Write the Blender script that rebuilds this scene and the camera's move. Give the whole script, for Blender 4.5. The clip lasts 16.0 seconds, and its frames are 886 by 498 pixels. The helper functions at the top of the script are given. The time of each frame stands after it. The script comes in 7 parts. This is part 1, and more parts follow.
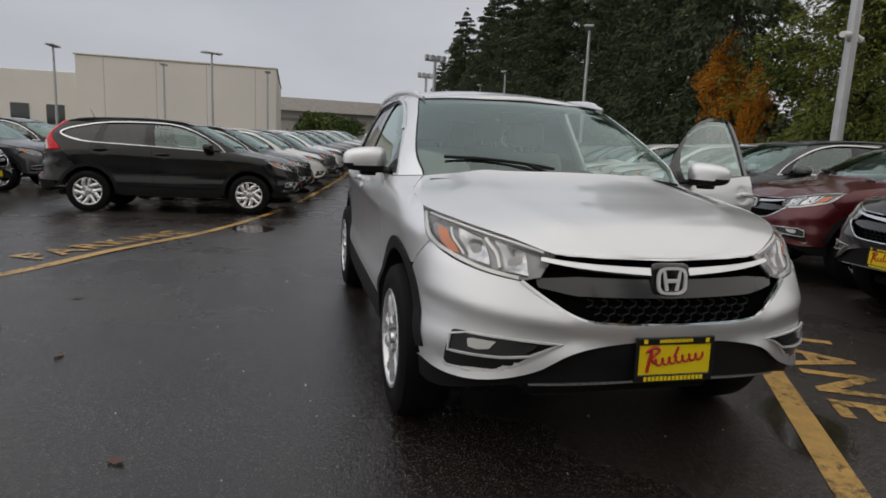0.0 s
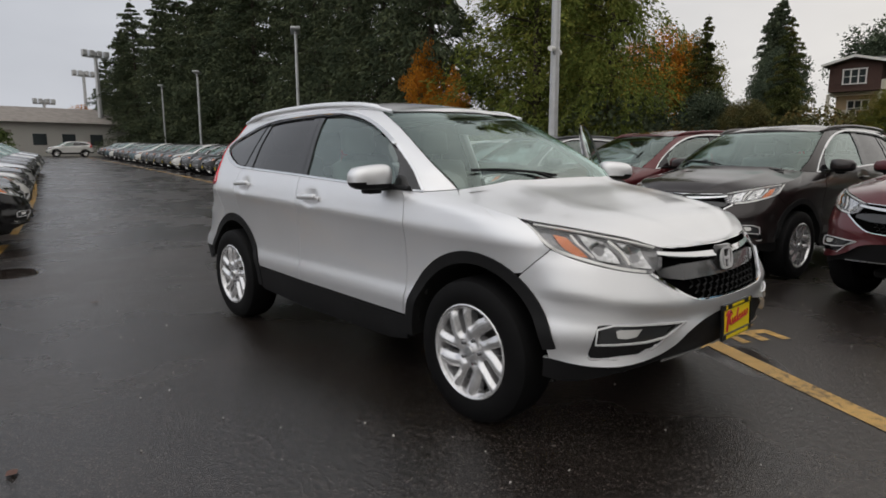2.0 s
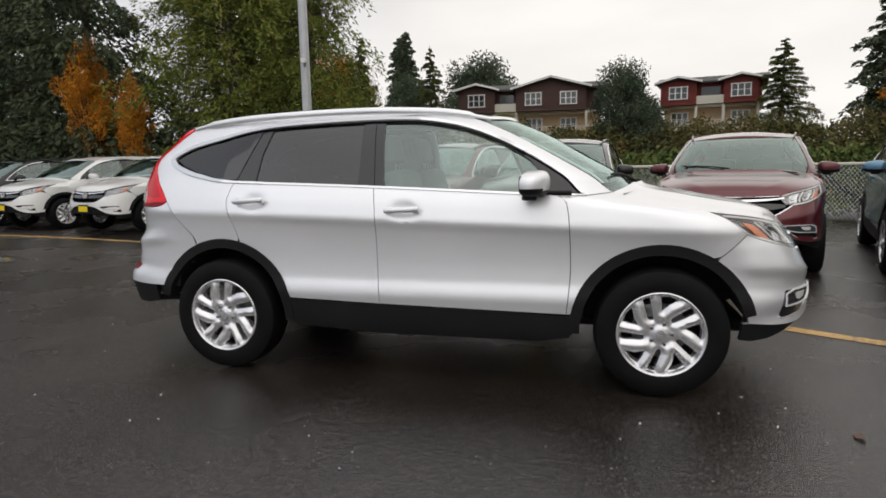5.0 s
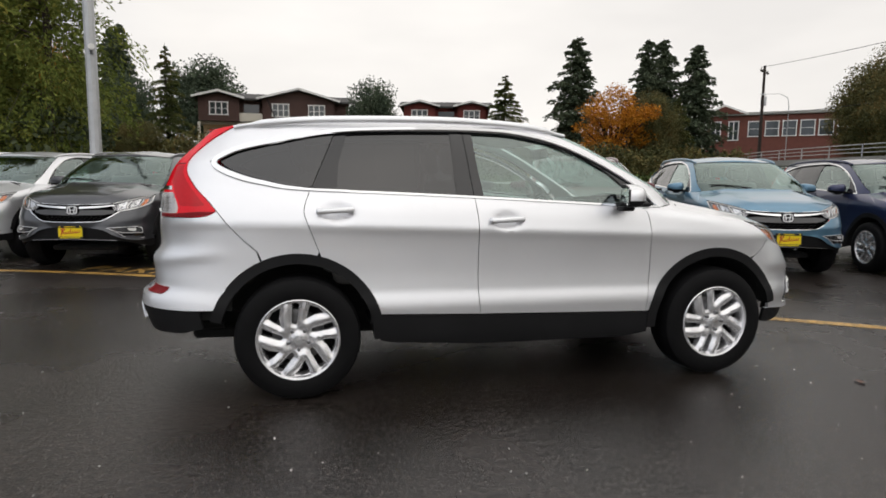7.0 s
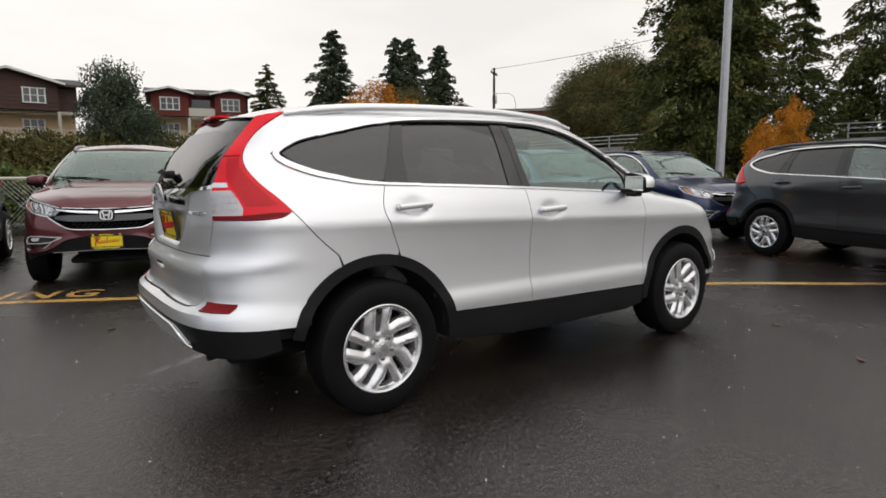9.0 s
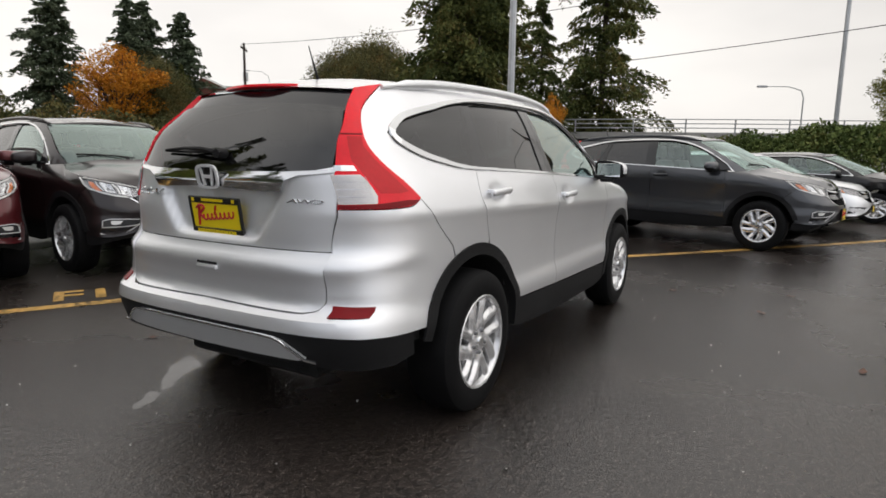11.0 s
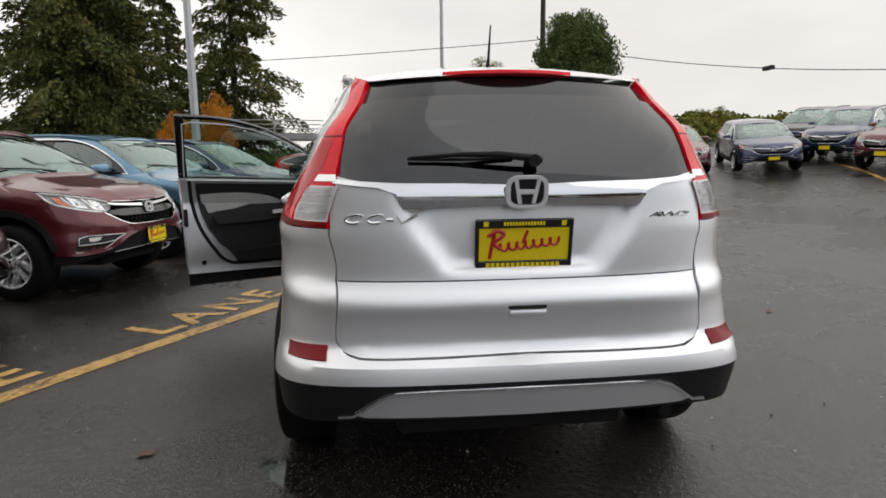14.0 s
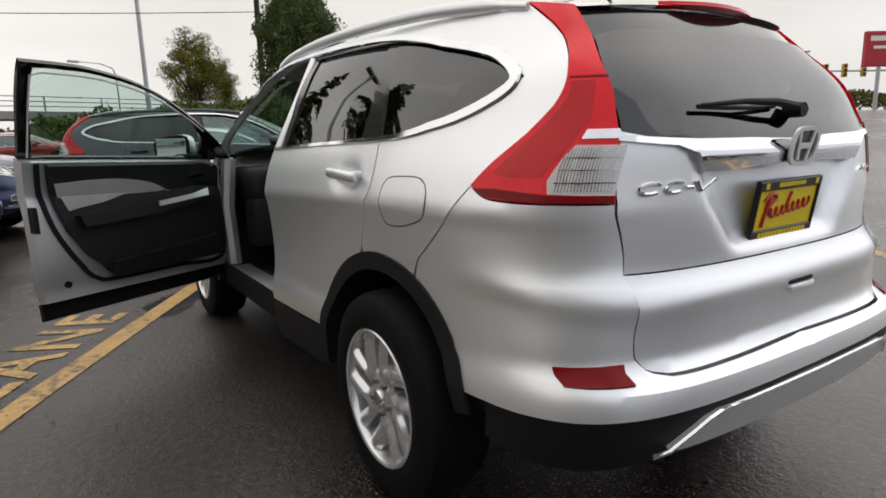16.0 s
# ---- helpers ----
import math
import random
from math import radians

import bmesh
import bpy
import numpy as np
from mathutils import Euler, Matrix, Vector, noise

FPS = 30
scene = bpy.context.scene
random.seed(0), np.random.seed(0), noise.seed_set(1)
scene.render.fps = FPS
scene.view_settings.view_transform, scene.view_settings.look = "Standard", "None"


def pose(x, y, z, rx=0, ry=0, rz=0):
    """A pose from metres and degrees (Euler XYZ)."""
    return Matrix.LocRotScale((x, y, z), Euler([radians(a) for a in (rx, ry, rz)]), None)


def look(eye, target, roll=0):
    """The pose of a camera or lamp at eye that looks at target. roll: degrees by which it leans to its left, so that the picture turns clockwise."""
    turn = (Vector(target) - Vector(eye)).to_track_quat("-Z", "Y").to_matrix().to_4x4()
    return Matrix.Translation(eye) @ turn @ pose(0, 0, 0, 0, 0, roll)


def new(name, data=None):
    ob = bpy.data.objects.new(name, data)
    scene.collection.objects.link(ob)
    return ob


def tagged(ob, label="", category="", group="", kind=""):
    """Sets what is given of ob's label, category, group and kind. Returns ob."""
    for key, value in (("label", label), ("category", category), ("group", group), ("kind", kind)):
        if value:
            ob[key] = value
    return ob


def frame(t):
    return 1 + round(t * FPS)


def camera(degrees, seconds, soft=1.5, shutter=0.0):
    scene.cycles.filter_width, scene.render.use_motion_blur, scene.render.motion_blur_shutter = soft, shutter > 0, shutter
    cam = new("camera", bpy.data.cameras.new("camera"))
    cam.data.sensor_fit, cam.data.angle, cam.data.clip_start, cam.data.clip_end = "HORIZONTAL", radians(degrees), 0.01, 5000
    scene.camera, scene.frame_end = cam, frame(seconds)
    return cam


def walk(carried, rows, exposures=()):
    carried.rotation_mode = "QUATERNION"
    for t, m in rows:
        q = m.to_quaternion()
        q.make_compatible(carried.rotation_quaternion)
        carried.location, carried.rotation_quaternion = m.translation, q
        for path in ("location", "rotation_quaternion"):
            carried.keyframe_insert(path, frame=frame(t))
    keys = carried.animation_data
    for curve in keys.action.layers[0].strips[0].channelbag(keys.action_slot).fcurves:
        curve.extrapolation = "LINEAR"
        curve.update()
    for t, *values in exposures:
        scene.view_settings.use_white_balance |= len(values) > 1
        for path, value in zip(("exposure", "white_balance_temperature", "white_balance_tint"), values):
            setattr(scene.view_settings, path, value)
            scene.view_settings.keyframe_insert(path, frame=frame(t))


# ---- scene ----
cam = camera(72.4, 16.0, 1.7)
PATH = [
    (0, (4.011, -1.356, 1.242), (2.099, -0.869, 0.912), 2.8),
    (0.5, (3.908, -1.771, 1.275), (2.07, -1.056, 0.94), 0.5),
    (1, (3.713, -2.16, 1.257), (1.965, -1.245, 0.931), -0.3),
    (1.5, (3.506, -2.509, 1.252), (1.85, -1.419, 0.993), 0.4),
    (2, (3.259, -2.865, 1.276), (1.808, -1.524, 0.969), -0.1),
    (2.5, (2.909, -3.181, 1.269), (1.588, -1.712, 0.955), -0.8),
    (3, (2.567, -3.464, 1.245), (1.376, -1.884, 0.954), 0.9),
    (3.5, (2.193, -3.74, 1.262), (1.182, -2.042, 0.958), 1.0),
    (4, (1.766, -3.923, 1.261), (0.898, -2.145, 0.972), 0.6),
    (4.5, (1.345, -4.109, 1.249), (0.663, -2.25, 0.965), -1.0),
    (4.7, (1.207, -4.152, 1.262), (0.603, -2.267, 0.979), -1.1),
    (6.8, (-1.08, -4.305, 1.27), (-0.733, -2.35, 1.033), 0.3),
    (7, (-1.224, -4.279, 1.257), (-0.804, -2.337, 1.024), 0.6),
    (7.5, (-1.67, -4.177, 1.235), (-0.993, -2.31, 1.0), -1.0),
    (8, (-2.084, -3.958, 1.255), (-1.253, -2.157, 1.002), -1.5),
    (8.5, (-2.471, -3.757, 1.246), (-1.477, -2.039, 1.005), -1.1),
    (9, (-2.822, -3.503, 1.247), (-1.658, -1.897, 0.992), -0.3),
    (9.5, (-3.139, -3.195, 1.245), (-1.853, -1.686, 0.986), 0.2),
    (10, (-3.419, -2.853, 1.233), (-1.942, -1.533, 0.957), 0.0),
    (10.2, (-3.526, -2.748, 1.243), (-1.999, -1.488, 0.957), 0.0),
    (12.3, (-4.133, -0.988, 1.221), (-2.221, -0.466, 0.949), 0.8),
    (12.5, (-4.146, -0.829, 1.217), (-2.217, -0.373, 0.947), 0.1),
    (13, (-4.192, -0.392, 1.245), (-2.229, -0.169, 0.937), -1.3),
    (13.5, (-4.113, 0.055, 1.258), (-2.14, 0.107, 0.935), -0.4),
    (14, (-4.009, 0.458, 1.248), (-2.042, 0.257, 0.95), -0.7),
    (14.5, (-3.878, 0.827, 1.231), (-1.95, 0.397, 0.915), -0.4),
    (15, (-3.631, 1.189, 1.237), (-1.762, 0.549, 0.925), -0.2),
    (15.5, (-3.342, 1.509, 1.24), (-1.596, 0.605, 0.873), -1.2),
    (16, (-2.994, 1.718, 1.201), (-1.346, 0.65, 0.823), -1.6),
]
walk(cam, [(t, look(eye, target, roll)) for t, eye, target, roll in PATH], exposures=[(0.0, -0.08), (2.5, 0.12), (4.5, 0.32), (7.0, 0.36), (10.0, 0.43), (13.0, 0.56), (16.0, 0.54)])

# ---- light: an overcast sky, with a soft sun behind it ----
world = bpy.data.worlds.new("overcast")
scene.world = world
world.use_nodes = True
wn = world.node_tree.nodes
wl = world.node_tree.links
sky = wn.new("ShaderNodeTexSky")
sky.sky_type, sky.sun_disc, sky.sun_elevation, sky.sun_rotation = "NISHITA", False, radians(47.7), radians(180)
sky.air_density, sky.dust_density, sky.ozone_density = 1.0, 6.0, 1.0
geo_in = wn.new("ShaderNodeTexCoord")
cloud = wn.new("ShaderNodeTexNoise")
cloud.inputs["Scale"].default_value, cloud.inputs["Detail"].default_value = 2.2, 4
squash = wn.new("ShaderNodeMapping")
squash.inputs["Scale"].default_value = (1.0, 1.0, 3.0)
wl.new(geo_in.outputs["Generated"], squash.inputs["Vector"])
wl.new(squash.outputs["Vector"], cloud.inputs["Vector"])
tone = wn.new("ShaderNodeValToRGB")
tone.color_ramp.elements[0].position, tone.color_ramp.elements[0].color = 0.30, (0.74, 0.73, 0.725, 1)
tone.color_ramp.elements[1].position, tone.color_ramp.elements[1].color = 0.70, (0.90, 0.885, 0.87, 1)
wl.new(cloud.outputs["Fac"], tone.inputs["Fac"])
# the bank of cloud is darker over the building (-x) and brighter on the other side
side = wn.new("ShaderNodeVectorMath")
side.operation = "DOT_PRODUCT"
side.inputs[1].default_value = (0.92, 0.38, 0.0)
wl.new(geo_in.outputs["Generated"], side.inputs[0])
ramp = wn.new("ShaderNodeMapRange")
ramp.inputs["From Min"].default_value, ramp.inputs["From Max"].default_value = -1.0, 0.35
ramp.inputs["To Min"].default_value, ramp.inputs["To Max"].default_value = 0.50, 0.70
wl.new(side.outputs["Value"], ramp.inputs["Value"])
deck = wn.new("ShaderNodeVectorMath")
deck.operation = "SCALE"
far_side = wn.new("ShaderNodeMapRange")
far_side.inputs["From Min"].default_value, far_side.inputs["From Max"].default_value = 0.50, 0.95
far_side.inputs["To Min"].default_value, far_side.inputs["To Max"].default_value = 1.0, 0.76
lane_way = wn.new("ShaderNodeVectorMath")
lane_way.operation = "DOT_PRODUCT"
lane_way.inputs[1].default_value = (0.80, -0.60, 0.0)
wl.new(geo_in.outputs["Generated"], lane_way.inputs[0])
wl.new(lane_way.outputs["Value"], far_side.inputs["Value"])
dim = wn.new("ShaderNodeMath")
dim.operation = "MULTIPLY"
wl.new(ramp.outputs["Result"], dim.inputs[0])
wl.new(far_side.outputs["Result"], dim.inputs[1])
wl.new(dim.outputs[0], deck.inputs["Scale"])
tint = wn.new("ShaderNodeMix")
tint.data_type = "RGBA"
tint.inputs["A"].default_value, tint.inputs["B"].default_value = (0.93, 0.98, 1.08, 1), (1.008, 0.985, 0.955, 1)
fade = wn.new("ShaderNodeMapRange")
fade.inputs["From Min"].default_value, fade.inputs["From Max"].default_value = -0.9, 0.2
wl.new(side.outputs["Value"], fade.inputs["Value"])
wl.new(fade.outputs["Result"], tint.inputs["Factor"])
cool = wn.new("ShaderNodeVectorMath")
cool.operation = "MULTIPLY"
wl.new(tone.outputs["Color"], cool.inputs[0])
wl.new(tint.outputs["Result"], cool.inputs[1])
wl.new(cool.outputs["Vector"], deck.inputs[0])
# an overcast sky is brighter overhead than at the horizon
tilt = wn.new("ShaderNodeVectorMath")
tilt.operation = "DOT_PRODUCT"
tilt.inputs[1].default_value = (0.55, 0.10, 0.83)
wl.new(geo_in.outputs["Generated"], tilt.inputs[0])
zenith = wn.new("ShaderNodeMapRange")
zenith.interpolation_type = "SMOOTHSTEP"
zenith.inputs["From Min"].default_value, zenith.inputs["From Max"].default_value = 0.62, 1.0
zenith.inputs["To Min"].default_value, zenith.inputs["To Max"].default_value = 1.0, 1.12
wl.new(tilt.outputs["Value"], zenith.inputs["Value"])
lift = wn.new("ShaderNodeVectorMath")
lift.operation = "SCALE"
wl.new(deck.outputs["Vector"], lift.inputs[0])
wl.new(zenith.outputs["Result"], lift.inputs["Scale"])
clouds = wn.new("ShaderNodeBackground")
clouds.inputs["Strength"].default_value = 1.38
wl.new(lift.outputs["Vector"], clouds.inputs["Color"])
clear = wn["Background"]
clear.inputs["Strength"].default_value = 0.05
wl.new(sky.outputs["Color"], clear.inputs["Color"])
both_skies = wn.new("ShaderNodeMixShader")
both_skies.inputs["Fac"].default_value = 0.93
wl.new(clear.outputs[0], both_skies.inputs[1])
wl.new(clouds.outputs[0], both_skies.inputs[2])
wl.new(both_skies.outputs[0], wn["World Output"].inputs["Surface"])
sun = new("sun", bpy.data.lights.new("sun", "SUN"))
sun.data.energy, sun.data.angle, sun.data.color = 0.5, radians(85), (1.0, 0.97, 0.93)
sun.matrix_basis = look((0.0, -5.0, 5.5), (0, 0, 0))

# ---- materials ----
M = {}


def material(name, color, rough=0.5, metal=0.0, coat=0.0, spec=0.5, vary=0.0, scale=8.0, bump=0.0, bump_scale=60.0, alpha=1.0, transmit=0.0, rough_vary=0.0, ior=1.5):
    """A principled material; vary mixes its colour by noise at two scales, bump gives it grain."""
    m = bpy.data.materials.new(name)
    m.use_nodes = True
    nt = m.node_tree
    b = nt.nodes["Principled BSDF"]
    b.inputs["Base Color"].default_value = (*color, 1)
    b.inputs["Roughness"].default_value, b.inputs["Metallic"].default_value = rough, metal
    b.inputs["Coat Weight"].default_value, b.inputs["Coat Roughness"].default_value = coat, 0.06
    b.inputs["Specular IOR Level"].default_value, b.inputs["IOR"].default_value = spec, ior
    b.inputs["Alpha"].default_value, b.inputs["Transmission Weight"].default_value = alpha, transmit
    if vary or bump or rough_vary:
        co = nt.nodes.new("ShaderNodeTexCoord")
        n1, n2 = nt.nodes.new("ShaderNodeTexNoise"), nt.nodes.new("ShaderNodeTexNoise")
        n1.inputs["Scale"].default_value, n1.inputs["Detail"].default_value = scale, 6
        n2.inputs["Scale"].default_value, n2.inputs["Detail"].default_value = bump_scale, 4
        for n in (n1, n2):
            nt.links.new(co.outputs["Object"], n.inputs["Vector"])
        if vary:
            mix = nt.nodes.new("ShaderNodeMapRange")
            mix.inputs["From Min"].default_value, mix.inputs["From Max"].default_value = 0.3, 0.7
            mix.inputs["To Min"].default_value, mix.inputs["To Max"].default_value = 1 - vary, 1 + vary
            mul = nt.nodes.new("ShaderNodeVectorMath")
            mul.operation = "SCALE"
            mul.inputs[0].default_value = color
            add = nt.nodes.new("ShaderNodeMath")
            add.operation = "MULTIPLY_ADD"
            add.inputs[1].default_value, add.inputs[2].default_value = 0.35, 0.0
            nt.links.new(n2.outputs["Fac"], add.inputs[0])
            add2 = nt.nodes.new("ShaderNodeMath")
            add2.operation = "MULTIPLY_ADD"
            add2.inputs[1].default_value = 0.65
            nt.links.new(n1.outputs["Fac"], add2.inputs[0])
            nt.links.new(add.outputs[0], add2.inputs[2])
            nt.links.new(add2.outputs[0], mix.inputs["Value"])
            nt.links.new(mix.outputs["Result"], mul.inputs["Scale"])
            nt.links.new(mul.outputs["Vector"], b.inputs["Base Color"])
        if rough_vary:
            rr = nt.nodes.new("ShaderNodeMapRange")
            rr.inputs["From Min"].default_value, rr.inputs["From Max"].default_value = 0.3, 0.7
            rr.inputs["To Min"].default_value, rr.inputs["To Max"].default_value = max(0, rough - rough_vary), rough + rough_vary
            nt.links.new(n1.outputs["Fac"], rr.inputs["Value"])
            nt.links.new(rr.outputs["Result"], b.inputs["Roughness"])
        if bump:
            bu = nt.nodes.new("ShaderNodeBump")
            bu.inputs["Strength"].default_value, bu.inputs["Distance"].default_value = 1.0, bump
            nt.links.new(n2.outputs["Fac"], bu.inputs["Height"])
            nt.links.new(bu.outputs["Normal"], b.inputs["Normal"])
    M[name] = m
    return m


def paint(name, color, metal=0.6, rough=0.32, spec=0.5):
    """Car paint: flakes under a clear coat, wet here and there."""
    m = material(name, color, rough, metal, 1.0, spec, 0.04, 1.7, 0.0, 900.0)
    b = m.node_tree.nodes["Principled BSDF"]
    b.inputs["Coat IOR"].default_value = 1.5
    return m


def pane(name, tint, see, mirror=0.055, steep=0.88, sheen=(1, 1, 1)):
    """Window glass that lets part of the light straight through and mirrors the rest by angle."""
    m = bpy.data.materials.new(name)
    m.use_nodes = True
    nt = m.node_tree
    nt.nodes.remove(nt.nodes["Principled BSDF"])
    clear, gloss, mix, fr, power, add = (nt.nodes.new("ShaderNode" + k) for k in ("BsdfTransparent", "BsdfGlossy", "MixShader", "LayerWeight", "Math", "Math"))
    clear.inputs["Color"].default_value = (*[c * see for c in tint], 1)
    gloss.inputs["Color"].default_value, gloss.inputs["Roughness"].default_value = (*sheen, 1), 0.01
    fr.inputs["Blend"].default_value = 0.5
    power.operation, power.inputs[1].default_value = "POWER", 3.5
    add.operation, add.inputs[1].default_value, add.inputs[2].default_value = "MULTIPLY_ADD", steep, mirror
    nt.links.new(fr.outputs["Facing"], power.inputs[0])
    nt.links.new(power.outputs[0], add.inputs[0])
    nt.links.new(add.outputs[0], mix.inputs["Fac"])
    nt.links.new(clear.outputs[0], mix.inputs[1])
    nt.links.new(gloss.outputs[0], mix.inputs[2])
    nt.links.new(mix.outputs[0], nt.nodes["Material Output"].inputs["Surface"])
    M[name] = m
    return m


paint("paint_silver", (0.89, 0.897, 0.915), 0.84, 0.45)
paint("paint_black", (0.006, 0.006, 0.007), 0.0, 0.3, 0.1)
paint("paint_brown_black", (0.020, 0.015, 0.015), 0.3, 0.3, 0.2)
paint("paint_grey", (0.065, 0.068, 0.076), 0.6)
paint("paint_maroon", (0.11, 0.012, 0.016), 0.45)
paint("paint_blue", (0.12, 0.25, 0.36), 0.6)
paint("paint_navy", (0.02, 0.028, 0.085), 0.5)
paint("paint_white", (0.78, 0.78, 0.76), 0.0, 0.35)
paint("paint_teal", (0.10, 0.15, 0.18), 0.6)
paint("paint_red", (0.30, 0.03, 0.02), 0.3)
material("plastic", (0.013, 0.013, 0.0138), 0.52, 0, 0, 0.18, 0.15, 6, 0.0008, 500)
material("gloss_black", (0.008, 0.008, 0.009), 0.12, 0, 0.5)
material("under", (0.008, 0.008, 0.008), 0.9, vary=0.3)
material("tyre", (0.006, 0.006, 0.0065), 0.65, 0, 0, 0.15, 0.25, 12, 0.001, 160)
material("alloy", (0.82, 0.82, 0.83), 0.24, 0.75, 0.4)
material("brake", (0.20, 0.20, 0.20), 0.45, 0.9, vary=0.3, scale=20)
material("nut", (0.20, 0.20, 0.21), 0.3, 1.0)
material("chrome", (0.82, 0.83, 0.84), 0.06, 1.0)
material("mirror", (0.9, 0.9, 0.9), 0.01, 1.0)
material("skid", (0.74, 0.75, 0.76), 0.34, 0.6)
material("red_lens", (0.84, 0.005, 0.018), 0.10, 0, 0.35, 0.2, 0.10, 9)
material("red_deep", (0.58, 0.003, 0.010), 0.14, 0, 0.35, 0.2, 0.10, 9)
material("red_dark", (0.20, 0.002, 0.005), 0.3, 0, 0.0, 0.2)
material("amber", (0.75, 0.20, 0.05), 0.15, 0, 0.6)
material("lamp_white", (0.82, 0.82, 0.80), 0.12, 0.3, 0.8)
material("lamp_house", (0.27, 0.27, 0.28), 0.24, 0.7, vary=0.35, scale=26)
material("plate_yellow", (0.93, 0.71, 0.012), 0.35)
material("plate_black", (0.01, 0.01, 0.01), 0.35)
material("plate_red", (0.50, 0.01, 0.02), 0.4)
def ribbed(name, color, rough, metal, scale):
    """Clear moulded plastic with fine ribs."""
    m = material(name, color, rough, metal, 0.6)
    nt = m.node_tree
    co, wave, bu = nt.nodes.new("ShaderNodeTexCoord"), nt.nodes.new("ShaderNodeTexWave"), nt.nodes.new("ShaderNodeBump")
    wave.bands_direction = "Z"
    wave.inputs["Scale"].default_value = scale
    bu.inputs["Distance"].default_value = 0.0005
    nt.links.new(co.outputs["Object"], wave.inputs["Vector"])
    nt.links.new(wave.outputs["Fac"], bu.inputs["Height"])
    nt.links.new(bu.outputs["Normal"], nt.nodes["Principled BSDF"].inputs["Normal"])


material("bright_trim", (0.82, 0.82, 0.83), 0.25, 0.25)
material("mesh_black", (0.003, 0.003, 0.003), 0.9, 0, 0, 0.0)
material("grey_gloss", (0.035, 0.036, 0.038), 0.2, 0, 0.5)
material("lamp_chrome", (0.62, 0.63, 0.64), 0.12, 1.0, vary=0.3, scale=40)
ribbed("clear_ribs", (0.74, 0.70, 0.69), 0.14, 0.35, 60.0)
material("seat", (0.23, 0.225, 0.215), 0.75, vary=0.1, scale=10, bump=0.001)
material("cabin", (0.006, 0.006, 0.0065), 0.6, vary=0.15, bump=0.0005, bump_scale=400)
material("lining", (0.36, 0.355, 0.34), 0.8, vary=0.08)
pane("glass", (0.78, 0.95, 0.90), 0.84, 0.17, 0.88, (0.88, 1.0, 0.96))
pane("glass_dark", (0.9, 0.92, 0.95), 0.05, 0.085, 0.6)
pane("glass_screen", (0.80, 0.95, 0.91), 0.74, 0.19, 0.68, (0.84, 1.0, 0.95))
pane("lens", (1, 1, 1), 0.95, 0.05)
# ---- building tools ----
from mathutils.geometry import delaunay_2d_cdt

COARSE = [1.0]


def mesh_of(name, verts, faces, sharp=35, mats=(), slots=None):
    me = bpy.data.meshes.new(name)
    me.from_pydata([tuple(v) for v in verts], [], [tuple(f) for f in faces])
    me.polygons.foreach_set("use_smooth", [True] * len(me.polygons))
    for m in mats:
        me.materials.append(m)
    if slots is not None:
        me.polygons.foreach_set("material_index", slots)
    me.update()
    if sharp:
        me.set_sharp_from_angle(angle=radians(sharp))
    return me


def part(name, geo, material, parent=None, label="", sharp=35, at=None):
    """Links verts and faces as one mesh object, under a thing or a part."""
    ob = new(name, mesh_of(name, geo[0], geo[1], sharp, (material,)))
    if parent is not None:
        ob.parent = parent
    if at is not None:
        ob.matrix_basis = at
    return tagged(ob, label)


def thing(name, label, category, group="", kind="", at=None):
    ob = new(name)
    if at is not None:
        ob.matrix_basis = at
    return tagged(ob, label, category, group, kind)


def join(*geos):
    verts, faces = [], []
    for v, f in geos:
        n = len(verts)
        verts += [tuple(p) for p in v]
        faces += [tuple(i + n for i in q) for q in f]
    return verts, faces


def moved(geo, m):
    return [tuple(m @ Vector(v)) for v in geo[0]], geo[1]


def mirrored(geo):
    return [(x, -y, z) for x, y, z in geo[0]], [tuple(reversed(f)) for f in geo[1]]


def rbox(x0, x1, y0, y1, z0, z1, r=0.01, seg=2):
    seg = 1 if COARSE[0] > 2 else seg
    bm = bmesh.new()
    bmesh.ops.create_cube(bm, size=1)
    for v in bm.verts:
        v.co = ((x0 + x1) / 2 + v.co.x * (x1 - x0), (y0 + y1) / 2 + v.co.y * (y1 - y0), (z0 + z1) / 2 + v.co.z * (z1 - z0))
    if r:
        r = min(r, 0.45 * min(x1 - x0, y1 - y0, z1 - z0))
        bmesh.ops.bevel(bm, geom=bm.edges[:], offset=r, segments=seg, profile=0.5, affect="EDGES")
    bm.verts.index_update()
    geo = [tuple(v.co) for v in bm.verts], [tuple(v.index for v in f.verts) for f in bm.faces]
    bm.free()
    return geo


def tube(points, radius, sides=8, caps=True):
    """A tube along points; radius: one number, or one for each point."""
    sides = min(sides, 6) if COARSE[0] > 2 else sides
    pts = [Vector(p) for p in points]
    rad = radius if hasattr(radius, "__len__") else [radius] * len(pts)
    verts, faces = [], []
    side = None
    for i, p in enumerate(pts):
        d = (pts[min(i + 1, len(pts) - 1)] - pts[max(i - 1, 0)]).normalized()
        if side is None:
            side = d.orthogonal().normalized()
        side = (side - d * side.dot(d)).normalized()
        up = d.cross(side)
        for k in range(sides):
            a = 2 * math.pi * k / sides
            verts.append(tuple(p + (side * math.cos(a) + up * math.sin(a)) * rad[i]))
        if i:
            b, c = (i - 1) * sides, i * sides
            faces += [(b + k, b + (k + 1) % sides, c + (k + 1) % sides, c + k) for k in range(sides)]
    if caps:
        faces += [tuple(range(sides - 1, -1, -1)), tuple(range((len(pts) - 1) * sides, len(pts) * sides))]
    return verts, faces


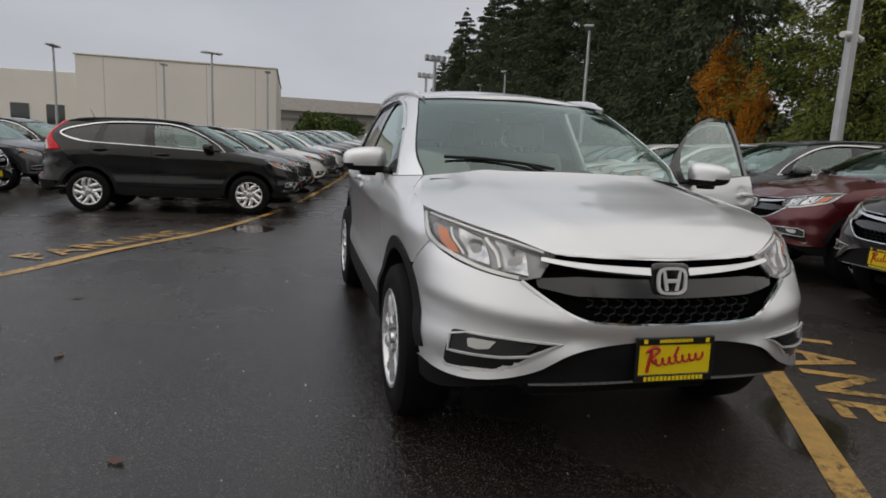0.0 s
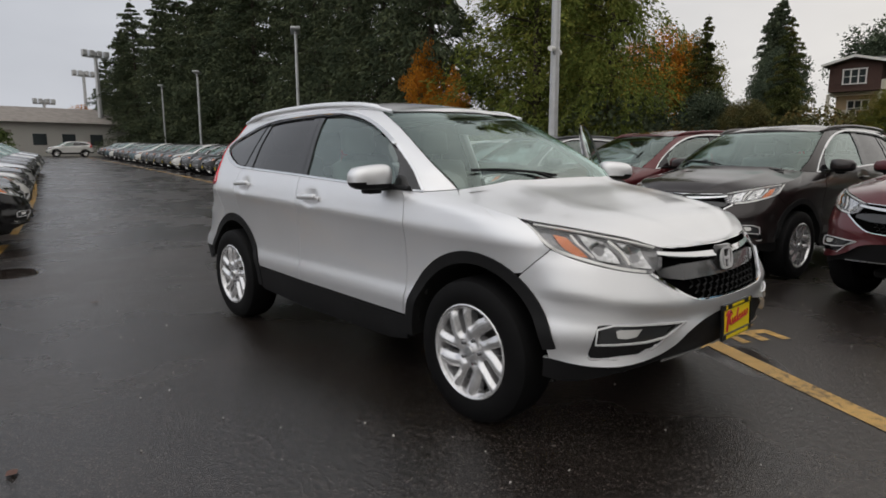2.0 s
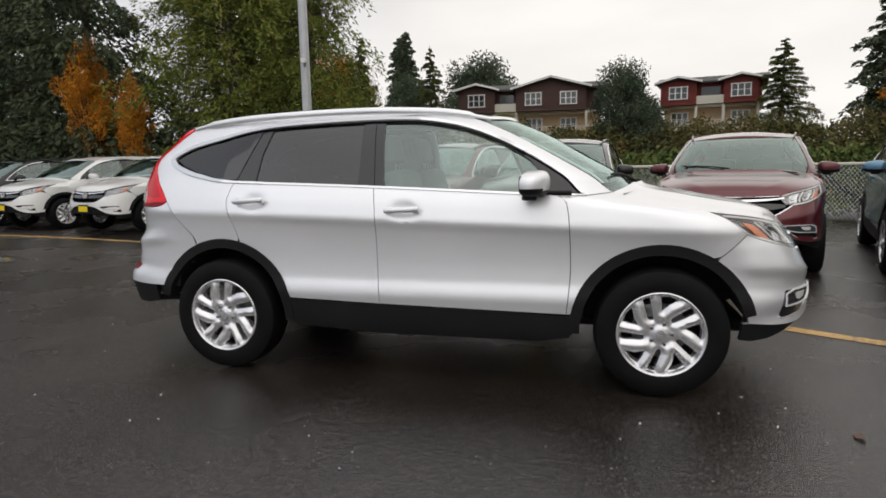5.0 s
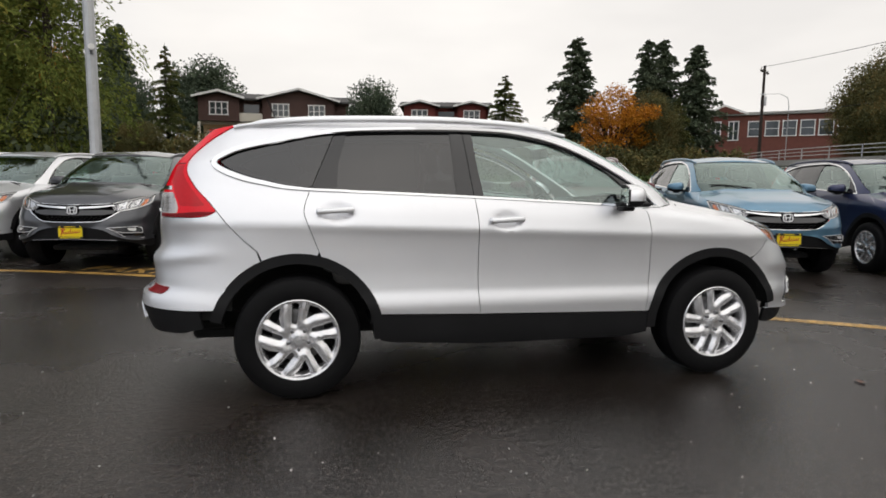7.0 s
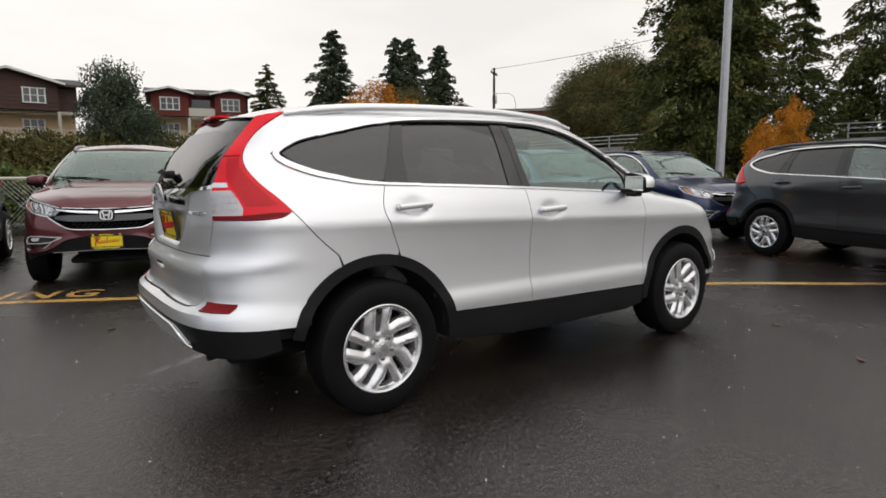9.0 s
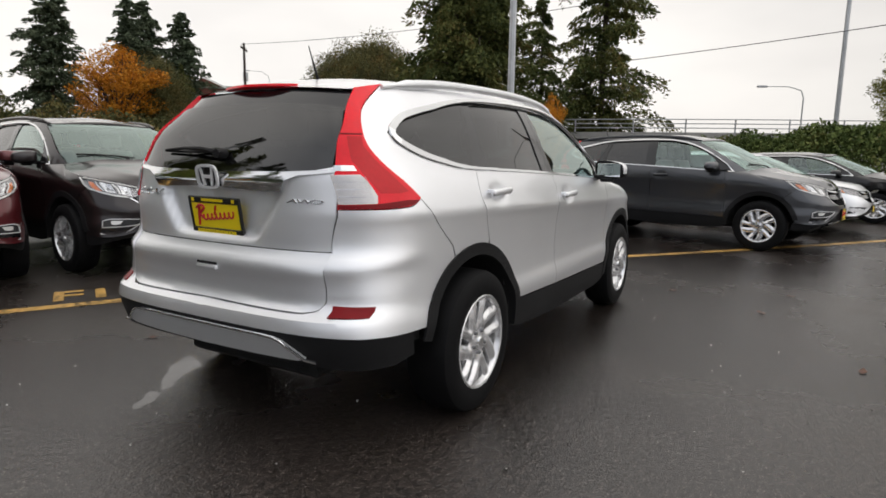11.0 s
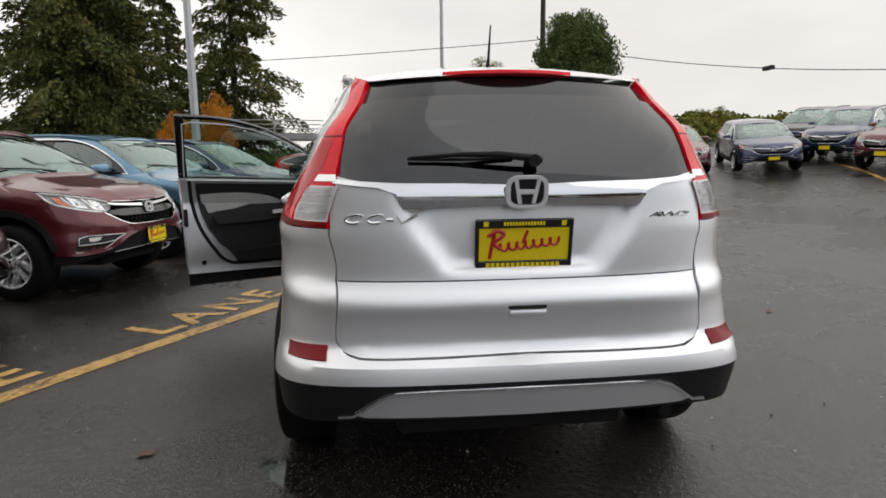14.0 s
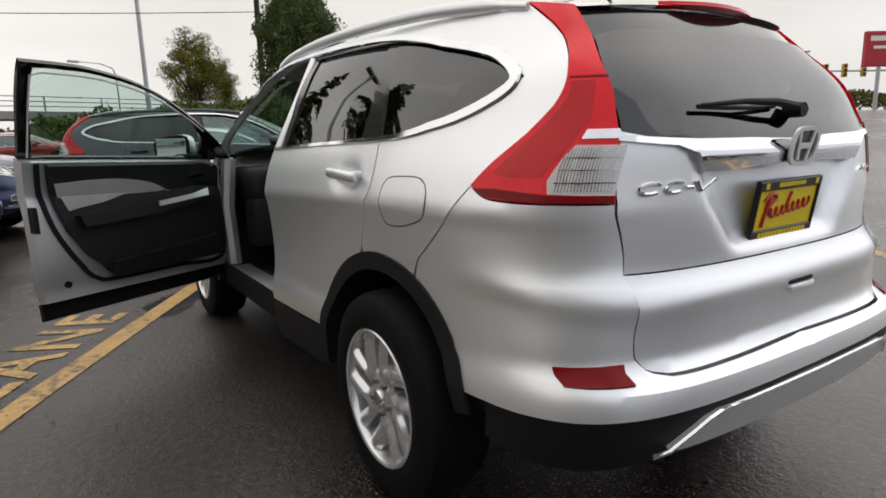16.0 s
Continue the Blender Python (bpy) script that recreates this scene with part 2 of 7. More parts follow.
def strip(points, across, height, depth):
    """A flat bar along points: across is the direction of its width at each point, depth that of its thickness."""
    verts, faces = [], []
    for i, (p, a, n) in enumerate(zip(points, across, depth)):
        p, a, n = Vector(p), Vector(a), Vector(n)
        verts += [tuple(p - a), tuple(p + a), tuple(p + a * 0.8 + n * height), tuple(p - a * 0.8 + n * height)]
        if i:
            b, c = 4 * (i - 1), 4 * i
            faces += [(b + k, c + k, c + (k + 1) % 4, b + (k + 1) % 4) for k in range(4)]
    n = 4 * (len(points) - 1)
    return verts, faces + [(0, 1, 2, 3), (n + 3, n + 2, n + 1, n)]


def lathe(profile, sides=32, axis="y"):
    """Turns (radius, along) points round an axis."""
    verts, faces = [], []
    n = len(profile)
    for k in range(sides):
        a = 2 * math.pi * k / sides
        for r, h in profile:
            c, s = r * math.cos(a), r * math.sin(a)
            verts.append((c, h, s) if axis == "y" else (c, s, h) if axis == "z" else (h, c, s))
    for k in range(sides):
        b, c = k * n, (k + 1) % sides * n
        faces += [(b + i, b + i + 1, c + i + 1, c + i) for i in range(n - 1)]
    return verts, faces


def spline(points, step=0.03, closed=False):
    """Catmull-Rom through points, sampled about every step."""
    pts = [np.array(p, float) for p in points]
    n = len(pts)
    out = []
    for i in range(n if closed else n - 1):
        p1, p2 = pts[i], pts[(i + 1) % n]
        p0 = pts[i - 1] if closed or i else 2 * p1 - p2
        p3 = pts[(i + 2) % n] if closed or i + 2 < n else 2 * p2 - p1
        k = max(1, int(np.ceil(np.linalg.norm(p2 - p1) / step)))
        for t in np.arange(k) / k:
            out.append(0.5 * (2 * p1 + (p2 - p0) * t + (2 * p0 - 5 * p1 + 4 * p2 - p3) * t * t + (3 * p1 - p0 - 3 * p2 + p3) * t ** 3))
    if not closed:
        out.append(pts[-1])
    return [tuple(p) for p in out]


def dense(points, step=0.03):
    out = []
    for a, b in zip(points, points[1:] + points[:1]):
        a, b = np.array(a), np.array(b)
        k = max(1, int(np.ceil(np.linalg.norm(b - a) / step)))
        out += [tuple(a + (b - a) * t) for t in np.arange(k) / k]
    return out


def text_geo(words, size, depth=0.0, spacing=1.0, bold=0.0):
    """Writing in the built-in font as verts and faces, centred, in the xy plane."""
    cu = bpy.data.curves.new("words", "FONT")
    cu.body, cu.size, cu.extrude, cu.align_x, cu.align_y, cu.space_character, cu.resolution_u = words, size, depth, "CENTER", "CENTER", spacing, 2
    cu.offset = bold
    ob = bpy.data.objects.new("words", cu)
    me = bpy.data.meshes.new_from_object(ob)
    geo = [tuple(v.co) for v in me.vertices], [tuple(p.vertices) for p in me.polygons]
    bpy.data.objects.remove(ob)
    bpy.data.curves.remove(cu)
    bpy.data.meshes.remove(me)
    return geo
def curve(xs, ys):
    """A smooth curve through points, as a function of numpy arrays."""
    xs, ys = np.array(xs, float), np.array(ys, float)
    d = np.diff(ys) / np.diff(xs)
    m = np.concatenate([[d[0]], np.where(d[:-1] * d[1:] > 0, 2 * d[:-1] * d[1:] / (d[:-1] + d[1:] + 1e-12), 0.0), [d[-1]]])

    def at(x):
        x = np.clip(np.asarray(x, float), xs[0], xs[-1])
        i = np.clip(np.searchsorted(xs, x) - 1, 0, len(xs) - 2)
        h = xs[i + 1] - xs[i]
        t = (x - xs[i]) / h
        return (ys[i] * (1 + 2 * t) * (1 - t) ** 2 + h * m[i] * t * (1 - t) ** 2
                + ys[i + 1] * t * t * (3 - 2 * t) + h * m[i + 1] * t * t * (t - 1))
    return at


# the body's shell: half width by height, taper along it, noses at both ends
half_width = curve([0.16, 0.24, 0.34, 0.42, 0.47, 0.515, 0.55, 0.61, 0.70, 0.80, 0.90, 0.955, 0.985, 1.05, 1.11, 1.2, 1.3, 1.4, 1.5, 1.56, 1.62],
                   [0.80, 0.855, 0.885, 0.893, 0.897, 0.901, 0.897, 0.884, 0.881, 0.885, 0.895, 0.905, 0.899, 0.884, 0.864, 0.826, 0.784, 0.740, 0.685, 0.636, 0.51])
taper = curve([-2.4, -1.9, -1.6, -1.31, -0.8, 0.0, 0.8, 1.31, 1.6, 2.3], [0.90, 0.929, 0.97, 0.985, 0.997, 1.0, 1.0, 0.994, 0.984, 0.92])
rear_in = curve([0.6, 0.9, 1.05, 1.2, 1.33, 1.45, 1.6], [0.0, 0.021, 0.047, 0.065, 0.076, 0.106, 0.11])
nose = curve([0.16, 0.26, 0.36, 0.46, 0.56, 0.64, 0.72, 0.80, 0.88, 0.95, 1.0, 1.09, 1.2, 1.3, 1.4, 1.5, 1.6],
             [2.00, 2.08, 2.125, 2.145, 2.165, 2.158, 2.13, 2.10, 2.055, 1.985, 1.85, 1.26, 1.11, 0.94, 0.765, 0.565, 0.28])
tail = curve([0.16, 0.26, 0.36, 0.46, 0.54, 0.59, 0.612, 0.63, 0.66, 0.72, 0.785, 0.80, 0.845, 0.862, 0.88, 0.93, 1.0, 1.1, 1.16, 1.25, 1.35, 1.45, 1.53, 1.6],
             [-1.98, -2.09, -2.16, -2.198, -2.220, -2.217, -2.200, -2.158, -2.145, -2.150, -2.166, -2.163, -2.133, -2.128, -2.127, -2.127, -2.125, -2.117, -2.108, -2.062, -1.995, -1.92, -1.858, -1.78])
front_from = curve([0.16, 0.9, 1.0, 1.1, 1.2, 1.3, 1.4, 1.5, 1.6], [1.40, 1.40, 1.22, 0.66, 0.55, 0.40, 0.20, 0.0, -0.2])
rear_from = curve([0.16, 0.7, 1.0, 1.2, 1.35, 1.6], [-1.50, -1.50, -1.50, -1.48, -1.42, -1.35])
FRONT_K = (curve([0.16, 0.5, 0.6, 0.8, 0.9, 1.0, 1.1, 1.2, 1.6], [0.62, 0.62, 0.60, 0.62, 0.66, 0.70, 0.78, 0.85, 0.85]), curve([0.16, 0.5, 0.6, 0.8, 0.9, 1.0, 1.1, 1.2, 1.6], [0.90, 0.95, 0.95, 0.88, 0.74, 0.74, 0.66, 0.75, 0.75]))
REAR_K = (curve([0.16, 0.5, 0.66, 0.86, 1.05, 1.2, 1.33, 1.45, 1.6], [0.90, 0.94, 0.94, 0.85, 0.80, 0.90, 1.0, 0.95, 0.83]), curve([0.16, 0.5, 0.66, 0.86, 1.05, 1.2, 1.33, 1.45, 1.6], [0.92, 0.95, 0.93, 0.84, 0.92, 0.94, 1.0, 0.89, 0.82]))


def width_at(x, z):
    rise = 0.035 * np.exp(-((z - 0.93) / 0.22) ** 2)
    back = np.clip((-0.5 - x) / 1.3, 0, 2)
    return half_width(z + rise * x) * taper(x) - rear_in(z) * back ** 2


def shell(u, z):
    """The point of the shell's right side: u is x along the flank, and runs on round the ends to the middle of tail (-2.5) and nose (2.5)."""
    u, z = np.broadcast_arrays(np.asarray(u, float), np.asarray(z, float))
    af, ar = front_from(z), rear_from(z)
    xm = np.clip(u, ar, af)
    out = []
    for a, end, k in ((af, nose(z), FRONT_K), (ar, tail(z), REAR_K)):
        q = np.clip((u - a) / (np.sign(end - a) * 2.5 - a), 0, 1)
        e = 0.02 * np.sign(end - a)
        w = width_at(a, z)
        slope = (width_at(a, z) - width_at(a - e, z)) / e
        k1, k2 = k[0](z), k[1](z)
        x1 = a + k1 * (end - a)
        y1 = w + np.maximum(-0.25, np.minimum(0.25, slope)) * (x1 - a)
        b0, b1, b2, b3 = (1 - q) ** 3, 3 * q * (1 - q) ** 2, 3 * q * q * (1 - q), q ** 3
        out.append((b0 * a + b1 * x1 + b2 * end + b3 * end, b0 * w + b1 * y1 + b2 * k2 * w))
    (xf, yf), (xr, yr) = out
    x = np.where(u > af, xf, np.where(u < ar, xr, xm))
    y = np.where(u > af, yf, np.where(u < ar, yr, width_at(xm, z)))
    return np.stack([x, -y, z], -1)
# ---- the car model: every panel is a piece of the shell ----
AXLE, WHEEL_Z, ARCH = 1.31, 0.352, 0.438


def u_of_x(x, z):
    us = np.linspace(-2.5, 2.5, 801)
    return float(np.interp(x, shell(us, z)[:, 0], us))


def inside(poly, pts):
    """Which points lie in the polygon, and how far each is from its edge."""
    p, q = np.array(poly), np.roll(np.array(poly), -1, 0)
    x, y = pts[:, :1], pts[:, 1:]
    cross = (p[:, 1] > y) != (q[:, 1] > y)
    hit = cross & (x < (q[:, 0] - p[:, 0]) * (y - p[:, 1]) / (q[:, 1] - p[:, 1] + 1e-12) + p[:, 0])
    d = q - p
    t = np.clip(((x - p[:, 0]) * d[:, 0] + (y - p[:, 1]) * d[:, 1]) / ((d ** 2).sum(1) + 1e-12), 0, 1)
    away = np.hypot(x - p[:, 0] - t * d[:, 0], y - p[:, 1] - t * d[:, 1]).min(1)
    return hit.sum(1) % 2 == 1, away


def normals(uv):
    uv = np.array(uv)
    e = 0.004
    du = shell(uv[:, 0] + e, uv[:, 1]) - shell(uv[:, 0] - e, uv[:, 1])
    dz = shell(uv[:, 0], np.minimum(uv[:, 1] + e, 1.61)) - shell(uv[:, 0], uv[:, 1] - e)
    n = np.cross(du, dz)
    return n / (np.linalg.norm(n, axis=1, keepdims=True) + 1e-9)


def panel(poly, proud=0.0, rim=0.022, gap=0.0021, step=0.035, both=False, bulge=None, hole=None):
    """A piece of the shell inside an outline in (u, z), with its edge turned in. both: it reaches over the car's middle."""
    step = step * COARSE[0]
    line = dense(poly, step) if COARSE[0] < 2 else thin(dense(poly, step), step * 0.6)
    arr = np.array(line)
    area = np.sum(arr[:, 0] * np.roll(arr[:, 1], -1) - np.roll(arr[:, 0], -1) * arr[:, 1])
    if area < 0:
        arr = arr[::-1]
    if gap:
        tang = np.roll(arr, -1, 0) - np.roll(arr, 1, 0)
        tang /= np.linalg.norm(tang, axis=1, keepdims=True) + 1e-9
        shift = np.stack([-tang[:, 1], tang[:, 0]], 1) * gap
        middle = np.abs(np.abs(arr[:, 0]) - 2.5) < 1e-6
        arr = arr + np.where(middle[:, None], [0, 1] * shift, shift)
        arr[middle, 0] = np.sign(arr[middle, 0]) * 2.5
    lo, hi = arr.min(0), arr.max(0)
    gu, gz = np.meshgrid(np.arange(lo[0] + step / 2, hi[0], step), np.arange(lo[1] + step / 2, hi[1], step * 0.8), indexing="ij")
    pts = np.stack([gu.ravel(), gz.ravel()], 1)
    if len(pts):
        ok, away = inside(arr, pts)
        pts = pts[ok & (away > step * 0.45)]
    n = len(arr)
    edges = [(i, (i + 1) % n) for i in range(n)]
    ring = dense(hole, step) if hole else []
    if hole and len(pts):
        ok, away = inside(np.array(ring), pts)
        pts = pts[~ok & (away > step * 0.4)]
    edges += [(n + i, n + (i + 1) % len(ring)) for i in range(len(ring))]
    uv = [Vector(p) for p in arr] + [Vector(p) for p in ring] + [Vector(p) for p in pts]
    co, _, tris, *_ = delaunay_2d_cdt(uv, edges, [], 1, 1e-5)
    uv = np.array([tuple(c) for c in co])
    if hole:
        mids = np.array([uv[list(t)].mean(0) for t in tris])
        keep = ~inside(np.array(ring), mids)[0] & inside(arr, mids)[0]
        tris = [t for t, k in zip(tris, keep) if k]
    xyz = shell(uv[:, 0], uv[:, 1])
    nor = normals(uv)
    lift = proud + (bulge(uv[:, 0], uv[:, 1]) if bulge else 0.0)
    xyz = xyz + nor * (lift[:, None] if np.ndim(lift) else lift)
    verts, faces = [tuple(p) for p in xyz], [tuple(t) for t in tris]
    count = {}
    for f in faces:
        for a, b in zip(f, f[1:] + f[:1]):
            count[(a, b)] = 1
    border = [(a, b) for a, b in count if (b, a) not in count]
    # faces must look outwards
    f = faces[len(faces) // 2]
    a, b, c = (xyz[i] for i in f)
    if np.dot(np.cross(b - a, c - a), nor[f[0]]) < 0:
        faces = [tuple(reversed(f)) for f in faces]
        border = [(b, a) for a, b in border]
    if rim:
        twin = {}
        for e in border:
            for i in e:
                if i not in twin:
                    twin[i] = len(verts)
                    verts.append(tuple(xyz[i] - nor[i] * rim))
        for a, b in border:
            if both and abs(xyz[a][1]) < 1e-4 and abs(xyz[b][1]) < 1e-4:
                continue
            faces.append((b, a, twin[a], twin[b]))
    geo = verts, faces
    if both:
        geo = weld(join(geo, mirrored(geo)))
    return geo


def thin(line, least):
    """Leaves out points that crowd their neighbours."""
    out = [line[0]]
    for p in line[1:]:
        if math.dist(p, out[-1]) > least and (math.dist(p, line[0]) > least or abs(abs(p[0]) - 2.5) < 1e-6) or abs(abs(p[0]) - 2.5) < 1e-6:
            out.append(p)
    return out if len(out) > 9 else line


def weld(geo, dist=0.0006):
    bm = bmesh.new()
    vs = [bm.verts.new(v) for v in geo[0]]
    for f in geo[1]:
        try:
            bm.faces.new([vs[i] for i in f])
        except ValueError:
            pass
    bmesh.ops.remove_doubles(bm, verts=[v for v in bm.verts if abs(v.co.y) < 0.002], dist=dist)
    bm.verts.index_update()
    out = [tuple(v.co) for v in bm.verts], [tuple(v.index for v in f.verts) for f in bm.faces]
    bm.free()
    return out


def band(line, wide, proud=0.003, thick=0.006, both=False):
    """A raised strip that follows a line in (u, z) on the shell."""
    line = np.array(line)
    p = shell(line[:, 0], line[:, 1])
    n = normals(line)
    d = np.gradient(p, axis=0)
    a = np.cross(n, d)
    a /= np.linalg.norm(a, axis=1, keepdims=True) + 1e-9
    wide = np.broadcast_to(wide, len(line))
    geo = strip(p + n * proud, a * wide[:, None] / 2, thick, n)
    return join(geo, mirrored(geo)) if both else geo


def arch_line(axle, radius, a0, a1, step=6, stretch=1.0):
    """(u, z) points of an arc round a wheel, angles in degrees from the nose's side."""
    out = []
    for a in np.arange(a0, a1 + 0.1 * np.sign(a1 - a0), step * np.sign(a1 - a0)):
        x, z = axle + radius * math.cos(radians(a)) * stretch, WHEEL_Z + radius * math.sin(radians(a))
        out.append((u_of_x(x, z), z))
    return out


def on_shell(u, z, out=0.0):
    p, n = shell(np.array([u]), np.array([z]))[0], normals([(u, z)])[0]
    return Vector(p + n * out), Vector(n)


# outlines on the shell, (u, z)
ROOF_EDGE = spline([(-2.5, 1.54), (-2.28, 1.529), (-2.05, 1.52), (-1.91, 1.52), (-1.76, 1.537), (-1.66, 1.552), (-1.5, 1.568), (-1.1, 1.585), (-0.6, 1.592), (-0.2, 1.59), (0.2, 1.578), (0.5, 1.56), (0.76, 1.538), (1.0, 1.532), (1.7, 1.54), (2.5, 1.545)], 0.04)
DLO_TOP = spline([(-1.715, 1.335), (-1.605, 1.41), (-1.36, 1.48), (-1.09, 1.528), (-0.77, 1.548), (-0.335, 1.557), (0.02, 1.545), (0.36, 1.507), (0.58, 1.45), (0.74, 1.375), (0.87, 1.275), (0.97, 1.18), (1.045, 1.09)], 0.03)
DLO_LOW = spline([(1.045, 1.09), (0.80, 1.096), (0.55, 1.105), (0.1, 1.128), (-0.295, 1.147), (-0.8, 1.168), (-1.235, 1.183), (-1.4, 1.2), (-1.52, 1.23), (-1.635, 1.283), (-1.715, 1.335)], 0.03)
DOOR_SPLIT = spline([(-0.335, 1.557), (-0.315, 1.35), (-0.295, 1.147), (-0.278, 0.96), (-0.275, 0.64), (-0.262, 0.462)], 0.04)
REAR_EDGE = spline([(-1.09, 1.528), (-1.16, 1.36), (-1.235, 1.183), (-1.27, 1.07), (-1.245, 0.985), (-1.19, 0.84)], 0.03)
FRONT_EDGE = spline([(0.80, 1.096), (0.825, 0.965), (0.835, 0.68), (0.815, 0.44)], 0.03)
HOOD_LINE = spline([(2.5, 0.872), (2.33, 0.876), (2.225, 0.882), (2.08, 0.930), (1.84, 0.972), (1.58, 1.003), (1.46, 1.03), (1.385, 1.055), (1.38, 1.08), (1.395, 1.103)], 0.03)
LAMP_LOW = spline([(1.58, 1.003), (1.66, 0.94), (1.72, 0.885), (1.83, 0.846), (2.02, 0.805), (2.15, 0.785)], 0.03)
GRILLE_LOW = spline([(2.15, 0.785), (2.215, 0.735), (2.29, 0.676), (2.35, 0.654), (2.5, 0.647)], 0.03)
BUMPER_SEAM = [(1.72, 0.882), (1.645, 0.825), (1.575, 0.768)]
CHIN = spline([(1.68, 0.420), (1.90, 0.412), (2.08, 0.426), (2.21, 0.474), (2.30, 0.548), (2.40, 0.580), (2.5, 0.586)], 0.03)


def fog_spot(u, z):
    """Places a point of the fog lamp's own drawing on the shell."""
    return 1.885 + 0.90 * (u - 1.735), 0.440 + 1.06 * (z - 0.428)


FOG = [fog_spot(*p) for p in spline([(1.765, 0.562), (1.81, 0.568), (2.0, 0.566)], 0.03) + [(2.17, 0.558), (2.10, 0.522), (2.05, 0.478), (1.99, 0.442), (1.865, 0.428), (1.745, 0.428), (1.735, 0.45)]]
TAIL_LAMP = spline([(-1.69, 1.548), (-1.82, 1.46), (-1.872, 1.39), (-1.880, 1.33), (-1.850, 1.267), (-1.79, 1.202), (-1.73, 1.138), (-1.68, 1.066)], 0.02) + spline([(-1.68, 1.066), (-1.71, 1.046), (-1.75, 1.034), (-1.84, 1.029), (-1.98, 1.028), (-2.096, 1.027)], 0.03)[1:]
TAIL_LAMP_IN = spline([(-2.096, 1.027), (-2.078, 1.14), (-2.055, 1.205), (-2.042, 1.29), (-2.022, 1.335), (-1.975, 1.41), (-1.94, 1.47), (-1.905, 1.521)], 0.03)
GATE_SIDE = [(-2.06, 1.195), (-2.10, 1.027), (-2.098, 0.91), (-2.092, 0.858), (-2.104, 0.80), (-2.118, 0.705), (-2.128, 0.665), (-2.150, 0.636)]
GATE_LOW = spline([(-2.155, 0.636), (-2.2, 0.622), (-2.35, 0.621), (-2.5, 0.624)], 0.04)
REAR_LOW = spline([(-1.70, 0.525), (-1.76, 0.526), (-1.9, 0.534), (-2.08, 0.542), (-2.24, 0.545), (-2.5, 0.546)], 0.04)


def roof_geo(rows):
    """Fills between an edge on the right side and its mirror image with a crowned skin."""
    verts, faces = [], []
    cols = 25 if COARSE[0] < 2 else 9
    rows = rows if COARSE[0] < 2 else rows[::3] + rows[-1:]
    for x, y, z, crown in rows:
        for k in range(cols):
            s = 2 * k / (cols - 1) - 1
            verts.append((x, -y * s, z + crown(s)))
    for i in range(len(rows) - 1):
        for k in range(cols - 1):
            a = i * cols + k
            faces.append((a, a + cols, a + cols + 1, a + 1))
    return verts, faces
def cut(line, a, b):
    """The part of a line in (u, z) between two of its u values, in its order."""
    keep = [p for p in line if min(a, b) - 1e-6 <= p[0] <= max(a, b) + 1e-6]
    return keep


def below(line, z):
    return [p for p in line if p[1] <= z + 1e-6]


def above(line, z):
    return [p for p in line if p[1] >= z - 1e-6]


FRONT_ARCH = arch_line(AXLE, ARCH, 26, 178)
REAR_ARCH = arch_line(-AXLE, ARCH, 0, 160)


def bumper_crease(u, z):
    """The ridge that runs round the front bumper under the headlights, and the lip that flares out below the fog lamps."""
    ridge = np.interp(u, [1.6, 1.85, 2.1, 2.3, 2.5], [0.712, 0.700, 0.672, 0.640, 0.628])
    d = z - ridge
    lip = np.interp(u, [1.70, 1.78, 2.0, 2.20, 2.32, 2.42, 2.5], [0.0, 0.2, 1.0, 0.9, 0.5, 0.0, 0.0]) * np.clip((np.interp(u, [1.7, 2.0, 2.1, 2.21, 2.3, 2.4], [0.45, 0.455, 0.47, 0.52, 0.60, 0.62]) - z) / 0.065, 0, 1)
    return 0.014 * np.where(d > 0, np.exp(-(d / 0.085) ** 2), np.exp(-(d / 0.028) ** 2)) * np.clip((u - 1.62) / 0.12, 0, 1) + 0.026 * lip * (2 - lip)


def rear_crease(u, z):
    """The ridge that carries the gate's fold on round the corners of the rear bumper."""
    d = z - np.interp(u, [-2.1, -1.9, -1.7, -1.6], [0.80, 0.806, 0.822, 0.83])
    return 0.011 * np.where(d > 0, np.exp(-(d / 0.075) ** 2), np.exp(-(d / 0.022) ** 2)) * np.clip((-1.60 - u) / 0.16, 0, 1) * np.clip((z - 0.66) / 0.05, 0, 1) * np.clip((1.0 - z) / 0.05, 0, 1)


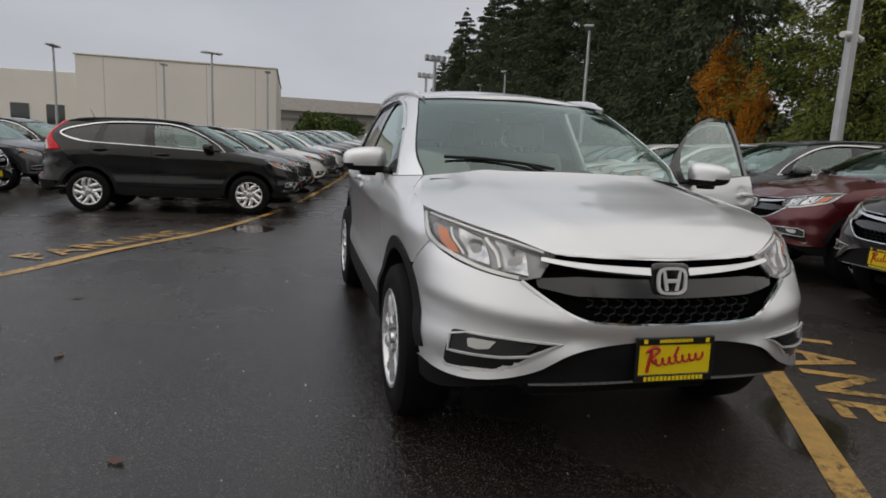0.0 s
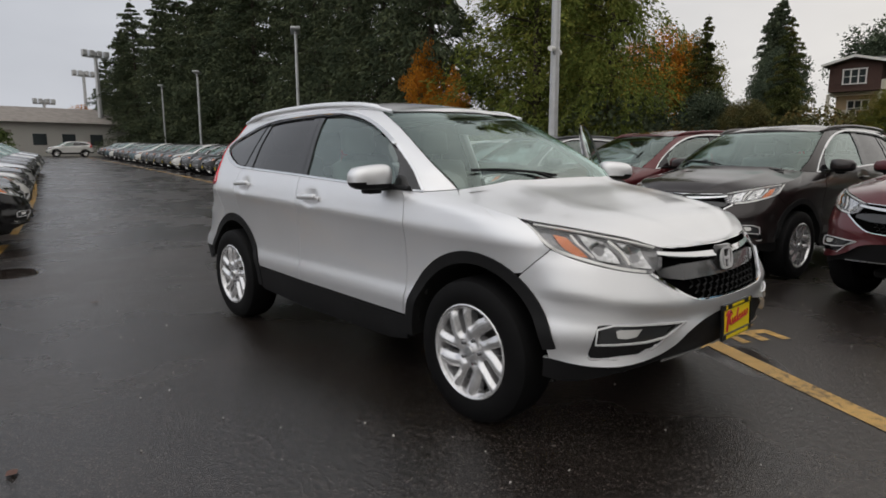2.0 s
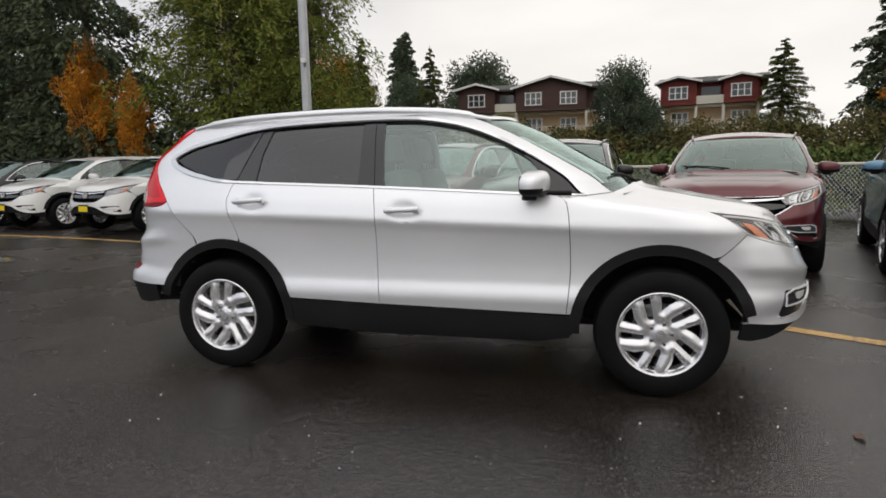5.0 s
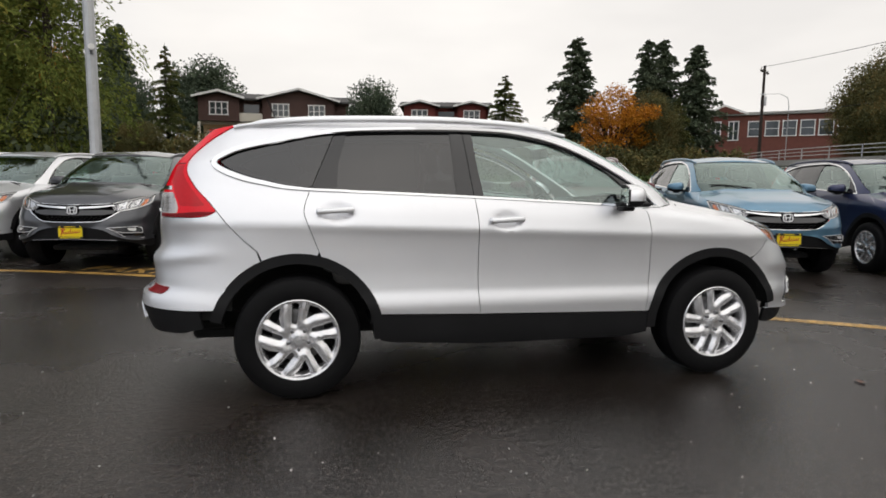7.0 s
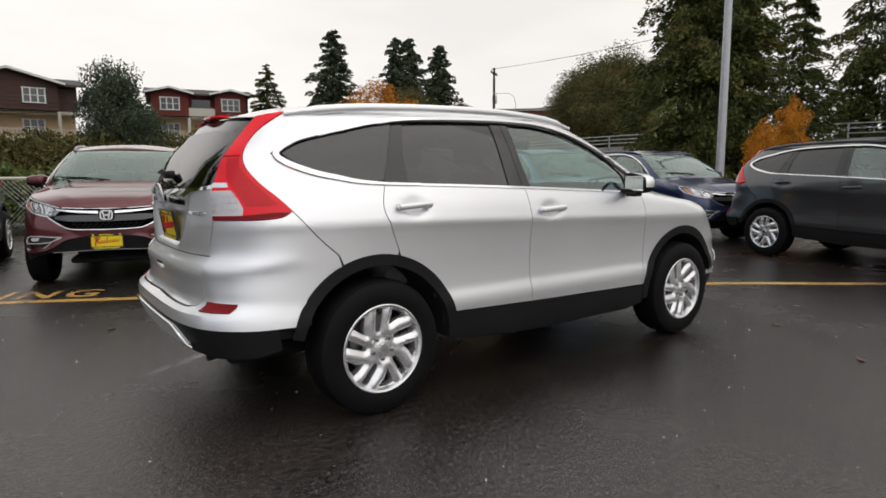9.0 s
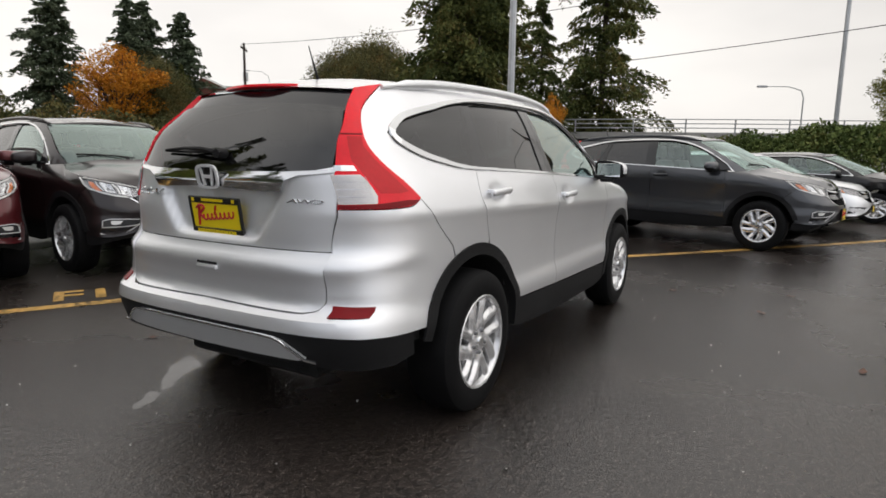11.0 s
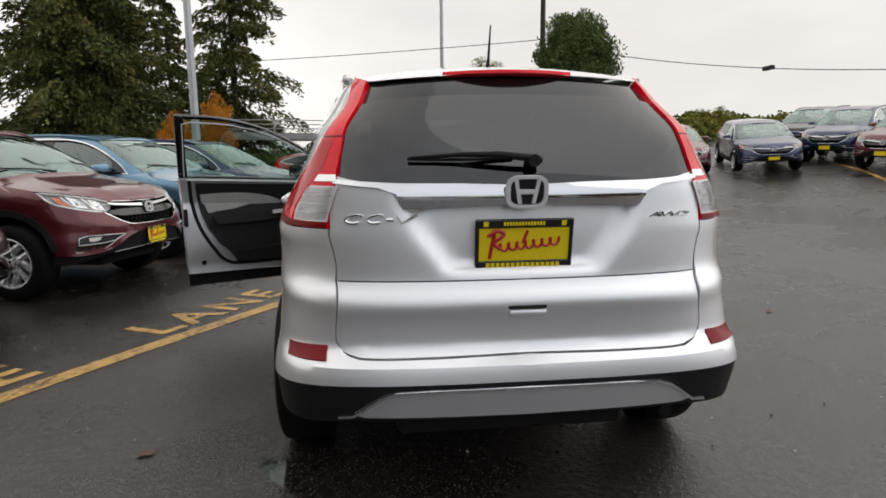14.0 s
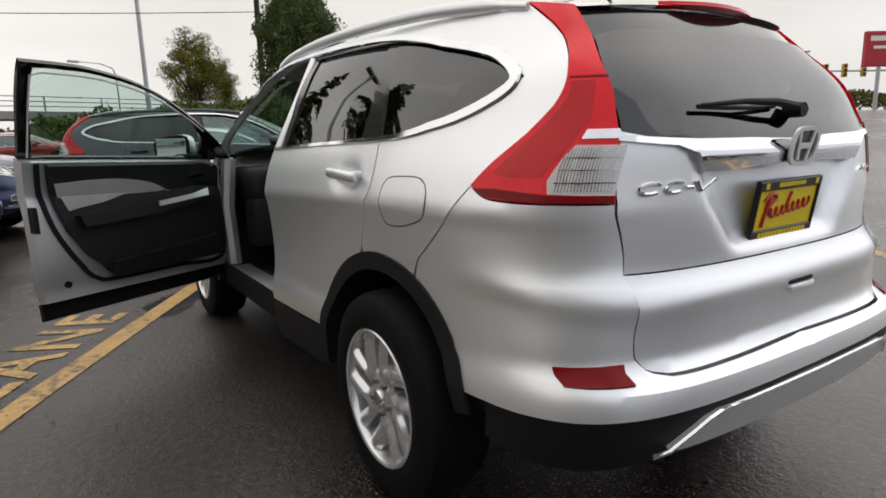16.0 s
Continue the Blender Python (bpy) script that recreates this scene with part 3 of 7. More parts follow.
def shape_table():
    """The geometry of every panel of the right side, and of those that reach over the middle."""
    g = {}
    up = [(1.385, 1.103), (1.355, 1.13), (1.21, 1.22), (1.09, 1.32), (0.95, 1.43), (0.81, 1.51), (0.765, 1.538)]
    lamp_front = TAIL_LAMP[:[i for i, p in enumerate(TAIL_LAMP) if abs(p[1] - 1.066) < 1e-9][0] + 1]
    seam = [(-1.61, 0.97), (-1.515, 0.845)]
    g["body_side"] = panel([(1.045, 1.09)] + up + list(reversed(cut(ROOF_EDGE, -1.67, 0.74))) + lamp_front + seam + arch_line(-AXLE, ARCH, 114, 78)
                           + list(reversed(below(REAR_EDGE, 1.18))) + [(-1.236, 1.1828)] + cut(DLO_LOW, -1.71, -1.25) + DLO_TOP[:-1])
    g["fender"] = panel(FRONT_EDGE + arch_line(AXLE, ARCH, 168, 63, 6) + list(reversed(BUMPER_SEAM)) + list(reversed(above(LAMP_LOW, 0.886)))
                        + [(1.46, 1.03), (1.385, 1.055), (1.38, 1.08), (1.385, 1.103), (1.045, 1.09)])

    def dish(x, zc):
        """The shallow dish in the skin behind a handle."""
        return lambda u, z: -0.016 * np.exp(-(((u - x) / 0.080) ** 2 + ((z - zc) / 0.047) ** 2) ** 2)
    g["front_skin"] = panel(FRONT_EDGE + [(-0.262, 0.462)] + list(reversed(below(DOOR_SPLIT, 1.147))) + list(reversed(cut(DLO_LOW, -0.29, 0.79))), step=0.024, bulge=dish(-0.105, 1.012))
    g["rear_skin"] = panel(below(DOOR_SPLIT, 1.147) + [(-0.86, 0.48)] + arch_line(-AXLE, ARCH, 17, 74, 6) + list(reversed(below(REAR_EDGE, 1.18))) + [(-1.236, 1.1828)]
                           + list(reversed(cut(DLO_LOW, -1.225, -0.30))), step=0.024, bulge=dish(-1.085, 1.064))
    # glass and its black pillars
    top_f = cut(DLO_TOP, -0.33, 2)
    front_pane = ([(-0.235, 1.152), (-0.262, 1.35), (-0.275, 1.532)] + [(u, z - 0.022) for u, z in cut(DLO_TOP, -0.22, 0.66)] + [(0.75, 1.30), (0.76, 1.22), (0.70, 1.115)]
                  + [(u, z + 0.012) for u, z in cut(DLO_LOW, -0.2, 0.66)])
    rear_pane = ([(-0.40, 1.16), (-0.405, 1.35), (-0.41, 1.533)] + [(u, z - 0.02) for u, z in reversed(cut(DLO_TOP, -1.0, -0.45))] + [(-1.03, 1.508), (-1.075, 1.35), (-1.09, 1.188)]
                 + [(u, z + 0.012) for u, z in reversed(cut(DLO_LOW, -1.06, -0.45))])
    g["front_glass"] = panel(front_pane, proud=-0.020, rim=0.004, gap=-0.006)
    g["rear_glass"] = panel(rear_pane, proud=-0.018, rim=0.004, gap=-0.006)
    g["front_frame"] = panel(above(DOOR_SPLIT, 1.147)[::-1] + [p for p in DLO_TOP if p[0] > -0.33] + cut(DLO_LOW, -0.29, 1.03), proud=-0.012, rim=0.02, hole=front_pane)
    g["rear_frame"] = panel(above(DOOR_SPLIT, 1.147) + list(cut(DLO_LOW, -1.23, -0.31)) + list(reversed(above(REAR_EDGE, 1.185))) + cut(DLO_TOP, -1.08, -0.345), proud=-0.012, rim=0.02, hole=rear_pane)
    g["quarter_glass"] = panel(above(REAR_EDGE, 1.19)[::-1] + [(u + 0.003, z - 0.004) for u, z in reversed(cut(DLO_TOP[:40], -1.62, -1.11))] + [(-1.665, 1.345), (-1.60, 1.295), (-1.50, 1.245)]
                               + [(u, z + 0.014) for u, z in reversed(cut(DLO_LOW, -1.42, -1.25))], proud=-0.008, rim=0.006, gap=0.001)
    g["windscreen"] = panel([(2.5, 1.095), (1.40, 1.105), (1.37, 1.135), (1.225, 1.225), (1.105, 1.325), (0.965, 1.435), (0.825, 1.512), (0.785, 1.530), (1.0, 1.526), (1.7, 1.534), (2.5, 1.539)], proud=-0.004, rim=0.006, both=True)
    g["back_glass"] = panel([(-2.5, 1.13), (-2.3, 1.14), (-2.07, 1.19), (-2.05, 1.25), (-2.03, 1.325), (-1.985, 1.41), (-1.97, 1.435), (-2.07, 1.452), (-2.31, 1.462), (-2.5, 1.465)], proud=-0.003, rim=0.006, both=True)
    # spoiler face below the roof lip; its black also holds the lip's shade
    g["spoiler_shade"] = panel([(-2.5, 1.464), (-2.31, 1.461), (-2.07, 1.451), (-1.965, 1.434), (-1.925, 1.495), (-1.912, 1.517), (-2.05, 1.517), (-2.28, 1.526), (-2.5, 1.537)], proud=-0.014, rim=0.0, gap=0, both=True)
    # the ends
    lamp = list(reversed([p for p in HOOD_LINE if 0.8815 < p[1] < 1.0035 and p[0] > 1.575])) + [(2.205, 0.80)] + LAMP_LOW[::-1]
    g["lamp_cover"] = panel(lamp, proud=0.0, rim=0.004, step=0.03)
    g["lamp_house"] = panel(lamp, proud=-0.03, rim=-0.026, step=0.03)
    grille = [(2.5, 0.872), (2.33, 0.876), (2.225, 0.882), (2.205, 0.80)] + GRILLE_LOW
    g["grille"] = panel(grille, proud=-0.03, rim=-0.02, both=True)
    g["front_bumper"] = panel(GRILLE_LOW[::-1] + [p for p in LAMP_LOW[::-1][1:] if p[0] > 1.735] + BUMPER_SEAM + arch_line(AXLE, ARCH, 57, 6, 6) + CHIN, both=True, step=0.026, bulge=bumper_crease)
    g["chin"] = panel(CHIN[::-1] + [(1.68, 0.325), (1.75, 0.315), (1.86, 0.328), (2.04, 0.375), (2.2, 0.412), (2.5, 0.435)], proud=-0.006, both=True)
    g["fog_insert"] = panel(FOG, proud=0.004, rim=0.006, gap=0)
    g["fog_lens"] = panel([fog_spot(*p) for p in ((1.78, 0.545), (1.84, 0.560), (1.995, 0.560), (2.10, 0.550), (2.06, 0.512), (1.775, 0.498))], proud=0.006, rim=0.004, gap=0)
    g["tail_lamp"] = panel(TAIL_LAMP + TAIL_LAMP_IN[1:], proud=0.006, rim=0.03)
    g["lamp_clear"] = panel([(-2.088, 1.160), (-1.945, 1.162), (-1.922, 1.13), (-1.905, 1.08), (-1.915, 1.05), (-2.09, 1.047)], proud=0.008, rim=0.004, gap=0)
    g["lamp_bar"] = panel([(-2.06, 1.196), (-1.965, 1.196), (-1.955, 1.175), (-2.07, 1.175)], proud=0.008, rim=0.004, gap=0)
    g["lamp_inner"] = panel([(-1.895, 1.31), (-1.985, 1.31), (-1.97, 1.215), (-1.945, 1.195), (-1.885, 1.09), (-1.79, 1.088), (-1.735, 1.095), (-1.785, 1.165), (-1.85, 1.230), (-1.89, 1.275)], proud=0.0068, rim=0.003, gap=0)
    g["lamp_split"] = panel([(-2.03, 1.322), (-1.890, 1.322), (-1.890, 1.317), (-2.032, 1.317)], proud=0.0065, rim=0.002, gap=0)
    g["lamp_dark"] = panel([(-1.69, 1.058), (-1.73, 1.041), (-1.82, 1.032), (-1.98, 1.031), (-2.09, 1.030), (-2.09, 1.045), (-1.92, 1.048), (-1.76, 1.060)], proud=0.0075, rim=0.004, gap=0)
    split = 0.858
    g["tailgate"] = panel([(-2.5, 1.15), (-2.3, 1.155)] + [p for p in GATE_SIDE if p[1] >= split] + [(-2.5, split)], both=True, rim=0.012,
                          bulge=lambda u, z: -0.042 / (1 + np.exp((-np.abs(u) + 2.337 - 0.35 * (z - 1.0)) / 0.007)) / (1 + np.exp((0.892 - z) / 0.007)), step=0.016)
    g["gate_lower"] = panel([(-2.5, split), (-2.092, split)] + [p for p in GATE_SIDE if p[1] < split] + GATE_LOW[1:], both=True, step=0.02)
    g["grille_band"] = panel([(2.5, 0.805), (2.30, 0.812), (2.19, 0.800), (2.20, 0.770), (2.30, 0.745), (2.5, 0.738)], proud=-0.014, rim=0.01, gap=0, both=True)
    g["garnish"] = panel([(-2.5, 1.158), (-2.4, 1.165), (-2.27, 1.168), (-2.06, 1.182), (-2.06, 1.170), (-2.22, 1.155), (-2.27, 1.135), (-2.295, 1.09), (-2.34, 1.088), (-2.5, 1.10)], proud=0.006, rim=0.04, gap=0, step=0.018, both=True,
                         bulge=lambda u, z: 0.013 * np.clip(1 - np.where(z > 1.128, (z - 1.128) / 0.05, (1.128 - z) / 0.04), 0, 1))
    g["rear_bumper"] = panel([p for p in reversed(TAIL_LAMP) if p[1] < 1.067] + seam + arch_line(-AXLE, ARCH, 115, 157, 6)
                             + REAR_LOW + GATE_LOW[::-1] + GATE_SIDE[::-1][1:-2], both=True, step=0.026, bulge=rear_crease)
    g["rear_skirt"] = panel(REAR_LOW[::-1] + [(-1.70, 0.42), (-1.80, 0.395), (-2.0, 0.395), (-2.2, 0.41), (-2.5, 0.412)], proud=-0.006, both=True)
    g["skid"] = panel([(-2.5, 0.530), (-2.29, 0.526), (-2.262, 0.514), (-2.19, 0.446), (-2.22, 0.434), (-2.5, 0.428)], proud=0.006, rim=0.02, both=True)
    g["reflector"] = panel([(-1.905, 0.650), (-2.100, 0.655), (-2.100, 0.616), (-1.91, 0.613)], proud=0.004, rim=0.010, gap=0)
    g["front_clad"] = panel([(0.835, 0.434), (-0.262, 0.457), (-0.262, 0.372), (0.67, 0.362), (0.835, 0.37)], proud=0.004, rim=0.03)
    g["short_sill"] = panel([(-0.264, 0.457), (-0.86, 0.475), (-0.86, 0.335), (-0.8, 0.310), (-0.264, 0.276)], proud=0.004)
    g["sill"] = panel([(0.835, 0.434), (-0.262, 0.457), (-0.86, 0.475), (-0.86, 0.335), (-0.8, 0.310), (-0.25, 0.276), (0.67, 0.277), (0.835, 0.305)], proud=0.004)
    for name, axle, a0, a1 in (("front_arch", AXLE, 14, 182), ("rear_arch", -AXLE, -2, 170)):
        outer, inner = arch_line(axle, 0.482, a0, a1), arch_line(axle, 0.424, a0, a1)
        geo = panel(outer + inner[::-1], proud=0.008, rim=0.012, gap=0, step=0.03)
        lip = shell(np.array([p[0] for p in inner]), np.array([p[1] for p in inner]))
        well = [], []
        for i, p in enumerate(lip):
            well[0].extend([(p[0], p[1] - 0.004, p[2]), (axle + (p[0] - axle) * 1.04, -0.42, WHEEL_Z + (p[2] - WHEEL_Z) * 1.04)])
            if i:
                well[1].append((2 * i - 2, 2 * i - 1, 2 * i + 1, 2 * i))
        well[0].append((axle, -0.42, WHEEL_Z - 0.1))
        well[1].extend((2 * i - 1, 2 * i + 1, len(well[0]) - 1) for i in range(1, len(lip)))
        g[name] = geo
        g[name + "_well"] = well
    # skins over the top
    edge = np.array(ROOF_EDGE)
    p = shell(edge[:, 0], edge[:, 1])
    rows = []
    for (x, y, z), (u, _) in zip(p, edge):
        c = 0.045 * float(np.clip((2.35 - abs(u)) / 0.9, 0, 1)) ** 0.7 if u < 0 else 0.05 * float(np.clip((2.4 - u) / 1.4, 0, 1)) ** 0.8
        rows.append((x, -y, z, lambda s, c=c: c * (1 - abs(s) ** 2.2)))
    g["roof"] = roof_geo([(x, -y, z, c) for x, y, z, c in rows])
    edge = np.array(HOOD_LINE[::-1])
    p = shell(edge[:, 0], edge[:, 1])
    n = len(p)
    verts, faces, cols = [], [], 33 if COARSE[0] < 2 else 11
    for i, (x, y, z) in enumerate(p):
        back = 1 - i / (n - 1)
        c = 0.05 * np.clip((2.5 - edge[i, 0]) / 0.45, 0, 1)
        for k in range(cols):
            s = 2 * k / (cols - 1) - 1
            ridge = 0.010 * math.exp(-((abs(s) - 0.62) / 0.10) ** 2) * np.clip((2.45 - edge[i, 0]) / 0.4, 0, 1)
            verts.append((x + 0.20 * back ** 2 * (1 - s * s), y * -s, z + c * (1 - abs(s) ** 2.6) + ridge - 0.002))
        if i:
            for k in range(cols - 1):
                a = (i - 1) * cols + k
                faces.append((a, a + cols, a + cols + 1, a + 1))
    g["hood"] = verts, faces
    us = np.linspace(-2.5, 2.5, 81 if COARSE[0] < 2 else 31)
    for name, z0, z1, keep in (("inner", 0.31, 1.08, lambda x, z: True), ("inner_open", 0.31, 1.08, lambda x, z: not (-0.27 < x < 0.80 and z > 0.44))):
        zs = np.linspace(z0, z1, 16 if COARSE[0] < 2 else 9)
        grid = shell(us[:, None], zs[None, :]) * [0.965, 0.96, 1]
        verts, faces = [tuple(q) for q in grid.reshape(-1, 3)], []
        for i in range(len(us) - 1):
            for k in range(len(zs) - 1):
                x, z = grid[i:i + 2, k:k + 2, 0].mean(), zs[k:k + 2].mean()
                if min(math.hypot(x - AXLE, z - WHEEL_Z), math.hypot(x + AXLE, z - WHEEL_Z)) > 0.44 and keep(x, z) and not (x > 0.5 and z > 0.98) and not (x > 1.6 and z < 0.43) and not (x < -1.6 and z < 0.45):
                    a = i * len(zs) + k
                    faces.append((a, a + len(zs), a + len(zs) + 1, a + 1))
        g[name] = verts, faces
    return g


def wheel_geo(sides=48):
    tyre = lathe([(0.222, -0.105), (0.235, -0.112), (0.275, -0.118), (0.315, -0.112), (0.338, -0.100), (0.348, -0.075), (0.351, -0.03), (0.351, 0.03), (0.348, 0.075),
                  (0.338, 0.100), (0.315, 0.112), (0.235, 0.105), (0.222, 0.09)], sides)
    lip = lathe([(0.229, -0.108), (0.231, -0.114), (0.226, -0.117), (0.217, -0.113), (0.214, -0.106), (0.207, -0.085), (0.204, 0.0)], sides)
    nut = lathe([(0.0, -0.012), (0.007, -0.012), (0.009, -0.010), (0.0095, 0.01)], 8)
    disc = lathe([(0.0, -0.012), (0.145, -0.012), (0.148, -0.008), (0.148, 0.01), (0.06, 0.012)], 36)
    caliper = rbox(-0.04, 0.04, -0.04, 0.02, 0.085, 0.165, 0.015)
    # black drum and disc put in for the shade behind the spokes
    back = lathe([(0.0, 0.03), (0.203, 0.03), (0.203, -0.03)], 24)
    cap = lathe([(0.0, -0.113), (0.024, -0.112), (0.027, -0.108), (0.028, -0.095)], 20)
    return {"tyre": tyre, "rim": join(lip, wheel_face(0.009 if sides > 40 else 0.014 if sides > 20 else 0.03)), "brake": join(disc, caliper), "well_back": back, "wheel_nut": nut, "hub_cap": cap}


def wheel_face(step):
    """The cast face: five long slots and five small openings between them, chamfered towards each opening."""
    def ring(points, at, k):
        turn = radians(90 + 72 * k)
        if at == "slot":
            flat = [(r, t) for r, t in points]
        else:
            flat = [(r * math.cos(radians(a)), r * math.sin(radians(a))) for r, a in points]
        return dense([(math.cos(turn) * r - math.sin(turn) * t, math.sin(turn) * r + math.cos(turn) * t) for r, t in flat], step)
    slot = [(0.084, 0.013), (0.100, 0.007), (0.203, -0.007), (0.208, 0.012), (0.203, 0.031), (0.100, 0.036), (0.086, 0.030)]
    gap = [(0.124, -21), (0.160, -19), (0.203, -18.5), (0.208, -31), (0.203, -43.5), (0.165, -33)]
    holes = [ring(slot, "slot", k) for k in range(5)] + [ring(gap, "gap", k) for k in range(5)]
    n = max(24, int(2 * math.pi * 0.217 / (step * 1.6)))
    rim = [(0.217 * math.cos(2 * math.pi * k / n), 0.217 * math.sin(2 * math.pi * k / n)) for k in range(n)]
    g = np.arange(-0.21, 0.211, step)
    gx, gz = np.meshgrid(g, g + 0.0007, indexing="ij")
    pts = np.stack([gx.ravel(), gz.ravel()], 1)
    pts = pts[np.hypot(pts[:, 0], pts[:, 1]) < 0.211]
    near = np.full(len(pts), 9.0)
    for h in holes:
        ok, away = inside(np.array(h), pts)
        near = np.where(ok, -1, np.minimum(near, away))
    pts = pts[near > step * 0.45]
    loops = [rim] + holes
    uv, edges = [], []
    for loop in loops:
        b = len(uv)
        uv += [Vector(p) for p in loop]
        edges += [(b + i, b + (i + 1) % len(loop)) for i in range(len(loop))]
    uv += [Vector(p) for p in pts]
    co, _, tris, *_ = delaunay_2d_cdt(uv, edges, [], 1, 1e-6)
    co = np.array([tuple(c) for c in co])
    mids = np.array([co[list(t)].mean(0) for t in tris])
    keep = np.ones(len(tris), bool)
    away = np.full(len(co), 9.0)
    for h in holes:
        keep &= ~inside(np.array(h), mids)[0]
        away = np.minimum(away, inside(np.array(h), co)[1])
    r = np.hypot(co[:, 0], co[:, 1])
    face = -0.101 - 0.009 * np.clip((r - 0.05) / 0.12, 0, 1) + 0.004 * np.clip((r - 0.19) / 0.027, 0, 1)
    depth = face + 0.017 * np.clip(1 - away / 0.024, 0, 1) + 0.010 * np.exp(-((r - 0.057) / 0.018) ** 2)
    verts = [(x, d, z) for (x, z), d in zip(co, depth)]
    faces = [tuple(t) for t, k in zip(tris, keep) if k]
    count = {(a, b) for f in faces for a, b in zip(f, f[1:] + f[:1])}
    twin = {}
    for a, b in [e for e in count if (e[1], e[0]) not in count]:
        if r[a] > 0.2165 and r[b] > 0.2165:
            continue
        for i in (a, b):
            if i not in twin:
                twin[i] = len(verts)
                verts.append((co[i][0] * 0.985, verts[i][1] + 0.045, co[i][1] * 0.985))
        faces.append((b, a, twin[a], twin[b]))
    return verts, faces


def badge_geo(w=0.085, h=0.07):
    """A rounded ring with two uprights and a bar, in the yz plane, facing +x."""
    ring = []
    for r0 in (1.0, 0.80):
        ring.append([(r0 * w / 2 * math.copysign(abs(math.cos(a)) ** 0.55, math.cos(a)), r0 * h / 2 * math.copysign(abs(math.sin(a)) ** 0.55, math.sin(a)))
                     for a in np.linspace(0, 2 * math.pi, 28, endpoint=False)])
    verts = [(d, y, z) for loop in ring for d in (0.0, 0.008) for y, z in loop]
    n = 28
    faces = []
    for k in range(n):
        j = (k + 1) % n
        faces += [(k, j, n + j, n + k), (n + k, n + j, 3 * n + j, 3 * n + k), (3 * n + k, 3 * n + j, 2 * n + j, 2 * n + k)]
    parts = [(verts, faces)]
    for s in (-1, 1):
        a, b = s * w * 0.16, s * w * 0.27
        bar = [(0, a - 0.006, -h * 0.36), (0, a + 0.006, -h * 0.36), (0, b + 0.006, h * 0.36), (0, b - 0.006, h * 0.36)]
        parts.append((bar + [(0.007, y, z) for _, y, z in bar], [(4, 5, 6, 7), (0, 1, 5, 4), (1, 2, 6, 5), (2, 3, 7, 6), (3, 0, 4, 7)]))
    parts.append(rbox(0, 0.0065, -w * 0.2, w * 0.2, -h * 0.07, h * 0.07, 0.001, 1))
    return join(*parts)


def plate(parent, m, fine=True):
    """A dealer's plate: black frame, yellow sheet, red script drawn as a wavy stroke, small bars for the unreadable lines."""
    p = part("number_plate", join(rbox(-0.004, 0.004, -0.156, 0.156, -0.078, 0.078, 0.002, 1)), M["plate_yellow"], parent, "yellow dealer plate in a black frame", at=m)
    frame_geo = join(rbox(-0.006, 0.010, -0.16, 0.16, 0.055, 0.083, 0.003, 1), rbox(-0.006, 0.010, -0.16, 0.16, -0.083, -0.055, 0.003, 1),
                     rbox(-0.006, 0.010, -0.16, -0.148, -0.06, 0.06, 0.003, 1), rbox(-0.006, 0.010, 0.148, 0.16, -0.06, 0.06, 0.003, 1))
    part("plate_frame", frame_geo, M["plate_black"], p)
    script = []
    pts = [(0.006, -0.085 + 0.20 * t + 0.007 * math.cos(t * 46), -0.010 + 0.020 * t + 0.013 * math.sin(t * 46)) for t in np.linspace(0, 1, 90)]
    script.append(tube(pts, 0.0042, 5))
    script.append(tube(spline([(0.006, -0.112, -0.046), (0.006, -0.105, 0.0), (0.006, -0.098, 0.036), (0.006, -0.118, 0.030), (0.006, -0.090, 0.046), (0.006, -0.066, 0.034), (0.006, -0.098, 0.006), (0.006, -0.078, -0.014)], 0.01), 0.0058, 5))
    script.append(tube([(0.006, -0.004, 0.006), (0.006, 0.010, 0.046)], 0.0048, 5))
    if fine:
        part("script", join(*script), M["plate_red"], p, "red painted script")
    if fine:
        bars = [rbox(0.0095, 0.0115, y, y + 0.012, -0.077, -0.061, 0, 1) for y in np.arange(-0.125, 0.115, 0.0165)]
        bars += [rbox(0.0095, 0.0115, y, y + 0.007, 0.064, 0.076, 0, 1) for y in np.arange(-0.07, 0.065, 0.0098)]
        bars += [rbox(0.0095, 0.0115, y, y + 0.016, 0.062, 0.078, 0, 1) for y in (-0.135, 0.119)]
        tagged(part("frame_lettering", join(*bars), M["plate_yellow"], p), kind="stuff")
    return p


def seat_geo():
    cushion = rbox(-0.26, 0.26, -0.25, 0.25, 0.0, 0.16, 0.06, 3)
    back = moved(rbox(-0.07, 0.07, -0.25, 0.25, 0.0, 0.62, 0.06, 3), pose(-0.24, 0, 0.08, 0, -16, 0))
    head = moved(rbox(-0.05, 0.05, -0.13, 0.13, 0.0, 0.19, 0.05, 3), pose(-0.44, 0, 0.72, 0, -10, 0))
    posts = join(*(tube([(-0.41, y, 0.64), (-0.44, y, 0.76)], 0.007, 6) for y in (-0.05, 0.05)))
    return join(cushion, back, head, posts)


G_NEAR, WG_NEAR = shape_table(), wheel_geo()
COARSE[0] = 4.0
G_FAR, WG_FAR = shape_table(), wheel_geo(14)
COARSE[0] = 1.99
G_MID, WG_MID = shape_table(), wheel_geo(32)
COARSE[0] = 1.0
G, WG = dict(G_NEAR), dict(WG_NEAR)
MESHES = {}


def shared(key, make, material, sharp=35):
    """One mesh for all the cars that use the piece."""
    k = (key, material.name, COARSE[0])
    if k not in MESHES:
        geo = make()
        MESHES[k] = mesh_of(key.split("|")[0], geo[0], geo[1], sharp, (material,))
    return MESHES[k]


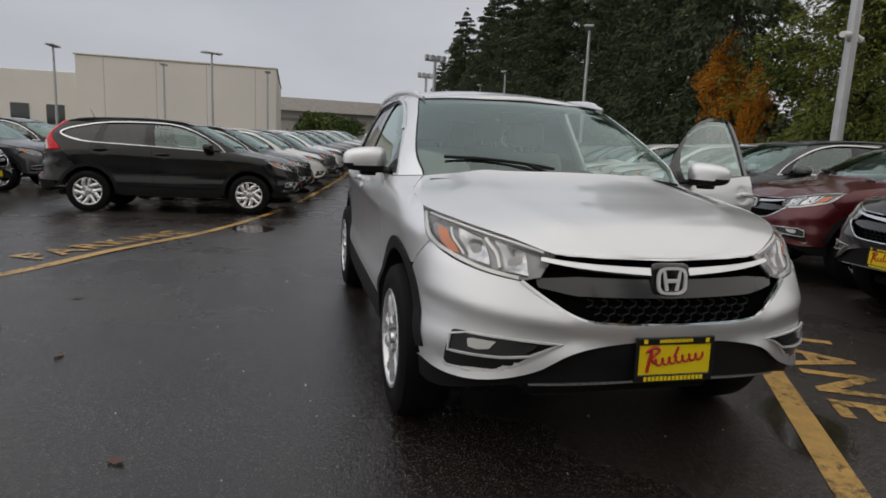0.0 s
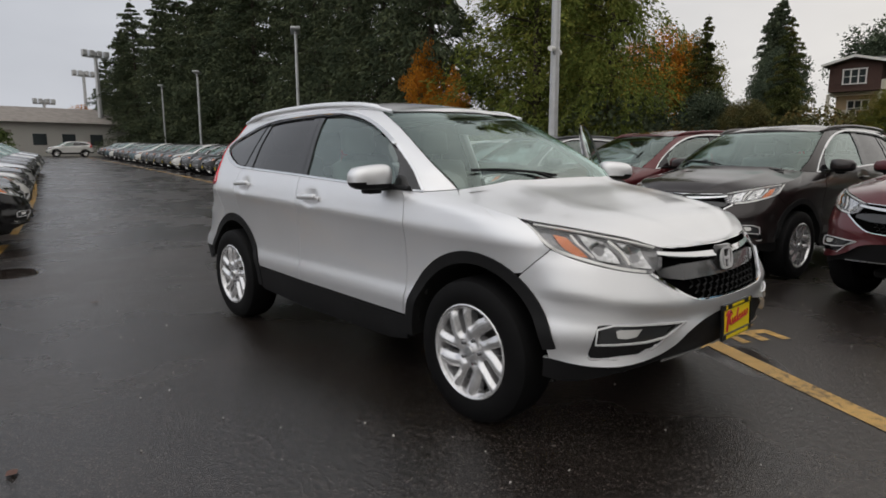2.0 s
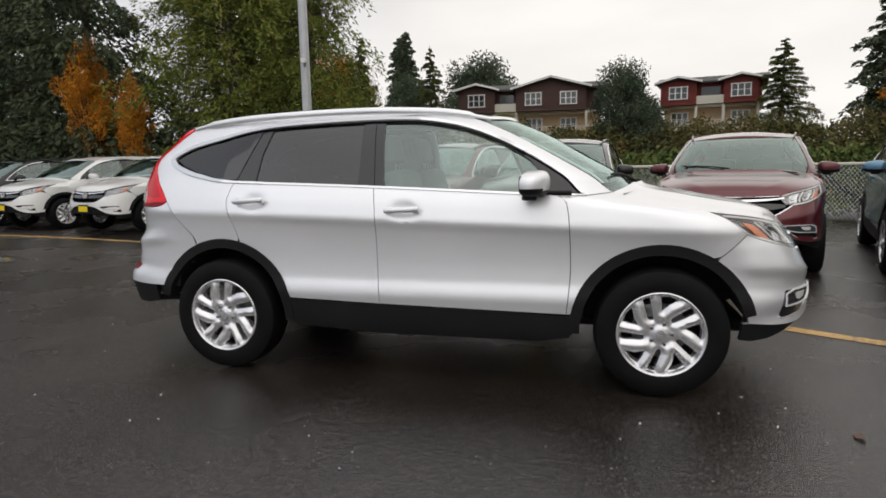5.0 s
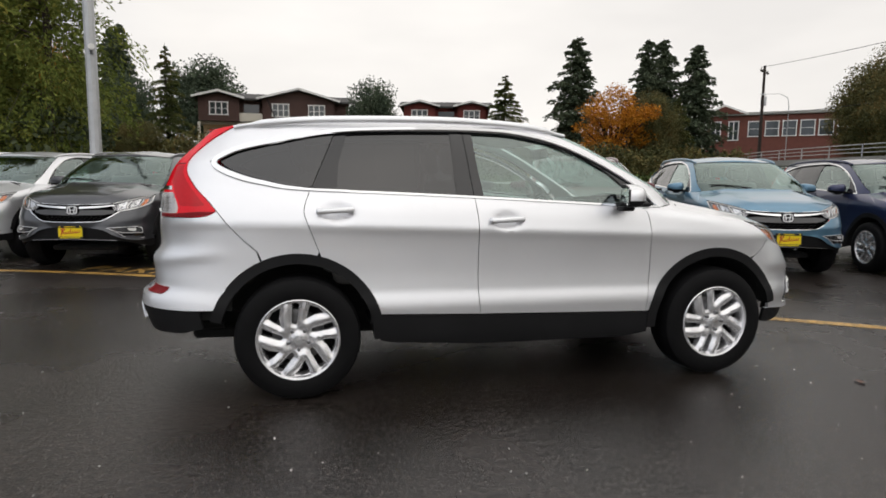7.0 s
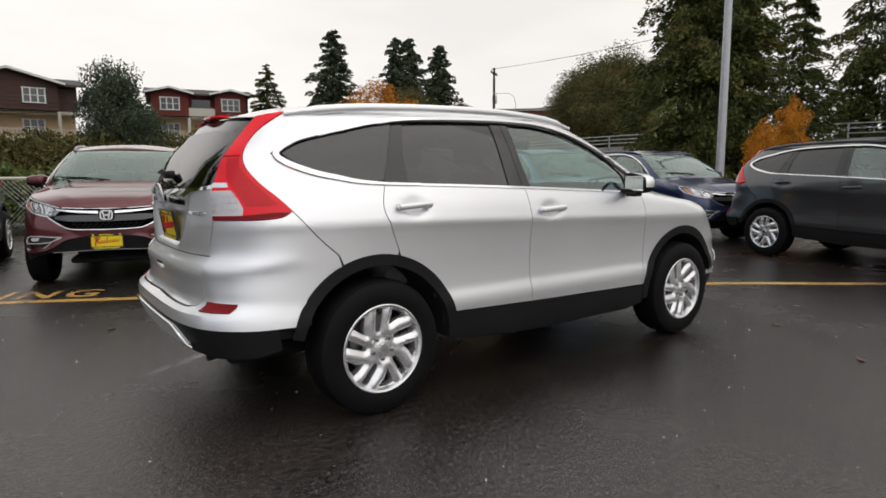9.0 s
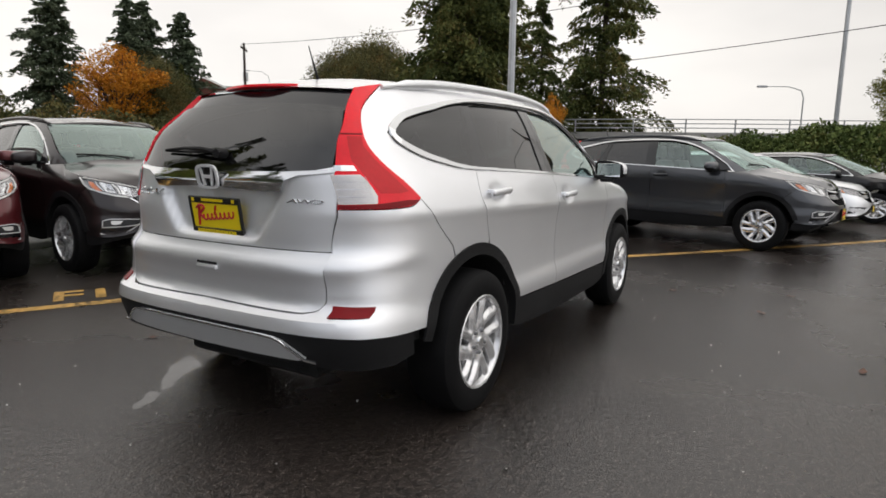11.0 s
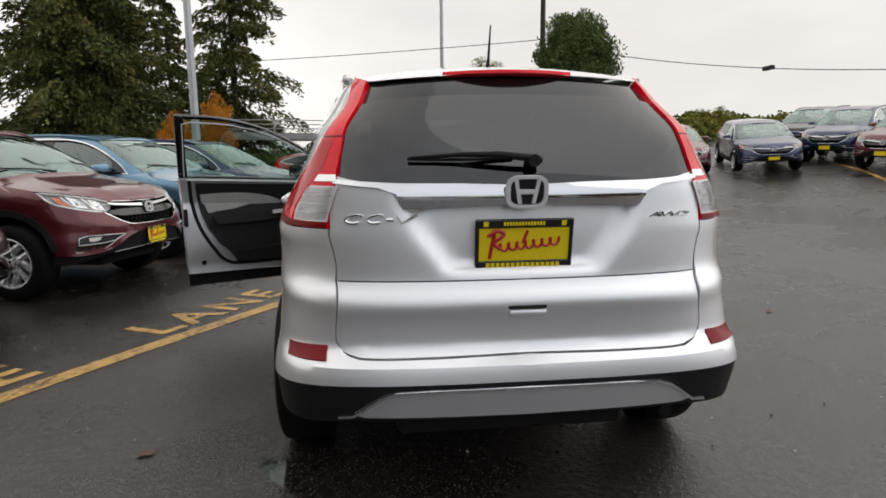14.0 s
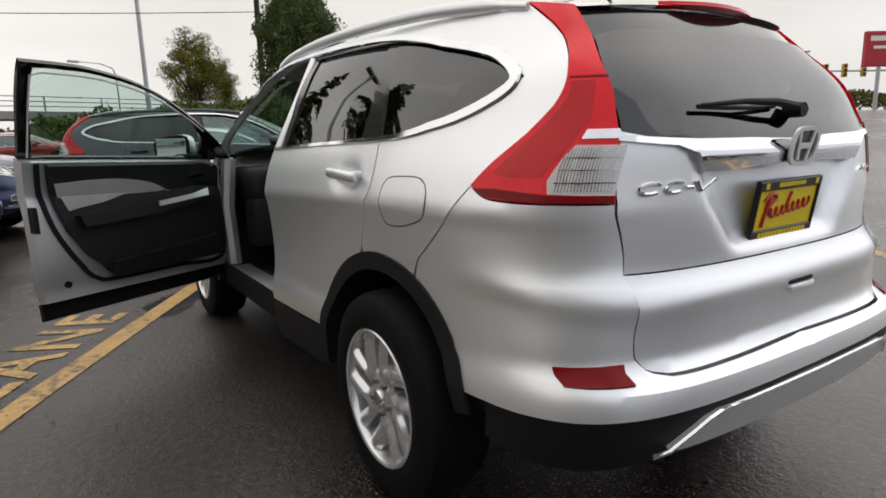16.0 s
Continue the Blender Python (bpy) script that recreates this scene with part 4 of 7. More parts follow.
SMALL = {"wiper", "reflector_bowl", "light_strip", "bulb_glass", "fog_lens", "gate_handle", "gate_letter", "gate_stroke", "antenna", "exhaust", "dark_edge", "lens_ribs", "mirror_glass", "mirror_foot",
         "rear_wiper", "lamp_bar", "lamp_split", "inner_lamp", "fuel_flap", "flap_gap", "brake_light", "skid_trim", "skid_strip", "grille_mesh", "reflector", "arch_liner", "cowl", "steering_wheel", "floor_pan", "spoiler_shade", "hub_cap", "well_back"}
LIGHT = [False]
FLAP = spline([(-1.335, 1.02), (-1.36, 1.068), (-1.44, 1.078), (-1.52, 1.072), (-1.548, 1.02), (-1.535, 0.965), (-1.46, 0.935), (-1.36, 0.938)], 0.02, closed=True)


def piece(name, key, make, material, parent, label="", at=None, sharp=35):
    if LIGHT[0] and name in SMALL:
        return parent
    ob = new(name, shared(key, make, material, sharp))
    ob.parent = parent
    if at is not None:
        ob.matrix_basis = at
    return tagged(ob, label)


def both_sides(key, side):
    return (lambda: G[key]) if side > 0 else (lambda: mirrored(G[key]))


def car(label, paint, at, group="parked cars", open_door=False, fine=True, near=True, chrome_trim=True, kind_name=None):
    """One compact SUV with its nose along +x of its pose. near: cabin and small fittings too."""
    LIGHT[0] = not fine
    COARSE[0] = 1.0 if open_door else 1.99 if fine else 4.0
    G.update(G_NEAR if open_door else G_MID if fine else G_FAR)
    WG.update(WG_NEAR if open_door else WG_MID if fine else WG_FAR)
    top = thing("suv" if kind_name is None else kind_name, label, "car", group, at=at)
    dark_glass, clear_glass = M["glass_dark"], M["glass"]
    for side in (1, -1):
        tag = "|R" if side > 0 else "|L"
        sd = lambda key: both_sides(key, side)
        piece("body_side", "body_side" + tag, sd("body_side"), paint, top)
        piece("front_fender", "fender" + tag, sd("fender"), paint, top)
        # front door
        door = piece("front_door", "front_skin" + tag, sd("front_skin"), paint, top)
        if open_door and side < 0:
            door.matrix_basis = pose(0.84, 0.83, 0, 0, 0, -61) @ pose(-0.84, -0.84, 0)
            door["label"] = "driver's door standing wide open, black and grey inside"
        piece("window_frame", "front_frame" + tag, sd("front_frame"), M["gloss_black"], door)
        piece("door_glass", "front_glass" + tag, sd("front_glass"), clear_glass, door)
        piece("door_handle", "handle_f" + tag, lambda: handle_geo(-0.11, 1.018, side), paint, door)
        mirror = piece("door_mirror", "mirror" + tag, lambda: mirror_geo(side)[0], paint, door)
        piece("mirror_foot", "mirror_foot" + tag, lambda: mirror_geo(side)[1], M["plastic"], mirror)
        piece("mirror_glass", "mirror_glass" + tag, lambda: mirror_geo(side)[2], M["mirror"], mirror)
        if open_door and side < 0:
            door_inside(door)
            opened = door
        # rear door
        door = piece("rear_door", "rear_skin" + tag, sd("rear_skin"), paint, top)
        piece("window_frame", "rear_frame" + tag, sd("rear_frame"), M["gloss_black"], door)
        piece("door_glass", "rear_glass" + tag, sd("rear_glass"), dark_glass, door)
        piece("door_handle", "handle_r" + tag, lambda: handle_geo(-1.10, 1.072, side), paint, door)
        piece("quarter_glass", "quarter_glass" + tag, sd("quarter_glass"), dark_glass, top)
        piece("window_trim", ("dlo_open" if open_door else "dlo") + tag, lambda: trim_geo(side, open_door and side < 0), M["chrome"] if chrome_trim else M["plastic"], top, "bright trim round the side windows")
        if open_door and side < 0:
            piece("door_cladding", "front_clad" + tag, sd("front_clad"), M["plastic"], opened)
            piece("sill", "short_sill" + tag, sd("short_sill"), M["plastic"], top)
        else:
            piece("sill", "sill" + tag, sd("sill"), M["plastic"], top)
        piece("wheel_arch", "front_arch" + tag, sd("front_arch"), M["plastic"], top)
        piece("wheel_arch", "rear_arch" + tag, sd("rear_arch"), M["plastic"], top)
        piece("arch_liner", "front_arch_well" + tag, sd("front_arch_well"), M["under"], top)
        piece("arch_liner", "rear_arch_well" + tag, sd("rear_arch_well"), M["under"], top)
        # lamps
        lamp = piece("headlight", "lamp_house" + tag, sd("lamp_house"), M["lamp_house"], top, "clear headlight with amber indicator")
        piece("lens", "lamp_cover" + tag, sd("lamp_cover"), M["lens"], lamp)
        for k in (0, 1):
            piece("reflector_bowl", "bowl%d" % k + tag, lambda k=k: bowl_geo(side, k), M["lamp_chrome"], lamp)
        piece("indicator", "amber" + tag, lambda: amber_geo(side), M["amber"], lamp)
        piece("light_strip", "strip" + tag, lambda: light_strip(side), M["lamp_white"], lamp)
        fog = piece("fog_lamp", "fog" + tag, sd("fog_insert"), M["gloss_black"], top)
        piece("bezel", "fog_bezel" + tag, lambda: fog_bezel(side), M["bright_trim"], fog)
        piece("fog_lens", "fog_lens" + tag, sd("fog_lens"), M["grey_gloss"], fog)
        piece("bulb_glass", "fog_bulb" + tag, lambda: fog_bulb(side), M["lamp_white"], fog)
        lamp = piece("tail_light", "tail_lamp" + tag, sd("tail_lamp"), M["red_lens"], top, "tall red tail light with a clear lower part")
        piece("reversing_lens", "lamp_clear" + tag, sd("lamp_clear"), M["clear_ribs"], lamp)
        piece("dark_edge", "lamp_dark" + tag, sd("lamp_dark"), M["red_dark"], lamp)
        piece("lamp_bar", "lamp_bar" + tag, sd("lamp_bar"), M["chrome"], lamp)
        piece("inner_lamp", "lamp_inner" + tag, sd("lamp_inner"), M["red_deep"], lamp, "deeper red inner lamp")
        piece("lamp_split", "lamp_split" + tag, sd("lamp_split"), M["red_dark"], lamp)
        piece("reflector", "reflector" + tag, sd("reflector"), M["red_dark"], top)
        piece("lens_ribs", "lens_ribs" + tag, lambda: lens_ribs(side), M["lamp_chrome"], lamp)
        if kind_name is None:
            piece("roof_rail", "rail" + tag, lambda: rail_geo(side), paint, top)
        piece("wiper", "wiper" + tag, lambda: wiper_geo(side), M["plastic"], top)
        for axle in (AXLE, -AXLE):
            wheel = thing("wheel", "", "")
            wheel.parent = top
            wheel.matrix_basis = pose(axle, -0.79 * side, WHEEL_Z, 0, (-19 if axle > 0 else 0) * side, 0 if side > 0 else 180)
            for nm, mat in (("tyre", "tyre"), ("rim", "alloy"), ("brake", "brake"), ("well_back", "under"), ("hub_cap", "chrome")):
                if nm in ("tyre", "rim", "well_back") or near:
                    piece(nm, nm, lambda nm=nm: WG[nm], M[mat], wheel)
            if near:
                for k in range(5):
                    piece("wheel_nut", "wheel_nut", lambda: WG["wheel_nut"], M["nut"], wheel, at=pose(0.057 * math.cos(radians(72 * k + 54)), -0.094, 0.057 * math.sin(radians(72 * k + 54))))
    piece("hood", "hood", lambda: G["hood"], paint, top, sharp=60)
    piece("roof", "roof", lambda: G["roof"], paint, top, sharp=60)
    piece("windscreen", "windscreen", lambda: G["windscreen"], M["glass_screen"], top)
    piece("cowl", "cowl", cowl_geo, M["plastic"], top)
    piece("front_bumper", "front_bumper", lambda: G["front_bumper"], paint, top)
    piece("lower_bumper", "chin", lambda: G["chin"], M["plastic"], top)
    piece("skid_strip", "chin_strip", lambda: band([(u, 0.437 - 0.07 * (2.5 - u)) for u in np.linspace(2.2, 2.5, 12)], 0.012, 0.0, 0.006, both=True), M["chrome"], top)
    grille = piece("grille", "grille", lambda: G["grille"], M["mesh_black"], top)
    piece("grille_mesh", "grille_mesh", grille_mesh, M["plastic"], grille)
    piece("grille_band", "grille_band", lambda: G["grille_band"], M["grey_gloss"], grille)
    piece("chrome_wing", "wing", wing_geo, M["chrome"], grille)
    piece("chrome_edge", "grille_edge", lambda: band(GRILLE_LOW, 0.013, 0.0, 0.010, both=True), M["chrome"], grille)
    piece("badge_ground", "badge_ground", lambda: rbox(2.062, 2.106, -0.078, 0.078, 0.735, 0.862, 0.02, 3), M["gloss_black"], grille)
    piece("badge", "badge", lambda: moved(badge_geo(0.125, 0.102), pose(2.106, 0, 0.80, 0, -8, 0)), M["bright_trim"], grille)
    plate(top, pose(2.172, 0, 0.525, 0, -2, 0), near)
    gate = piece("tailgate", "tailgate", lambda: G["tailgate"], paint, top)
    piece("gate_lower_panel", "gate_lower", lambda: G["gate_lower"], paint, gate)
    piece("rear_window", "back_glass", lambda: G["back_glass"], dark_glass, gate)
    piece("chrome_garnish", "garnish", lambda: G["garnish"], M["chrome"], gate)
    piece("badge_ground", "badge_ground_r", lambda: moved(rbox(-0.004, 0.002, -0.058, 0.058, -0.043, 0.043, 0.002, 1), pose(-2.140, 0, 1.140, 0, 10, 180)), M["gloss_black"], gate)
    piece("badge", "badge_r", lambda: moved(badge_geo(0.135, 0.105), pose(-2.141, 0, 1.140, 0, 10, 180)), M["bright_trim"], gate)
    piece("spoiler_shade", "spoiler_shade", lambda: G["spoiler_shade"], M["gloss_black"], gate)
    piece("brake_light", "brake_light", brake_light_geo, M["red_lens"], gate)
    piece("rear_wiper", "rear_wiper", rear_wiper_geo, M["plastic"], gate)
    # a black slot for the shade in the handle recess, then its painted lip
    piece("gate_handle", "gate_handle", handle_shade_geo, M["under"], gate)
    piece("gate_handle", "gate_lip", gate_lip_geo, paint, gate)
    for k in range(3):
        piece("gate_letter", "letter%d" % k, lambda k=k: drive_letter(k), M["chrome"], gate)
    for k in range(4):
        piece("gate_stroke", "stroke%d" % k, lambda k=k: model_stroke(k), M["chrome"], gate)
    plate(top, pose(-2.104, 0, 0.970, 0, 9, 180), near)
    piece("rear_bumper", "rear_bumper", lambda: G["rear_bumper"], paint, top)
    piece("rear_skirt", "rear_skirt", lambda: G["rear_skirt"], M["plastic"], top)
    piece("skid_plate", "skid", lambda: G["skid"], M["skid"], top)
    piece("skid_trim", "skid_trim", lambda: band([(-2.15, 0.440), (-2.192, 0.446), (-2.235, 0.488), (-2.264, 0.515), (-2.29, 0.527), (-2.35, 0.530), (-2.5, 0.531)], 0.011, 0.008, 0.007, both=True), M["chrome"], top)
    piece("exhaust", "exhaust", lambda: tube([(-1.75, -0.52, 0.37), (-1.98, -0.52, 0.372), (-2.08, -0.52, 0.362)], [0.022, 0.024, 0.026], 12), M["under"], top)
    flap = piece("fuel_flap", "fuel_flap", lambda: mirrored(panel(FLAP, proud=0.0012, rim=0.001, gap=0.003)), paint, top)
    piece("flap_gap", "flap_gap", lambda: mirrored(band(FLAP + FLAP[:1], 0.0035, 0.0004, 0.0004)), M["under"], flap)
    key = "inner_open" if open_door else "inner"
    piece("inner_shell", "inner|R", lambda: G["inner"], M["under"], top)
    piece("inner_shell", key + "|L", lambda: mirrored(G[key]), M["under"], top)
    piece("floor_pan", "floor_pan", lambda: join(rbox(-1.95, 1.85, -0.42, 0.42, 0.26, 0.33, 0.02, 1), rbox(-0.82, 0.82, -0.78, 0.78, 0.31, 0.36, 0.02, 1)), M["under"], top)
    piece("antenna", "antenna", lambda: tube([(-1.435, 0, 1.60), (-1.46, 0, 1.65), (-1.51, 0, 1.772)], [0.012, 0.006, 0.003], 6), M["plastic"], top)
    for x, y in ((0.12, 0.36), (0.12, -0.36), (-0.85, 0.36), (-0.85, -0.36)):
        piece("car_seat", "seat", seat_geo, M["seat"], top, at=pose(x, y, 0.56 if x > 0 else 0.60))
    piece("dashboard", "dash", dash_geo, M["cabin"], top)
    piece("steering_wheel", "wheel_ring", lambda: steer_geo(), M["cabin"], top)
    if near:
        piece("headlining", "headlining", lambda: ([(x, y * 0.97, z - 0.03) for x, y, z in G["roof"][0]], [tuple(reversed(f)) for f in G["roof"][1]]), M["lining"], top)
    if open_door:
        piece("door_frame", "door_frame", door_frame_geo, paint, top)
        piece("cabin_floor", "cabin_floor", lambda: rbox(-0.9, 0.82, -0.72, 0.74, 0.38, 0.41, 0.01, 1), M["cabin"], top)
    return top


def handle_geo(x, z, side):
    p, n = on_shell(x, z)
    bar = rbox(-0.105, 0.105, -0.014, 0.014, -0.016, 0.016, 0.012, 3)
    geo = moved(bar, pose(p.x, p.y - 0.026, z, 0, -3, 0))
    ends = join(rbox(p.x - 0.10, p.x - 0.07, p.y - 0.03, p.y + 0.01, z - 0.012, z + 0.014, 0.006, 2), rbox(p.x + 0.07, p.x + 0.10, p.y - 0.03, p.y + 0.01, z - 0.018, z + 0.008, 0.006, 2))
    geo = join(geo, ends)
    return geo if side > 0 else mirrored(geo)


def mirror_geo(side):
    """A rounded painted cap over a black lower shell with its foot, and the glass."""
    cols, rows = (28, 16) if COARSE[0] < 2.5 else (12, 8)

    def bent(v, e):
        return math.copysign(abs(v) ** e, v)
    verts = []
    for i in range(rows + 1):
        v = -math.pi / 2 + math.pi * i / rows
        for k in range(cols):
            u = 2 * math.pi * k / cols
            x, y, z = 0.080 * bent(math.cos(v), 0.62) * bent(math.cos(u), 0.70), 0.120 * bent(math.cos(v), 0.55) * bent(math.sin(u), 0.60), 0.066 * bent(math.sin(v), 0.70)
            x = max(x, -0.034)
            verts.append((x - 0.9 * y * y * (1 if x > 0 else 0.1), y, z * (1.0 + 0.9 * y) + 0.05 * y))
    faces = [(i * cols + k, i * cols + (k + 1) % cols, (i + 1) * cols + (k + 1) % cols, (i + 1) * cols + k) for i in range(rows) for k in range(cols)]
    m = pose(0.640, -0.966, 1.160, 0, 0, -16)
    mid = [sum(verts[i][2] for i in f) / 4 for f in faces]
    back = [sum(verts[i][0] for i in f) / 4 < -0.028 for f in faces]
    cap = moved((verts, [f for f, z, b in zip(faces, mid, back) if z > -0.028 and not b]), m)
    low = moved((verts, [f for f, z, b in zip(faces, mid, back) if z <= -0.028 or b]), m)
    foot = join(low, rbox(0.60, 0.70, -0.935, -0.815, 1.090, 1.122, 0.015, 2), rbox(0.58, 0.66, -0.99, -0.90, 1.072, 1.10, 0.012, 2), rbox(0.62, 0.84, -0.878, -0.845, 1.098, 1.118, 0.008, 1))
    glass = moved(rbox(-0.0365, -0.0335, -0.095, 0.095, -0.048, 0.048, 0.001, 1), m)
    out = cap, foot, glass
    return out if side > 0 else tuple(mirrored(g) for g in out)


# the bright trim runs back along the sills, round the tip of the quarter window and forward over the doors
TRIM_TIP = spline([(u, z + 0.001) for u, z in cut(DLO_LOW, -1.60, -1.0)][::4] + [(-1.652, 1.296), (-1.686, 1.328), (-1.678, 1.352), (-1.640, 1.379)] + [(u, z - 0.009) for u, z in cut(DLO_TOP[:-12], -1.59, 2)][::4], 0.02)


def trim_geo(side, opened=False):
    low = band(cut(DLO_LOW, -1.05, -0.30) if opened else cut(DLO_LOW, -1.05, 2), 0.016, 0.001, 0.005)
    wide = [(0.016 if z < 1.34 else 0.026) + (0.020 if z < 1.34 else 0.010) * float(np.clip((-1.22 - u) / 0.35, 0, 1)) for u, z in TRIM_TIP]
    geo = join(low, band(TRIM_TIP, wide, 0.003, 0.006), band(DLO_TOP[-14:], 0.015, -0.002, 0.006))
    return geo if side > 0 else mirrored(geo)


def bowl_geo(side, k):
    """One hollow reflector of the headlight."""
    poly = ([(1.855, 0.948), (1.97, 0.925), (2.03, 0.832), (1.93, 0.850)], [(2.03, 0.915), (2.13, 0.890), (2.17, 0.806), (2.09, 0.820)])[k]
    (cu, cz) = np.mean(poly, 0)
    geo = panel(poly, proud=-0.008, rim=0.01, gap=0, step=0.018, bulge=lambda u, z: -0.03 * np.exp(-((u - cu) / 0.05) ** 2 - ((z - cz) / 0.035) ** 2))
    return geo if side > 0 else mirrored(geo)


def amber_geo(side):
    geo = panel([(1.735, 0.950), (1.80, 0.938), (1.885, 0.858), (1.835, 0.862), (1.785, 0.885)], proud=-0.012, rim=0.01, gap=0, step=0.025)
    return geo if side > 0 else mirrored(geo)


def light_strip(side):
    geo = join(band(spline([(1.61, 0.985), (1.69, 0.92), (1.75, 0.878), (1.85, 0.853), (2.02, 0.816), (2.14, 0.796)], 0.03), 0.016, -0.012, 0.006),
               band(spline([(1.65, 0.985), (1.85, 0.962), (2.07, 0.922), (2.19, 0.887)], 0.03), 0.010, -0.012, 0.006),
               band(spline([(1.82, 0.945), (1.86, 0.90), (1.91, 0.856)], 0.03), 0.010, -0.008, 0.005), band(spline([(1.99, 0.922), (2.03, 0.88), (2.07, 0.826)], 0.03), 0.014, -0.008, 0.005))
    return geo if side > 0 else mirrored(geo)


def lens_ribs(side):
    """The bright grid inside the clear part of the tail light."""
    bars = [band([(u, 1.055), (u + 0.004, 1.105), (u + 0.008, 1.155)], 0.0016, 0.009, 0.0015) for u in np.arange(-2.078, -1.925, 0.0085)]
    bars += [band([(-2.085, z), (-2.0, z), (-1.925, z)], 0.0022, 0.0095, 0.0015) for z in (1.076, 1.105, 1.133)]
    geo = join(*bars)
    return geo if side > 0 else mirrored(geo)


def fog_bezel(side):
    ring = [fog_spot(*p) for p in ((1.765, 0.548), (1.84, 0.566), (2.0, 0.565), (2.16, 0.558), (2.08, 0.512), (1.99, 0.500), (1.765, 0.492))]
    lip = [fog_spot(*p) for p in ((1.735, 0.44), (1.75, 0.429), (1.865, 0.429), (1.99, 0.443), (2.05, 0.479), (2.10, 0.523), (2.165, 0.556))]
    geo = join(band(dense(ring, 0.03) + ring[:1], 0.008, 0.006, 0.008), band(lip, 0.009, 0.004, 0.006))
    return geo if side > 0 else mirrored(geo)


def fog_bulb(side):
    """The clear lamp glass in the outer part of the housing."""
    geo = panel([fog_spot(*p) for p in ((1.85, 0.545), (1.87, 0.550), (1.965, 0.550), (1.945, 0.524), (1.90, 0.516), (1.86, 0.520))], proud=0.010, rim=0.004, gap=0, step=0.02)
    return geo if side > 0 else mirrored(geo)


def rail_geo(side):
    """A low ridge along the roof's edge, fixed along its whole length."""
    pts = [(-1.66, 0.555, 1.535), (-1.50, 0.578, 1.560), (-1.2, 0.604, 1.586), (-0.75, 0.622, 1.600), (-0.35, 0.624, 1.602), (0.0, 0.618, 1.586), (0.18, 0.608, 1.566), (0.36, 0.592, 1.530)]
    line = spline([(x, -y, z) for x, y, z in pts], 0.06)
    verts, faces = tube(line, [0.015 if 2 < i < len(line) - 3 else 0.008 for i in range(len(line))], 10)
    mid = [line[i // 10][2] for i in range(len(verts))]
    geo = [(x, y, m + (z - m) * 1.5) for (x, y, z), m in zip(verts, mid)], faces
    return geo if side > 0 else mirrored(geo)


def wiper_geo(side):
    if side > 0:
        ends = ((1.18, -0.08), (1.05, -0.62))
    else:
        ends = ((1.19, 0.62), (1.22, 0.02))
    a, b = (Vector((x, y, screen_z(x, y) + 0.022)) for x, y in ends)
    pts = [tuple(a + (b - a) * t + Vector((0, 0, 0.012 * math.sin(math.pi * t)))) for t in np.linspace(0, 1, 9)]
    return join(tube(pts, 0.008, 6), tube([pts[2], (pts[0][0] + 0.05, pts[0][1] - 0.02 * side, pts[0][2] - 0.03)], 0.009, 6))


def screen_z(x, y):
    zs = np.linspace(1.085, 1.5, 60)
    us = np.linspace(1.38, 2.5, 60)
    p = shell(us[:, None], zs[None, :])
    d = (p[..., 0] - x) ** 2 + (np.abs(p[..., 1]) - abs(y)) ** 2
    return float(p[np.unravel_index(np.argmin(d), d.shape)][2])


def cowl_geo():
    verts, faces, cols = [], [], 21
    for i, (dx, dz) in enumerate(((0.10, 0.0), (0.02, -0.012), (-0.06, 0.01))):
        for k in range(cols):
            s = 2 * k / (cols - 1) - 1
            verts.append((1.02 + dx + 0.18 * (1 - s * s), 0.70 * s, 1.092 + dz + 0.03 * (1 - s * s)))
        if i:
            faces += [((i - 1) * cols + k, (i - 1) * cols + k + 1, i * cols + k + 1, i * cols + k) for k in range(cols - 1)]
    return verts, faces


def grille_mesh():
    """A honeycomb of thin walls across the lower grille."""
    parts = []
    r = 0.026
    for row in range(3):
        z = 0.668 + row * r * 0.95
        for col in range(-10, 11):
            y = col * r * 2.1 + (row % 2) * r * 1.05
            limit = 0.30 + 0.9 * (z - 0.655)
            if abs(y) > limit:
                continue
            x = float(nose(z)) - 0.012 - 0.22 * y * y
            pts = [(x, y + r * 0.98 * math.sin(math.pi / 3 * k), z + r * 0.62 * math.cos(math.pi / 3 * k)) for k in range(4)]
            parts.append(tube(pts, 0.0042, 3, caps=False))
    return join(*parts)


def wing_geo():
    line = spline([(2.185, 0.860), (2.25, 0.850), (2.33, 0.840), (2.46, 0.828)], 0.03)
    return join(band(line, np.linspace(0.020, 0.036, len(line)), -0.006, 0.014, both=True), band([(2.22, 0.882), (2.33, 0.874), (2.5, 0.868)], 0.008, -0.004, 0.006, both=True))


def brake_light_geo():
    verts, faces, cols = [], [], 13
    for i, (dx, dz) in enumerate(((0.02, 0.016), (-0.020, 0.010), (-0.024, -0.004), (0.0, -0.014))):
        for k in range(cols):
            s = 2 * k / (cols - 1) - 1
            verts.append((-1.858 + dx + 0.045 * s * s, 0.23 * s, 1.540 + dz * 0.8 - 0.003 * s * s))
        if i:
            faces += [((i - 1) * cols + k, i * cols + k, i * cols + k + 1, (i - 1) * cols + k + 1) for k in range(cols - 1)]
    return verts, faces


